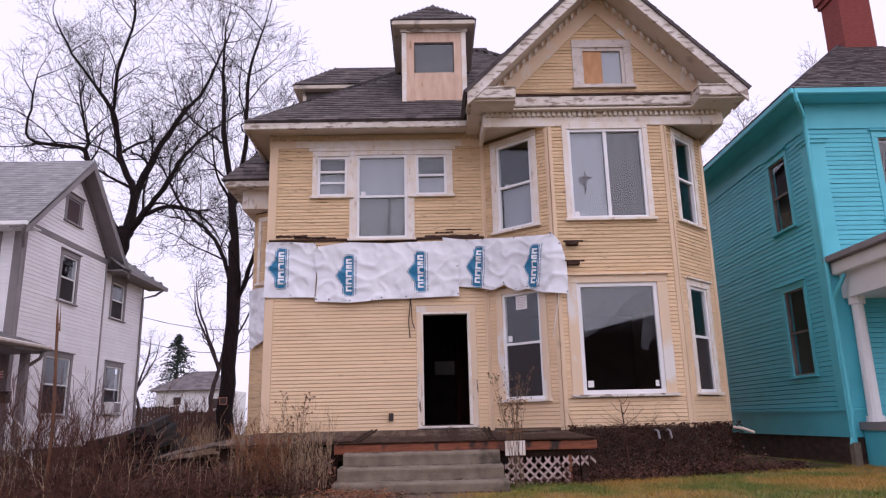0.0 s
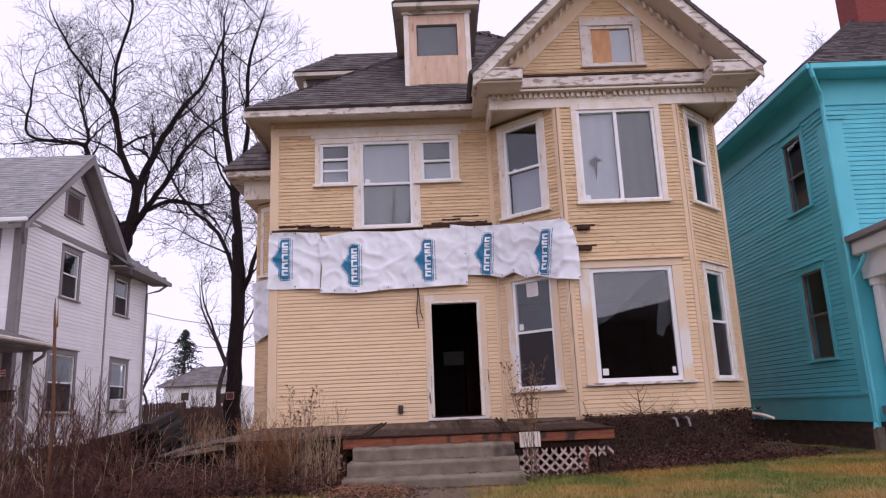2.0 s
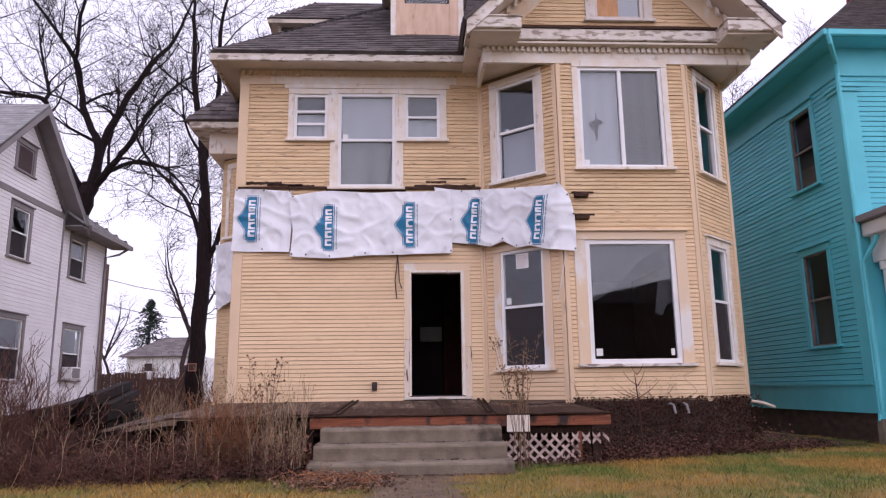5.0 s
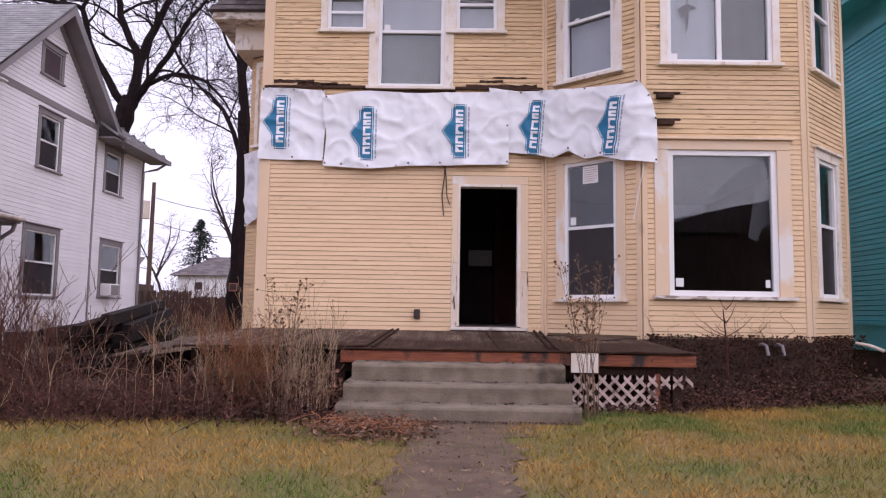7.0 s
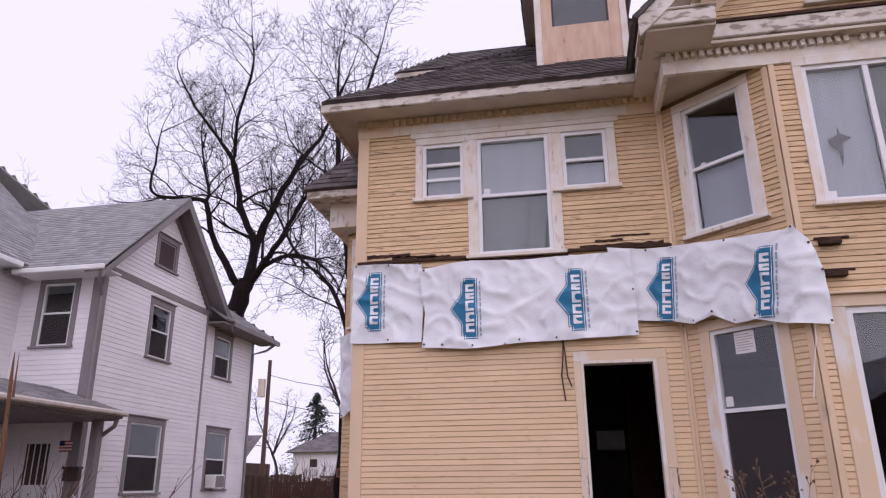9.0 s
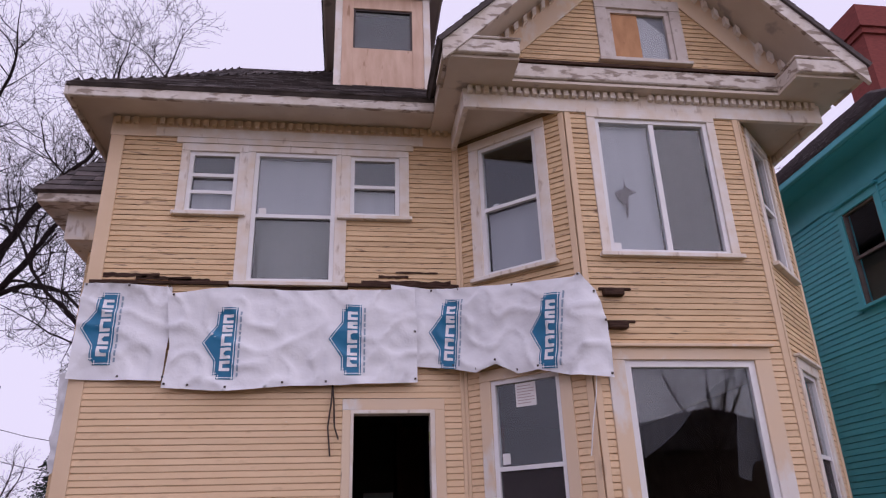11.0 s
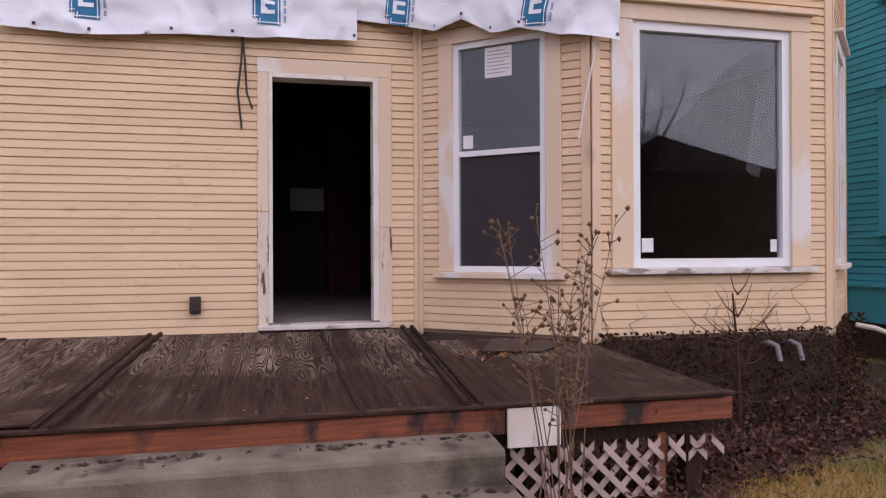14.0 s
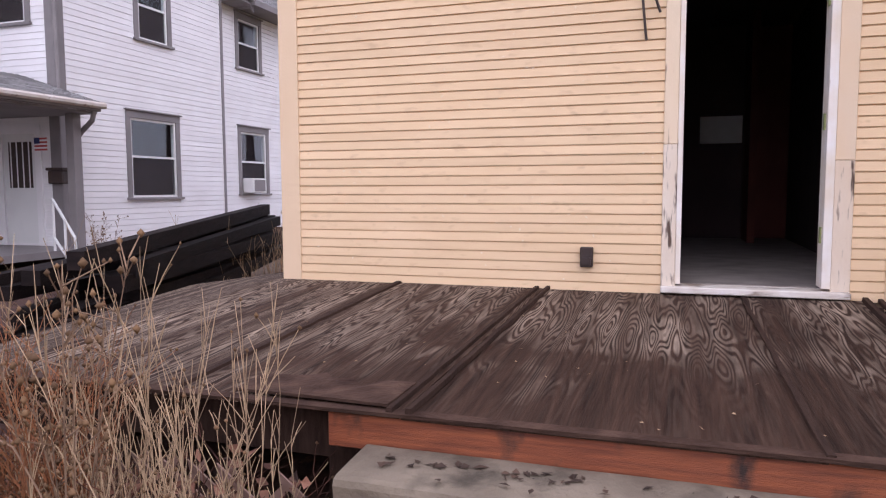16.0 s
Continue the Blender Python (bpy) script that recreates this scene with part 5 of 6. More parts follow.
# its porch in the corner
porch = thing("front_porch", "small grey hip-roofed porch with a white door", "porch")
shingles([(-9.85, 14.2, 3.05), (-9.85, 18.4, 3.05), (-11.6, 18.4, 3.6), (-11.6, 15.8, 3.6)], SHINGLE_GREY, porch)
shingles([(-12.9, 14.2, 3.05), (-9.85, 14.2, 3.05), (-11.6, 15.8, 3.6), (-12.9, 15.8, 3.6)], SHINGLE_GREY, porch)
shingles([(-12.9, 15.8, 3.62), (-11.6, 15.8, 3.6), (-11.6, 18.4, 3.6), (-12.9, 18.4, 3.62)], SHINGLE_GREY, porch)
box_part("fascia", (-9.92, -9.82, 14.15, 18.42, 2.88, 3.05), GREY_TRIM, porch, "", 0.01)
box_part("fascia", (-12.9, -9.92, 14.15, 14.25, 2.88, 3.05), GREY_TRIM, porch, "", 0.01)
box_part("porch_ceiling", (-12.9, -9.92, 14.25, 18.42, 2.84, 2.88), GREY_TRIM, porch)
box_part("floor", (-12.9, -10.1, 14.4, 18.42, 0.36, 0.48), GREY_TRIM, porch)
for x, y in ((-10.25, 18.2), (-10.25, 14.6), (-12.0, 14.6)):
    box_part("post", (x - 0.09, x + 0.09, y - 0.09, y + 0.09, 0.48, 2.84), GREY_TRIM, porch, "", 0.01)
bm = bmesh.new()
wf.bar(bm, h3[1][0], h3[1][1], h3[1][2], h3[1][3], -0.05, 0.0)
pdoor = part("door", bm, PURE_WHITE, porch, "white door with a dark glazed upper half")
bm = bmesh.new()
wf.bar(bm, h3[1][0] + 0.12, h3[1][1] - 0.12, 1.55, 2.40, 0.001, 0.01)
part("door_glass", bm, BLACK_METAL, pdoor)
for a, b, c, d in ((h3[1][0] - 0.14, h3[1][0], 0.48, 2.70), (h3[1][1], h3[1][1] + 0.14, 0.48, 2.70), (h3[1][0], h3[1][1], 2.55, 2.70)):
    bm = bmesh.new()
    wf.bar(bm, a, b, c, d, 0.02, 0.05)
    part("door_casing", bm, WHITE_SIDING, pdoor)
mail = thing("mailbox", "black wall-mounted mailbox beside the door", "mailbox")
box_part("body", (-10.98, -10.62, 18.28, 18.43, 1.62, 1.86), BLACK_METAL, mail, "", 0.02)
box_part("lid", (-11.0, -10.60, 18.26, 18.43, 1.86, 1.91), BLACK_METAL, mail, "", 0.01)
flag = thing("small_flag", "small striped flag on a stick", "flag")
bm = bmesh.new()
tube(bm, [(-10.98, 18.2, 1.9), (-10.92, 18.0, 2.5)], [0.012, 0.01], 5)
part("stick", bm, PURE_WHITE, flag)
RED_CLOTH = material("faded_red_cloth", (0.45, 0.09, 0.09), (0.38, 0.07, 0.07), 6, 0.9, 0.05)
NAVY = material("navy_cloth", (0.03, 0.04, 0.13), (0.025, 0.03, 0.1), 6, 0.9, 0.05)
for k in range(7):
    box_part("stripe", (-10.92, -10.64, 17.99 + 0.01 * (k % 2), 18.0 + 0.01 * (k % 2), 2.20 + k * 0.032, 2.232 + k * 0.032), RED_CLOTH if k % 2 == 0 else PURE_WHITE, flag)
box_part("canton", (-10.92, -10.80, 17.984, 17.99, 2.32, 2.425), NAVY, flag)
rail = thing("stair_railing", "white metal stair railing", "railing")
for pts in ([(-10.15, 17.6, 1.35), (-9.3, 17.2, 0.75), (-9.25, 17.2, 0.1)], [(-10.15, 17.6, 0.7), (-9.3, 17.2, 0.2)], [(-10.15, 17.6, 1.35), (-10.15, 17.6, 0.4)], [(-9.7, 17.4, 1.03), (-9.7, 17.4, 0.3)]):
    bm = bmesh.new()
    tube(bm, pts, [0.022] * len(pts), 6)
    part("rail", bm, PURE_WHITE, rail)
bm = bmesh.new()
tube(bm, [(-9.86, 18.30, 2.92), (-9.92, 18.30, 2.72), (-10.22, 18.38, 2.56), (-10.36, 18.40, 2.44), (-10.36, 18.40, 0.5)], [0.045] * 5, 8)
part("downspout", bm, GREY_TRIM, porch)
bm = bmesh.new()
tube(bm, [(-9.78, 14.1, 2.98), (-9.78, 18.45, 2.98)], [0.06, 0.06], 8)
part("gutter", bm, GREYED, porch, "greyed white gutter")
for k in range(4):
    bm = bmesh.new()
    x = h3[1][0] + 0.18 + k * (h3[1][1] - h3[1][0] - 0.36) / 3
    wf.bar(bm, x - 0.012, x + 0.012, 1.55, 2.40, 0.012, 0.02)
    part("glazing_bar", bm, PURE_WHITE, pdoor)

# solid dark blocks stand for the unlit rooms behind the neighbours' windows
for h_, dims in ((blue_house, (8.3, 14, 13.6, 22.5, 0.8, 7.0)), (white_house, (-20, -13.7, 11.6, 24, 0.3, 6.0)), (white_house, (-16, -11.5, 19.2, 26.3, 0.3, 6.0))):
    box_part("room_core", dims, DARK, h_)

# ---- dark timber pile between the houses ----
TAR = material("black_wet_timber", (0.008, 0.005, 0.005), (0.018, 0.011, 0.010), 5, 0.75, 0.6, 30, (1, 1, 4), rand=0.3, spec=0.15)
pile = thing("timber_pile", "pile of black rain-soaked timbers", "timber")
for k in range(26):
    row = k // 5
    a = Vector((-5.45 - (k % 5) * 0.19 + row * 0.02 + random.uniform(-0.08, 0.08), 13.3 + random.uniform(-0.3, 0.9), 0.04 + row * 0.145 + random.uniform(0, 0.05)))
    d = Vector((-1.4 + random.uniform(-0.35, 0.35), 6.0, random.uniform(0.0, 0.45))).normalized()
    bm = bmesh.new()
    L = random.uniform(4.2, 5.9)
    s = d.cross(Vector((0, 0, 1))).normalized()
    quad_box(bm, a, d * L, s * random.uniform(0.12, 0.22), Vector((0, 0, random.uniform(0.09, 0.17))))
    part("timber", bm, TAR, pile)

# ---- distance: white cottage, car, fence, pole, conifer ----
cottage = thing("far_cottage", "small white cottage with a grey hipped roof", "house")
box_part("wall", (-26.6, -19.9, 70.3, 78, -0.2, 4.35), PURE_WHITE, cottage)
shingles([(-27.2, 69.7, 4.35), (-19.3, 69.7, 4.35), (-22.0, 74, 6.4), (-24.4, 74, 6.4)], SHINGLE_DARK, cottage, 0.4, 0.8)
shingles([(-27.2, 78.5, 4.35), (-27.2, 69.7, 4.35), (-24.4, 74, 6.4)], SHINGLE_DARK, cottage, 0.4, 0.8)
for x, z, w, h in ((-24.9, 3.0, 0.7, 0.7), (-24.5, 0.6, 0.7, 1.4), (-21.2, 2.6, 0.8, 0.9)):
    box_part("window", (x, x + w, 70.24, 70.3, z, z + h), BLACK_METAL, cottage)
box_part("porch_roof", (-23.4, -20.6, 69.0, 70.3, 2.0, 2.2), SHINGLE_DARK, cottage)
box_part("door", (-22.5, -21.5, 70.22, 70.3, 0, 2.0), GREY_TRIM, cottage)
CARPAINT = material("dark_blue_car_paint", (0.03, 0.05, 0.08), (0.025, 0.04, 0.07), 2, 0.25, 0)
car = thing("parked_car", "dark blue parked car far off", "car")
bm = bmesh.new()
prof = [(-2.2, 0.3), (-2.2, 0.8), (-1.4, 0.92), (-0.8, 1.4), (0.6, 1.42), (1.3, 0.95), (2.1, 0.85), (2.2, 0.3)]
slab(bm, [(-21.2 + a, 62.0, b) for a, b in prof], (0, 1.7, 0))
part("body", bm, CARPAINT, car, "", 0.03)
for x in (-22.6, -19.9):
    bm = bmesh.new()
    tube(bm, [(x, 61.95, 0.3), (x, 62.15, 0.3)], [0.32, 0.32], 14)
    part("wheel", bm, BLACK_METAL, car)
FENCE = material("brown_fence_board", (0.10, 0.062, 0.047), (0.06, 0.037, 0.029), 4, 0.9, 0.3, 30, (4, 1, 0.4), rand=0.25)
fence = thing("board_fence", "weathered brown board fence", "fence")
for k in range(34):
    box_part("board", (-15.6 + k * 0.15, -15.47 + k * 0.15, 36.0, 36.03, -0.1, 1.9 + random.uniform(-0.06, 0.06) - (0.25 if k > 20 else 0)), FENCE, fence)
for z in (0.5, 1.5):
    box_part("fence_rail", (-15.6, -10.5, 36.03, 36.08, z, z + 0.1), FENCE, fence)
pole = thing("utility_pole", "wooden utility pole with a grey transformer", "pole")
bm = bmesh.new()
tube(bm, [(-20.6, 50, -0.2), (-20.55, 50, 9.6)], [0.17, 0.12], 8)
part("pole", bm, FENCE, pole)
bm = bmesh.new()
tube(bm, [(-20.95, 49.8, 7.1), (-20.95, 49.8, 8.3)], [0.26, 0.26], 10)
part("transformer", bm, SOFFIT, pole)
for z0, z1 in ((8.6, 7.4), (6.9, 6.2)):
    bm = bmesh.new()
    tube(bm, [Vector((-20.6, 50, z0)).lerp(Vector((-4, 40, z1)), k / 6) - Vector((0, 0, 1.2 * math.sin(math.pi * k / 6))) for k in range(7)], [0.02] * 7, 4)
    part("wire", bm, BLACK_METAL, pole)
for x0, y0, w in ((-33, 60, 6), (-14, 85, 9)):
    h_ = thing("far_house", "far house with brownish walls", "house")
    box_part("wall", (x0, x0 + w, y0, y0 + 6, -0.2, 3.2), STONE if x0 < -20 else PURE_WHITE, h_)
    shingles([(x0 - 0.4, y0 - 0.4, 3.2), (x0 + w + 0.4, y0 - 0.4, 3.2), (x0 + w + 0.4, y0 + 3, 5.5), (x0 - 0.4, y0 + 3, 5.5)], SHINGLE_DARK, h_, 0.4, 0.8)


# ---- trees ----
def grow(bm, base, d, length, radius, depth, rng):
    """A curving branch that thins to its tip, with side branches set round it, down to twigs."""
    n_ = (4, 5, 7, 8)[min(depth, 3)]
    curl = Vector((rng.gauss(0, 0.10), rng.gauss(0, 0.10), rng.gauss(0.035, 0.07)))
    pts, dirs, p, dd = [base], [d], base.copy(), d.copy()
    for k in range(n_):
        dd = (dd + curl + Vector((rng.gauss(0, 0.13), rng.gauss(0, 0.13), rng.gauss(0.02, 0.11)))).normalized()
        p = p + dd * (length / n_)
        pts.append(p)
        dirs.append(dd)
    tip = max(0.0042, radius * 0.22)
    rad = [radius + (tip - radius) * (k / n_) ** 0.85 for k in range(n_ + 1)]
    tube(bm, pts, rad, (3, 3, 4, 5)[min(depth, 3)])
    if depth == 0:
        return
    count = (0, 3, 5, 6)[min(depth, 3)]
    turn = rng.uniform(0, 6.28)
    for k in range(count):
        s = 0.22 + 0.76 * (k + rng.uniform(0.1, 0.9)) / count
        i = min(int(s * n_), n_ - 1)
        q = pts[i].lerp(pts[i + 1], s * n_ - i)
        side = dirs[i].orthogonal().normalized()
        side.rotate(Matrix.Rotation(turn, 3, dirs[i]))
        turn += 2.4 + rng.gauss(0, 0.5)
        a = rng.uniform(0.5, 1.0)
        nd = (dirs[i] * math.cos(a) + side * math.sin(a)).normalized()
        grow(bm, q, nd, length * (0.74 - 0.30 * s) * rng.uniform(0.7, 1.2), max(rad[i] * rng.uniform(0.50, 0.72), 0.0075), depth - 1, rng)


def bare_tree(limbs, seed, mat, label, depth=3, per_limb=7, reach=3.2, thin=1.0, group="", slim=1.0):
    """Limbs: the trunk first, then main limbs, each a list of (x, y, z, radius)."""
    rng = random.Random(seed)
    t = thing("bare_tree", label, "tree", group)

    def smooth(pts, rad):
        out, rr = [], []
        for i in range(len(pts) - 1):
            p0, p1, p2, p3 = pts[max(i - 1, 0)], pts[i], pts[i + 1], pts[min(i + 2, len(pts) - 1)]
            for j in range(5):
                u = j / 5
                out.append(0.5 * (2 * p1 + (p2 - p0) * u + (2 * p0 - 5 * p1 + 4 * p2 - p3) * u * u + (3 * p1 - p0 - 3 * p2 + p3) * u ** 3) + Vector((rng.gauss(0, 1), rng.gauss(0, 1), rng.gauss(0, 0.5))) * 0.22 * min(rad[i], 0.14))
                rr.append((rad[i] + (rad[i + 1] - rad[i]) * u) * rng.uniform(0.94, 1.06))
        return out + [pts[-1]], rr + [rad[-1]]
    pts, rad = smooth([Vector(q[:3]) for q in limbs[0]], [q[3] for q in limbs[0]])
    bm = bmesh.new()
    tube(bm, pts, rad, 12)
    part("trunk", bm, mat, t)
    crown = bmesh.new()
    for limb in limbs[1:]:
        pts, rad = smooth([Vector(q[:3]) for q in limb], [q[3] * slim for q in limb])
        bm = bmesh.new()
        tube(bm, pts, rad, 8)
        part("limb", bm, mat, t)
        turn = rng.uniform(0, 6.28)
        for k in range(per_limb):
            f = 0.16 + 0.82 * (k + rng.uniform(0.1, 0.9)) / per_limb
            i = min(int(f * (len(pts) - 1)), len(pts) - 2)
            d = (pts[i + 1] - pts[i]).normalized()
            side = d.orthogonal().normalized()
            side.rotate(Matrix.Rotation(turn, 3, d))
            turn += 2.4 + rng.gauss(0, 0.5)
            a = rng.uniform(0.55, 1.05)
            grow(crown, pts[i], (d * math.cos(a) + side * math.sin(a) + Vector((0, 0, 0.08))).normalized(), reach * (1.25 - 0.6 * f) * rng.uniform(0.7, 1.15), max(rad[i] * 0.55, 0.034) * thin, depth, rng)
        grow(crown, pts[-1], (pts[-1] - pts[-2]).normalized(), reach * 0.75, rad[-1], depth, rng)
    part("crown", crown, mat, t)
    return t


T1 = 34.0
bare_tree([[(-15.6, T1, -0.3, 0.60), (-15.7, T1, 4, 0.50), (-15.4, T1, 8.5, 0.44), (-14.9, T1, 10.6, 0.38)],
           [(-14.9, T1, 10.4, 0.27), (-14.8, T1 + 0.2, 12.3, 0.21), (-15.6, T1 + 0.4, 14.1, 0.17), (-16.1, T1, 16.6, 0.13), (-17.4, T1, 18.6, 0.085), (-18.3, T1 - 0.5, 19.9, 0.06), (-19.3, T1 - 0.8, 22.0, 0.03)],
           [(-16.1, T1, 16.4, 0.10), (-15.8, T1 - 0.5, 18.8, 0.085), (-15.0, T1 - 1, 21.4, 0.06), (-15.1, T1 - 1.2, 23.3, 0.03)],
           [(-14.8, T1, 10.6, 0.26), (-14.7, T1 + 0.4, 12.5, 0.22), (-14.0, T1 + 0.8, 14.9, 0.17), (-12.8, T1 + 1, 17.2, 0.125), (-12.0, T1 + 1.2, 18.4, 0.09), (-11.2, T1 + 1.2, 20.5, 0.06), (-10.6, T1 + 1.3, 22.3, 0.03)],
           [(-14.7, T1, 10.5, 0.22), (-14.0, T1 - 0.3, 11.2, 0.17), (-13.2, T1 - 0.6, 12.1, 0.13), (-11.9, T1 - 1, 13.9, 0.10), (-10.9, T1 - 1.2, 14.9, 0.065), (-9.4, T1 - 1.3, 15.9, 0.03)],
           [(-14.0, T1 - 0.2, 11.1, 0.12), (-12.6, T1 - 0.8, 11.4, 0.10), (-11.2, T1 - 1, 11.0, 0.075), (-10.2, T1 - 1, 10.0, 0.04)],
           [(-15.4, T1, 10.4, 0.20), (-16.6, T1 - 0.3, 12.6, 0.16), (-17.1, T1 - 0.5, 14.4, 0.13), (-18.0, T1 - 0.8, 14.6, 0.10), (-19.7, T1 - 1, 15.0, 0.075), (-19.7, T1 - 1, 16.9, 0.05), (-19.6, T1 - 1, 18.4, 0.025)],
           [(-17.1, T1 - 0.5, 14.4, 0.10), (-17.0, T1 - 0.5, 15.1, 0.09), (-17.5, T1 - 0.3, 16.6, 0.06), (-17.9, T1 - 0.2, 18.4, 0.03)]],
          11, BARK, "large bare tree with wet black forking limbs", 3, 9, 3.5, 0.95, "bare trees", 0.9)
T2 = 28.0
bare_tree([[(-7.95, T2, -0.3, 0.36), (-7.9, T2, 2, 0.29), (-7.8, T2, 5, 0.27), (-7.9, T2, 8.2, 0.21)],
           [(-7.9, T2, 8.0, 0.19), (-8.1, T2, 10.4, 0.15), (-8.5, T2, 12.9, 0.11), (-8.7, T2, 15.6, 0.07), (-8.7, T2, 18.0, 0.03)],
           [(-8.0, T2, 9.6, 0.13), (-7.7, T2 + 0.3, 12.4, 0.10), (-7.6, T2, 15.6, 0.07), (-7.0, T2, 18.0, 0.03)],
           [(-7.8, T2, 5.4, 0.12), (-7.0, T2 - 0.4, 7.4, 0.09), (-6.3, T2 - 0.6, 10.0, 0.07), (-5.6, T2 - 0.6, 13, 0.03)],
           [(-7.85, T2, 6.2, 0.10), (-8.8, T2 + 0.4, 8.4, 0.08), (-10.2, T2 + 0.5, 9.8, 0.06), (-11.4, T2 + 0.5, 12.0, 0.03)]],
          23, BARK, "tall slim bare tree behind the cream house", 3, 9, 3.8, 0.8, "bare trees", 0.95)
RUSTY = material("faded_rust_red", (0.42, 0.17, 0.12), (0.30, 0.12, 0.09), 9, 0.8, 0.1)
sign = thing("tree_sign", "small rusty sign nailed to a trunk", "sign")
signboard = box_part("board", (-8.06, -7.76, T2 - 0.38, T2 - 0.36, 1.72, 2.0), BLACK_METAL, sign)
for dims in ((-8.06, -7.76, 1.97, 2.0), (-8.06, -7.76, 1.72, 1.75), (-8.06, -8.03, 1.75, 1.97), (-7.79, -7.76, 1.75, 1.97)):
    box_part("border", (*dims[:2], T2 - 0.384, T2 - 0.38, *dims[2:]), RUSTY, signboard, "faded orange-red border")


def simple_tree(x, y, h, seed, mat, label, reach=2.6, depth=3, per=5):
    rng = random.Random(seed)
    limbs = [[(x, y, -0.3, h * 0.018), (x + rng.uniform(-0.2, 0.2), y, h * 0.25, h * 0.014), (x + rng.uniform(-0.4, 0.4), y, h * 0.42, h * 0.011)]]
    top = limbs[0][-1]
    for k in range(5):
        a = 2 * math.pi * k / 5 + rng.uniform(0, 0.8)
        r = h * 0.22
        limbs.append([top, (top[0] + r * 0.4 * math.cos(a), y + r * 0.4 * math.sin(a), h * 0.60, h * 0.007), (top[0] + r * 0.8 * math.cos(a), y + r * 0.8 * math.sin(a), h * 0.78, h * 0.0045), (top[0] + r * 0.9 * math.cos(a), y + r * math.sin(a), h * 0.93, h * 0.002)])
    return bare_tree(limbs, seed, mat, label, depth, per, reach, group="far bare trees")


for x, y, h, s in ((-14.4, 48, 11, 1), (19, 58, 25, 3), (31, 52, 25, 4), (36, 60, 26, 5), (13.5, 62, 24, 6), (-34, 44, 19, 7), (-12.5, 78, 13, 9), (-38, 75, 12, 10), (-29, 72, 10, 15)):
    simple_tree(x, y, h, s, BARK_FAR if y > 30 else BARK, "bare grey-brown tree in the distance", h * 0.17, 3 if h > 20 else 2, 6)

# conifer
NEEDLE = material("dark_conifer_needle", (0.018, 0.030, 0.022), (0.035, 0.05, 0.035), 3, 0.9, 0.2, island=0.3)
conifer = thing("conifer", "dark spruce behind the cottage", "tree")
bm = bmesh.new()
tube(bm, [(-31, 88, -0.3), (-31, 88, 11)], [0.3, 0.05], 6)
part("trunk", bm, BARK, conifer)
bm = bmesh.new()
rng = random.Random(5)
for k in range(260):
    z = 1.6 + 10.4 * (k / 260) ** 1.05
    reach = (6.8 * max(0.0, 1 - (z - 1) / 11.1) ** 0.95 + 0.15) * rng.uniform(0.5, 1.2)
    a = rng.uniform(0, 2 * math.pi)
    o = Vector((math.cos(a), math.sin(a), 0))
    side = Vector((-o.y, o.x, 0))
    for q in range(18):
        s = (q + rng.random()) / 18
        c = Vector((-31, 88, z)) + o * reach * s + Vector((0, 0, 0.12 * reach * s - 0.35 * reach * s * s + rng.gauss(0, 0.08))) + side * rng.gauss(0, 0.16 + 0.1 * reach * s)
        w = rng.uniform(0.09, 0.24)
        d = (o * rng.uniform(0.3, 1) + side * rng.gauss(0, 0.6) + Vector((0, 0, rng.gauss(-0.25, 0.3)))).normalized()
        e = d.cross(Vector((0, 0, 1))).normalized()
        v = [bm.verts.new(c + x) for x in (-d * w, e * w * 0.45, d * w, -e * w * 0.45, Vector((0, 0, -w * 0.5)))]
        bm.faces.new((v[0], v[1], v[2], v[3])), bm.faces.new((v[0], v[1], v[4])), bm.faces.new((v[1], v[2], v[4])), bm.faces.new((v[2], v[3], v[4])), bm.faces.new((v[3], v[0], v[4]))
part("crown", bm, NEEDLE, conifer)

# ---- across the street, out of view: added to be seen only in the glass ----
opp = thing("opposite_house", "dark gabled house across the street", "house")
box_part("wall", (-1, 9, -30, -22, -0.6, 5.6), SOFFIT, opp)
bm = bmesh.new()
slab(bm, [(-1.8, -22, 5.4), (9.8, -22, 5.4), (4, -22, 11.0)], (0, -8, 0))
part("roof", bm, SHINGLE_DARK, opp)
box_part("chimney", (0.2, 1.0, -26, -25, 7, 10.5), CHIMNEY, opp)
for x in (0.5, 3.2, 6.2):
    for z in (0.8, 3.6):
        box_part("window", (x, x + 1.0, -22.0, -21.96, z, z + 1.5), BLACK_METAL, opp)
opp2 = thing("opposite_house", "grey gabled house across the street", "house")
box_part("wall", (-16, -7, -31, -23, -0.6, 5.2), GREY_TRIM, opp2)
bm = bmesh.new()
slab(bm, [(-16.8, -23, 5.0), (-6.2, -23, 5.0), (-11.5, -23, 9.6)], (0, -8, 0))
part("roof", bm, SHINGLE_DARK, opp2)
# made broad so the picture window mirrors a dark mass instead of sky
opp3 = thing("opposite_house", "unseen brown gabled house added to darken the window reflection", "house")
box_part("wall", (9.5, 33, -31, -23, -0.6, 6.4), STONE, opp3)
bm = bmesh.new()
slab(bm, [(8.7, -23, 6.2), (33.8, -23, 6.2), (22, -23, 9.0)], (0, -8, 0))
part("roof", bm, SHINGLE_DARK, opp3)
for x, y, h, s in ((-3.5, -13, 15, 31), (21, -21, 13, 34), (-18, -14, 15, 33)):
    simple_tree(x, y, h, s, BARK_FAR, "bare street tree by the kerb", 2.4, 2, 5)
bm = bmesh.new()
box(bm, -60, 60, -10, -3.2, -0.7, -0.49)
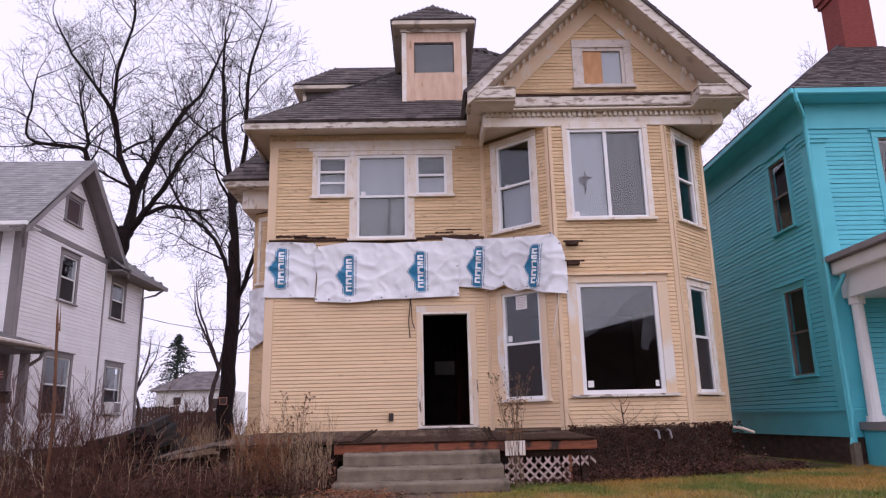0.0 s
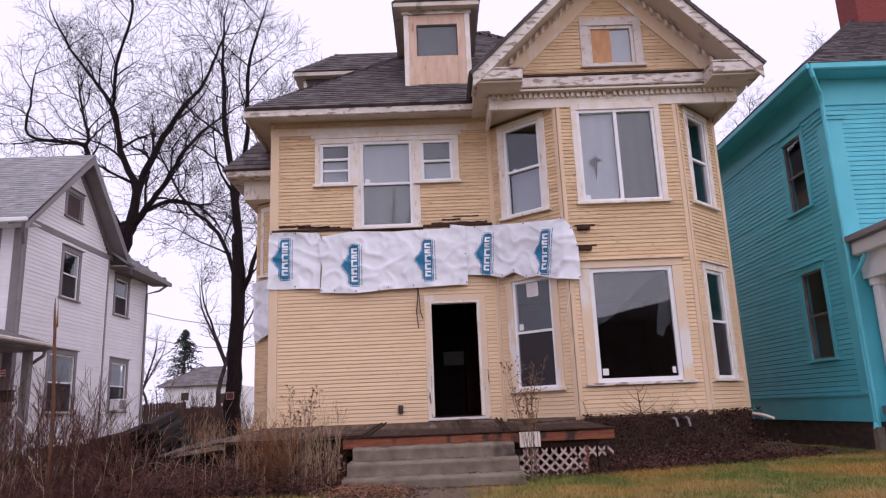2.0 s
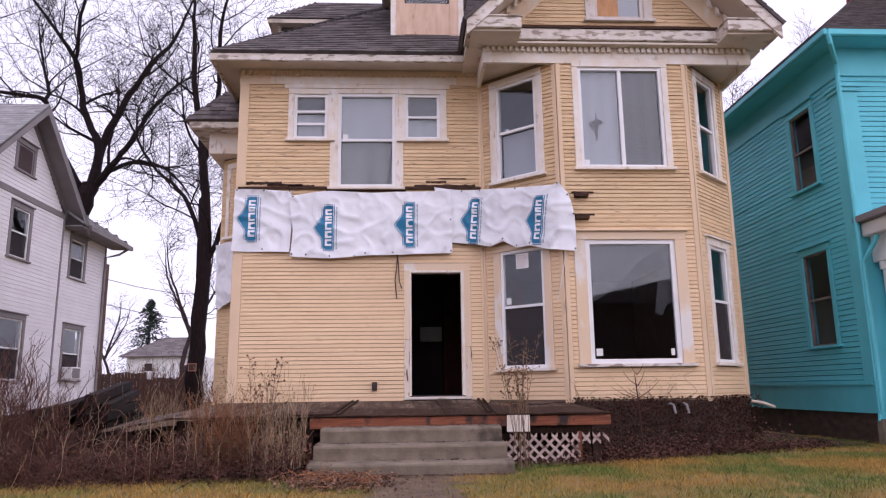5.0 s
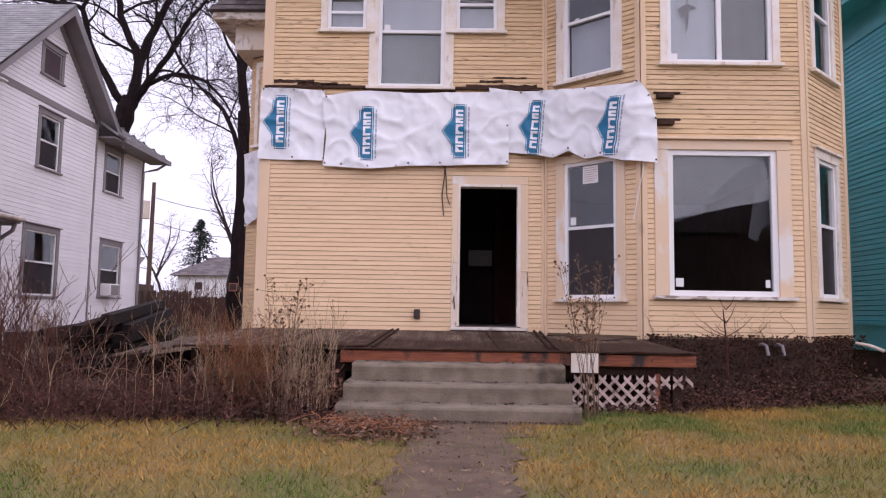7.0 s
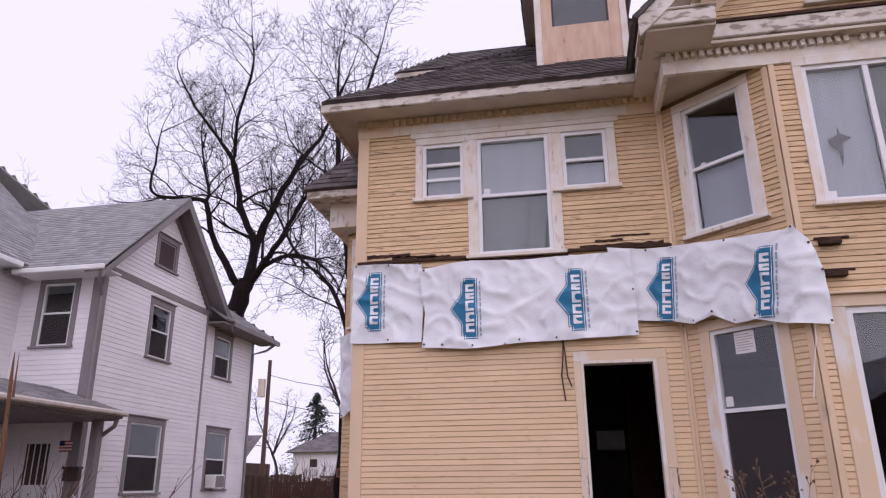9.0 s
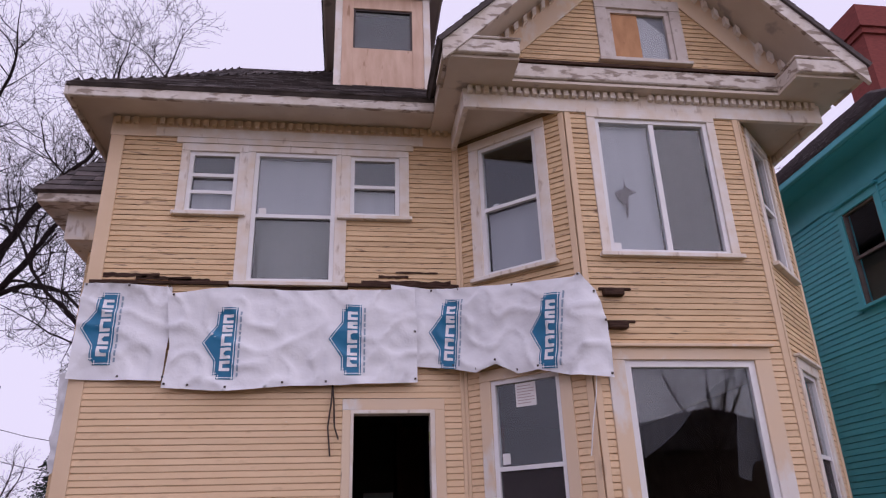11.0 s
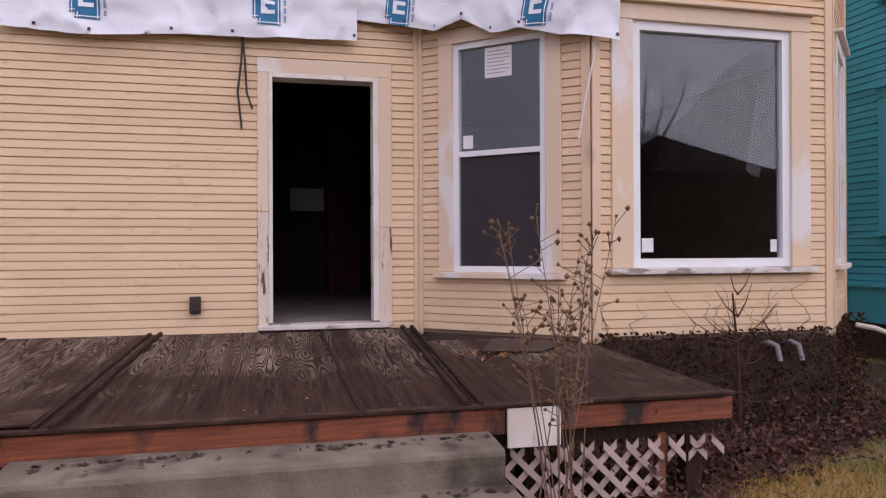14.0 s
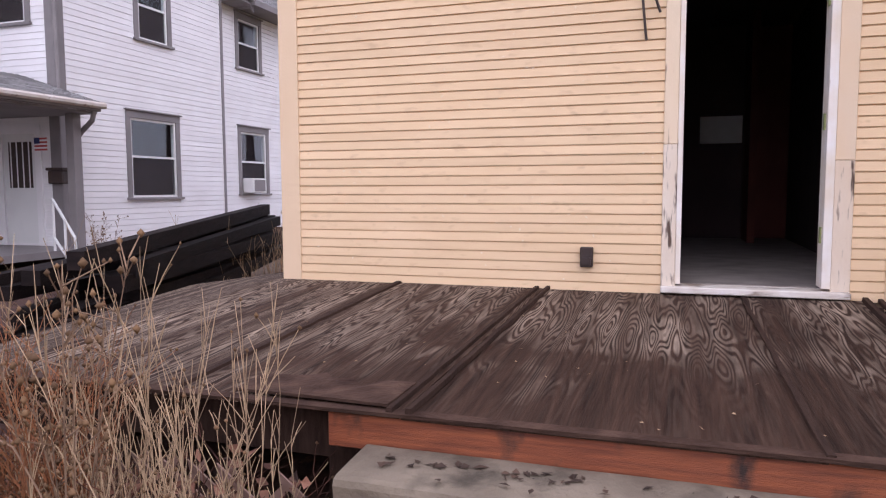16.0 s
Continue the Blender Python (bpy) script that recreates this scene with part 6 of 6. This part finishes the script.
tagged(finish("road", bm, material("asphalt", (0.05, 0.05, 0.052), (0.065, 0.063, 0.064), 4, 0.85, 0.4, 60)), "wet dark asphalt street", "road", kind="structure")

# ---- bare soil beds ----
def bed(name, label, outline, mat, z=0.008):
    bm = bmesh.new()
    n_ = len(outline)
    ring = []
    for i in range(n_):
        a, b = outline[i], outline[(i + 1) % n_]
        for k in range(8):
            x, y = a[0] + (b[0] - a[0]) * k / 8, a[1] + (b[1] - a[1]) * k / 8
            x, y = x + 0.22 * noise.noise((x * 2, y * 2, 3)), y + 0.22 * noise.noise((x * 2, y * 2, 9))
            ring.append(bm.verts.new((x, y, ground_height(x, y) + z + 0.012)))
    bm.faces.new(ring)
    bmesh.ops.triangulate(bm, faces=bm.faces[:])
    return tagged(finish(name, bm, mat), label, "soil", kind="structure")


BED = material("dark_leafy_soil", (0.050, 0.025, 0.020), (0.090, 0.043, 0.031), 5, 0.95, 0.8, 30, (1, 1, 1), (0.16, 0.08, 0.05), 7, 0.62)
bed("ground_bed", "dark soil bed with rotting leaves", [(-1.35, 9.75), (-1.35, 12.5), (-3.2, 13.5), (-9.5, 17.5), (-10.6, 17.5), (-10.6, 9.6), (-7, 9.0), (-4, 9.5)], BED)
bed("ground_bed", "dark soil bed below the bay", [(1.05, 10.45), (2.3, 10.7), (3.4, 11.45), (4.4, 11.75), (5.6, 12.3), (7.2, 13.0), (7.2, 16), (5.6, 16), (5.5, 12.6), (1.05, 12.6)], BED)
bed("ground_yard", "brown weedy side yard", [(-3.2, 14.5), (-3.2, 26), (-5, 34), (-10.5, 34), (-10.5, 17.7)], SOIL)

# ---- plants ----
STRAW = material("dry_straw_stem", (0.50, 0.355, 0.22), (0.25, 0.162, 0.10), 9, 0.9, 0.1, island=0.25)
RUST = material("rusty_dead_stem", (0.125, 0.045, 0.030), (0.045, 0.019, 0.015), 6, 0.9, 0.1, island=0.35)
SEED = material("brown_seed_head", (0.11, 0.06, 0.033), (0.22, 0.125, 0.062), 9, 0.95, 0.3, island=0.3)
LITTER = material("dead_leaf_litter", (0.115, 0.046, 0.030), (0.040, 0.019, 0.015), 5, 0.9, 0.2, island=0.5)
IVY = material("dark_winter_ivy", (0.030, 0.013, 0.009), (0.062, 0.028, 0.018), 5, 0.9, 0.2, island=0.5, spec=0.1)
GRASS = material("patchy_winter_grass", (0.375, 0.215, 0.050), (0.120, 0.160, 0.028), 0.55, 0.9, 0.0, 40, (1, 1, 1), (0.40, 0.245, 0.075), 1.6, 0.55, soft=0.12, lo=0.42, hi=0.58, island=0.4)


def blob(bm, c, r, rng):
    v = [bm.verts.new(c + Vector(o) * r * rng.uniform(0.7, 1.3)) for o in ((1, 0, 0), (0, 1, 0), (-1, 0, 0), (0, -1, 0), (0, 0, 1), (0, 0, -1))]
    for a, b, e in ((0, 1, 4), (1, 2, 4), (2, 3, 4), (3, 0, 4), (1, 0, 5), (2, 1, 5), (3, 2, 5), (0, 3, 5)):
        bm.faces.new((v[a], v[b], v[e])).smooth = True


def stem(bm, heads, p, h, lean, rng, r=0.005, twigs=4, head=0.35):
    d = Vector((rng.gauss(0, lean), rng.gauss(0, lean), 1)).normalized()
    bend = Vector((rng.gauss(0, 0.05 + lean * 0.3), rng.gauss(0, 0.05 + lean * 0.3), 0))
    pts = [p + d * h * k / 4 + bend * h * (k / 4) ** 2 + Vector((rng.gauss(0, 0.014), rng.gauss(0, 0.014), 0)) * h * (k > 0) for k in range(5)]
    tube(bm, pts, [r * (1 - 0.17 * k) for k in range(5)], 3)
    for k in range(twigs):
        s = rng.uniform(0.35, 1)
        i = min(int(s * 4), 3)
        q = pts[i].lerp(pts[i + 1], s * 4 - i)
        e = q + (d * 0.8 + Vector((rng.gauss(0, 0.28 + lean * 0.3), rng.gauss(0, 0.28 + lean * 0.3), 0.1))) * h * rng.uniform(0.08, 0.24)
        tube(bm, [q, q.lerp(e, 0.5) + Vector((0, 0, 0.01)), e], [r * 0.6, r * 0.5, r * 0.35], 3)
        if rng.random() < head:
            blob(heads, e, rng.uniform(0.005, 0.010), rng)
    if rng.random() < head:
        blob(heads, pts[-1], rng.uniform(0.006, 0.012), rng)


def thicket(name, label, spots, n_, hmin, hmax, lean, mat, seed, r=0.005, twigs=4, head=0.3, sx=0.5, sy=0.3):
    rng = random.Random(seed)
    a, b = bmesh.new(), bmesh.new()
    for k in range(n_):
        x, y, w = rng.choice(spots)
        p = Vector((x + rng.gauss(0, sx * w), y + rng.gauss(0, sy * w), -0.02))
        if p.y > 10.62 and p.x > -5 or (p.x > -1.4 and p.y > 9.2 and p.x < 1.05):
            continue
        stem(a, b, p, rng.uniform(hmin, hmax), lean, rng, r, twigs, head)
    t = tagged(new(name), label, "dry weeds", kind="stuff")
    part("stems", a, mat, t)
    if len(b.verts):
        part("seed_heads", b, SEED, t)
    else:
        b.free()
    return t


thicket("dry_weeds", "tall straw-coloured dry weed stems before the porch", [(-1.7, 10.2, 0.45), (-1.95, 10.15, 0.6), (-2.6, 10.3, 1.0), (-1.7, 10.0, 0.3)], 108, 0.5, 1.3, 0.075, STRAW, 3, 0.0034, 7, 0.2)
thicket("dry_weeds", "dry weed stems along the side yard", [(-3.6, 10.2, 1.1), (-4.6, 10.0, 1.1), (-5.6, 9.6, 1.1)], 55, 0.4, 1.15, 0.2, STRAW, 4, 0.004, 5, 0.3, 0.6, 0.4)
thicket("bramble", "reddish tangled brambles along the side yard", [(-2.6, 10.1, 1.0), (-3.8, 10.0, 1.2), (-5.0, 9.6, 1.2), (-6.3, 9.4, 1.3), (-7.4, 9.3, 1.2)], 1400, 0.2, 0.66, 0.9, RUST, 5, 0.0045, 6, 0.1, 0.6, 0.4)
thicket("bramble", "reddish brambles against the bay foundation", [(2.7, 11.3, 0.9), (3.4, 11.6, 1.0), (4.3, 11.7, 1.0), (5.2, 11.9, 0.8), (2.9, 11.1, 0.8)], 1200, 0.25, 0.85, 0.75, RUST, 6, 0.0034, 6, 0.1, 0.5, 0.25)
thicket("tall_weeds", "dry weeds by the neighbour's yard", [(-7.5, 12, 2.2), (-8.5, 14, 2.0), (-6.5, 13.5, 1.5)], 60, 0.4, 0.9, 0.22, STRAW, 8, 0.005, 5, 0.3)
thicket("back_weeds", "pale dry weeds behind the side yard", [(-5.0, 18, 1.2), (-6.5, 22, 2.0), (-9, 30, 2.5)], 170, 0.5, 1.3, 0.12, STRAW, 9, 0.006, 4, 0.2, 1.2, 1.2)


CANE = material("brown_dry_cane", (0.26, 0.165, 0.105), (0.13, 0.075, 0.048), 9, 0.9, 0.1, island=0.25)
OCHRE = material("rusty_orange_stem", (0.34, 0.135, 0.055), (0.15, 0.062, 0.032), 6, 0.9, 0.1, island=0.3)
thicket("rusty_weeds", "rust-orange dead weed clump", [(-2.25, 10.1, 0.25), (-2.45, 10.2, 0.35)], 130, 0.3, 1.0, 0.26, OCHRE, 14, 0.003, 16, 0.9)
thicket("tall_brush", "tall dark leafless brush by the broken post", [(-5.6, 9.9, 0.9), (-4.9, 10.0, 0.7), (-6.4, 9.8, 0.9)], 150, 0.8, 1.75, 0.22, RUST, 15, 0.005, 12, 0.3, 0.45, 0.3)
thicket("bramble", "dark tangled brambles in front of the porch lattice", [(-1.8, 10.35, 0.5), (-2.4, 10.3, 0.6), (-3.1, 10.3, 0.6)], 260, 0.2, 0.5, 0.8, RUST, 16, 0.003, 6, 0.1, 0.6, 0.3)


thicket("tall_brush", "tangled reddish brush leaning over the side yard", [(-4.3, 10.1, 0.5), (-4.7, 10.3, 0.6), (-5.1, 10.2, 0.5)], 150, 0.5, 1.35, 0.38, RUST, 17, 0.0045, 9, 0.3, 0.45, 0.3)
thicket("back_brush", "tall brown brush before the board fence", [(-10.4, 31.5, 1.0), (-9.2, 31, 1.0), (-11.6, 32, 1.0)], 330, 0.9, 2.3, 0.14, RUST, 18, 0.011, 6, 0.1, 0.8, 0.6)
thicket("yard_weeds", "dry weeds beyond the sagging deck", [(-4.6, 16.2, 0.8), (-5.4, 17.4, 0.9), (-5.2, 19.5, 1.0)], 240, 0.3, 0.95, 0.2, STRAW, 19, 0.005, 5, 0.2, 0.6, 0.6)


canes = tagged(new("arching_canes"), "pale arching bramble canes", "brambles", kind="stuff")
rng = random.Random(77)
bm = bmesh.new()
for k in range(46):
    p = Vector((rng.uniform(-6.8, -1.7), rng.uniform(9.6, 10.5), 0))
    a = rng.uniform(0, 2 * math.pi)
    d, L, h = Vector((math.cos(a), 0.35 * math.sin(a), 0)), rng.uniform(0.5, 1.3), rng.uniform(0.35, 0.8)
    tube(bm, [p + d * L * q / 8 + Vector((0, 0, h * math.sin(math.pi * (q / 8) ** 0.8))) for q in range(9)], [0.0052 - 0.00045 * q for q in range(9)], 4)
part("canes", bm, CANE, canes)


def shrub(name, label, x, y, stems, h, seed, heads=True):
    rng = random.Random(seed)
    t = thing(name, label, "plant")
    a, b = bmesh.new(), bmesh.new()
    for k in range(stems):
        ang = rng.uniform(0, 2 * math.pi)
        d = Vector((math.cos(ang) * rng.uniform(0.03, 0.22), math.sin(ang) * rng.uniform(0.03, 0.16), 1)).normalized()
        p = Vector((x + rng.gauss(0, 0.06), y + rng.gauss(0, 0.05), -0.02))
        hh = h * rng.uniform(0.7, 1.05)
        pts = [p + d * hh * k2 / 5 + Vector((d.x, d.y, 0)) * 0.25 * hh * (k2 / 5) ** 2 for k2 in range(6)]
        tube(a, pts, [0.0046 - 0.0006 * k2 for k2 in range(6)], 5)
        for k2 in range(13):
            s = rng.uniform(0.55, 1)
            i = min(int(s * 5), 4)
            q = pts[i].lerp(pts[i + 1], s * 5 - i)
            e = q + Vector((rng.gauss(0, 0.05), rng.gauss(0, 0.04), rng.uniform(0.01, 0.09)))
            tube(a, [q, e], [0.003, 0.002], 3)
            if heads:
                blob(b, e, rng.uniform(0.008, 0.016), rng)
    tagged(part("stems", a, CANE, t), kind="stuff")
    tagged(part("seed_heads", b, SEED, t), kind="stuff")
    return t


shrub("dried_flower_clump", "dried flower clump with dark seed heads by the steps", 1.22, 10.25, 15, 1.66, 3)
shrub("dried_flower_clump", "dried flower clump with dark seed heads in the weeds", -1.85, 9.9, 7, 1.35, 4)
sap = thing("sapling", "thin bare sapling against the bay", "plant")
bm = bmesh.new()
rng = random.Random(12)
tube(bm, [(3.1, 11.6, -0.02), (3.08, 11.6, 0.7), (3.05, 11.62, 1.15)], [0.014, 0.011, 0.006], 6)
for k in range(16):
    q = Vector((3.08, 11.6, rng.uniform(0.6, 1.15)))
    d = Vector((rng.gauss(0, 0.6), rng.gauss(0, 0.2), rng.uniform(0.1, 0.6)))
    twig = bmesh.new()
    tube(twig, [q, q + d * 0.2, q + d * 0.35 + Vector((0, 0, 0.05))], [0.006, 0.004, 0.002], 4)
    part("twig", twig, RUST, sap)
part("stem", bm, RUST, sap)
stake = thing("broken_stake", "splintered orange-brown broken post", "post")
STAKE = material("raw_orange_wood", (0.20, 0.09, 0.045), (0.12, 0.055, 0.032), 8, 0.85, 0.4, 40, (1, 1, 0.3), (0.10, 0.06, 0.05), 5, 0.6)
bm = bmesh.new()
tube(bm, [(-5.05, 9.8, -0.1), (-5.05, 9.8, 1.0), (-5.10, 9.8, 1.9), (-5.14, 9.8, 2.45), (-5.15, 9.8, 2.66)], [0.026, 0.024, 0.021, 0.014, 0.004], 7)
rng = random.Random(61)
for k in range(9):
    z, a = rng.uniform(0.5, 2.3), rng.uniform(0, 6.28)
    q = Vector((-5.06 - 0.03 * (z > 1.4), 9.8, z)) + Vector((math.cos(a), math.sin(a), 0)) * 0.016
    tube(bm, [q, q + Vector((math.cos(a) * 0.01, 0, 0.12)), q + Vector((math.cos(a) * 0.035, 0, rng.uniform(0.2, 0.4)))], [0.014, 0.010, 0.002], 4)
part("post", bm, STAKE, stake)


def scatter_leaves(name, label, n_, seed, place, mat, size=(0.02, 0.05), tilt=0.5, category="leaves"):
    rng = random.Random(seed)
    verts, faces = [], []
    for k in range(n_):
        c, nrm = place(rng)
        nrm = (nrm + Vector((rng.gauss(0, tilt), rng.gauss(0, tilt), rng.gauss(0, tilt)))).normalized()
        s = nrm.cross(Vector((rng.gauss(0, 1), rng.gauss(0, 1), rng.gauss(0, 1)))).normalized()
        t = nrm.cross(s)
        a, b = rng.uniform(*size), rng.uniform(*size) * 0.7
        i = len(verts)
        verts += [c - s * a, c - t * b + nrm * 0.3 * b, c + s * a, c + t * b + nrm * 0.3 * b]
        faces += [(i, i + 1, i + 2), (i, i + 2, i + 3)]
    me = bpy.data.meshes.new(name)
    me.from_pydata(verts, [], faces)
    me.materials.append(mat)
    return tagged(new(name, me), label, category, kind="stuff")


def litter_spot(rng):
    x = rng.uniform(-9, -1.2) if rng.random() < 0.75 else rng.uniform(1.0, 6.5)
    y = rng.gauss(10.15, 0.28) if x < 0 else rng.gauss(11.0 + max(0, x - 2) * 0.42, 0.2)
    return Vector((x, y, rng.uniform(0.0, 0.10))), Vector((0, 0, 1))


scatter_leaves("leaf_litter", "reddish brown dead leaf litter", 22000, 2, litter_spot, LITTER, (0.012, 0.036))
PATH_LITTER = material("tan_brown_dead_leaf", (0.27, 0.155, 0.10), (0.09, 0.045, 0.03), 9, 0.9, 0.1, island=0.5)
scatter_leaves("leaf_litter", "tan and brown leaf litter beside the path", 1900, 3, lambda r: (Vector((r.gauss(-0.95, 0.26), r.gauss(9.2, 0.26), abs(r.gauss(0.0, 0.05)))), Vector((0, 0, 1))), PATH_LITTER, (0.010, 0.030), 0.8)
scatter_leaves("leaf_litter", "wet dark litter along the foot of the steps", 420, 31, lambda r: (Vector((r.uniform(-1.2, 1.0), 9.79 - abs(r.gauss(0, 0.035)), 0.022 + r.uniform(0, 0.012))), Vector((0, 0, 1))), LITTER, (0.006, 0.02), 0.4)
twigs_ = tagged(new("cut_twigs"), "heap of cut dry twigs beside the path", "twigs", kind="stuff")
rng = random.Random(90)
bm = bmesh.new()
for k in range(130):
    p = Vector((rng.gauss(-0.98, 0.24), rng.gauss(9.22, 0.22), rng.uniform(0.02, 0.12)))
    d = Vector((rng.gauss(0, 1), rng.gauss(0, 0.7), rng.gauss(0.05, 0.22))).normalized()
    L = rng.uniform(0.08, 0.34)
    tube(bm, [p - d * L / 2, p + Vector((0, 0, rng.uniform(0, 0.03))), p + d * L / 2], [0.0042, 0.0036, 0.002], 3)
part("twigs", bm, OCHRE, twigs_)
scatter_leaves("bramble_leaves", "dark reddish dead leaves caught in the brambles", 9000, 51, lambda r: (lambda x: (Vector((x, r.gauss(10.1 + 0.06 * (x + 1.7), 0.24), abs(r.gauss(0.05, 0.16)))), Vector((0, -0.5, 1))))(r.uniform(-8.5, -1.55)), LITTER, (0.010, 0.030), 0.9)
scatter_leaves("bramble_leaves", "dark reddish dead leaves in the brush under the bay", 3500, 52, lambda r: (lambda x: (Vector((x, r.gauss(11.2 + 0.33 * (x - 2.4), 0.2), abs(r.gauss(0.04, 0.15)))), Vector((0, -0.5, 1))))(r.uniform(1.7, 5.6)), LITTER, (0.010, 0.030), 0.9)
scatter_leaves("path_crumbs", "brown leaf crumbs on the muddy path", 700, 53, lambda r: (Vector((r.gauss(-0.15, 0.3), r.uniform(4.5, 9.7), 0.03)), Vector((0, 0, 1))), PATH_LITTER, (0.006, 0.022), 0.3)
scatter_leaves("ivy", "dark reddish ivy over the bay foundation", 5200, 4,
               lambda r: ((lambda x, z: Vector((x, (B if 2.3 < x < 4.4 else B + min(1, abs(x - (2.3 if x < 3 else 4.4)))) - 0.06 - abs(r.gauss(0, 0.12)) * (1.1 - z), z)))(r.uniform(2.2, 5.6), min(0.82, r.uniform(0, 0.8) + abs(r.gauss(0, 0.04)))), Vector((0, -1, 0.3))), IVY, (0.010, 0.025), 0.7, "ivy")
CRUMB = material("wet_black_crumb", (0.030, 0.018, 0.013), (0.085, 0.048, 0.032), 9, 0.8, 0.1, island=0.5)
for k, (y, z, n_) in enumerate(((10.64, 0.527, 95), (10.37, 0.349, 110), (10.06, 0.171, 80))):
    scatter_leaves("dirt_crumbs", "wet black leaf crumbs on the concrete steps", n_, 60 + k,
                   lambda r: (Vector((min(0.93, max(-1.2, r.gauss(r.choice((-1.0, -0.55, -0.42, 0.1, 0.3, 0.75)), 0.13))), y - abs(r.gauss(0, 0.055)), z)), Vector((0, 0, 1))), CRUMB, (0.003, 0.034), 0.15)
scatter_leaves("fallen_leaves", "orange fallen leaves on the deck", 40, 7, lambda r: (lambda y: (Vector((r.gauss(1.35, 0.18), y, deck_z(y) + 0.016)), Vector((0, 0, 1))))(r.gauss(11.9, 0.08)), material("orange_leaf", (0.30, 0.15, 0.055), (0.20, 0.09, 0.035), 9, 0.9, 0), (0.015, 0.035), 0.3)


def grass_blades(n_, x0, x1, y0, y1, seed):
    rng = np.random.default_rng(seed)
    x, y = rng.uniform(x0, x1, n_), rng.uniform(y0, y1, n_)
    keep = ~((x > -0.62) & (x < 0.32) & (y < 9.85)) | (rng.random(n_) < 0.05 + 0.75 * np.clip(np.abs(x + 0.15) / 0.47, 0, 1) ** 4)
    keep &= ~((x > -1.5) & (x < 1.1) & (y > 9.75))
    x, y = x[keep], y[keep]
    n_ = len(x)
    z = np.array([ground_height(a, b) for a, b in zip(x, y)])
    ang, h, w = rng.uniform(0, 2 * np.pi, n_), rng.uniform(0.02, 0.065, n_), rng.uniform(0.003, 0.006, n_)
    lx, ly = rng.normal(0, 0.035, n_), rng.normal(0, 0.035, n_)
    v = np.empty((n_, 3, 3))
    v[:, 0] = np.stack([x - w * np.cos(ang), y - w * np.sin(ang), z - 0.005], 1)
    v[:, 1] = np.stack([x + w * np.cos(ang), y + w * np.sin(ang), z - 0.005], 1)
    v[:, 2] = np.stack([x + lx, y + ly, z + h], 1)
    me = bpy.data.meshes.new("grass")
    me.from_pydata(v.reshape(-1, 3).tolist(), [], np.arange(n_ * 3).reshape(-1, 3).tolist())
    me.materials.append(GRASS)
    return tagged(new("grass", me), "short brown and green winter grass", "grass", kind="stuff")


grass_blades(150000, -8.5, 10, 5.2, 11.2, 1)
grass_blades(60000, 1.0, 14, 9.5, 15, 2)
grass_blades(70000, -14, 14, 0.5, 5.2, 5)
grass_blades(30000, -15, -8.5, 5.2, 12, 6)
grass_blades(25000, 10, 16, 5.2, 9.5, 7)

scatter_leaves("paint_flakes", "loose pale paint flakes on the clapboards", 70, 21, lambda r: (Vector((r.uniform(-2.85, -0.3), F - 0.0180, r.uniform(0.85, 3.1))), Vector((0, -1, 0))), material("pale_flake", (0.80, 0.66, 0.50), (0.74, 0.6, 0.45), 9, 0.8, 0), (0.005, 0.014), 0.08, "paint")
scatter_leaves("splinters", "pale splinters and grit on the deck", 60, 22, lambda r: (lambda y: (Vector((r.uniform(-2.4, 2.0), y, deck_z(y) + 0.008)), Vector((0, 0, 1))))(r.uniform(10.75, 12.4)), STRAW, (0.003, 0.011), 0.2, "debris")

shrub("small_bush", "small dead bush beside the white house", -7.9, 16.3, 12, 1.15, 33)
scatter_leaves("dead_leaves", "rust-red dead leaves caught behind the fallen lattice", 1500, 44, lambda r: (Vector((r.uniform(-3.0, -1.36), r.uniform(10.42, 10.62), abs(r.gauss(0.0, 0.16)))), Vector((0, -1, 0.6))), material("curled_brown_leaf", (0.30, 0.145, 0.095), (0.11, 0.048, 0.032), 9, 0.85, 0.1, island=0.5), (0.016, 0.042), 0.8)
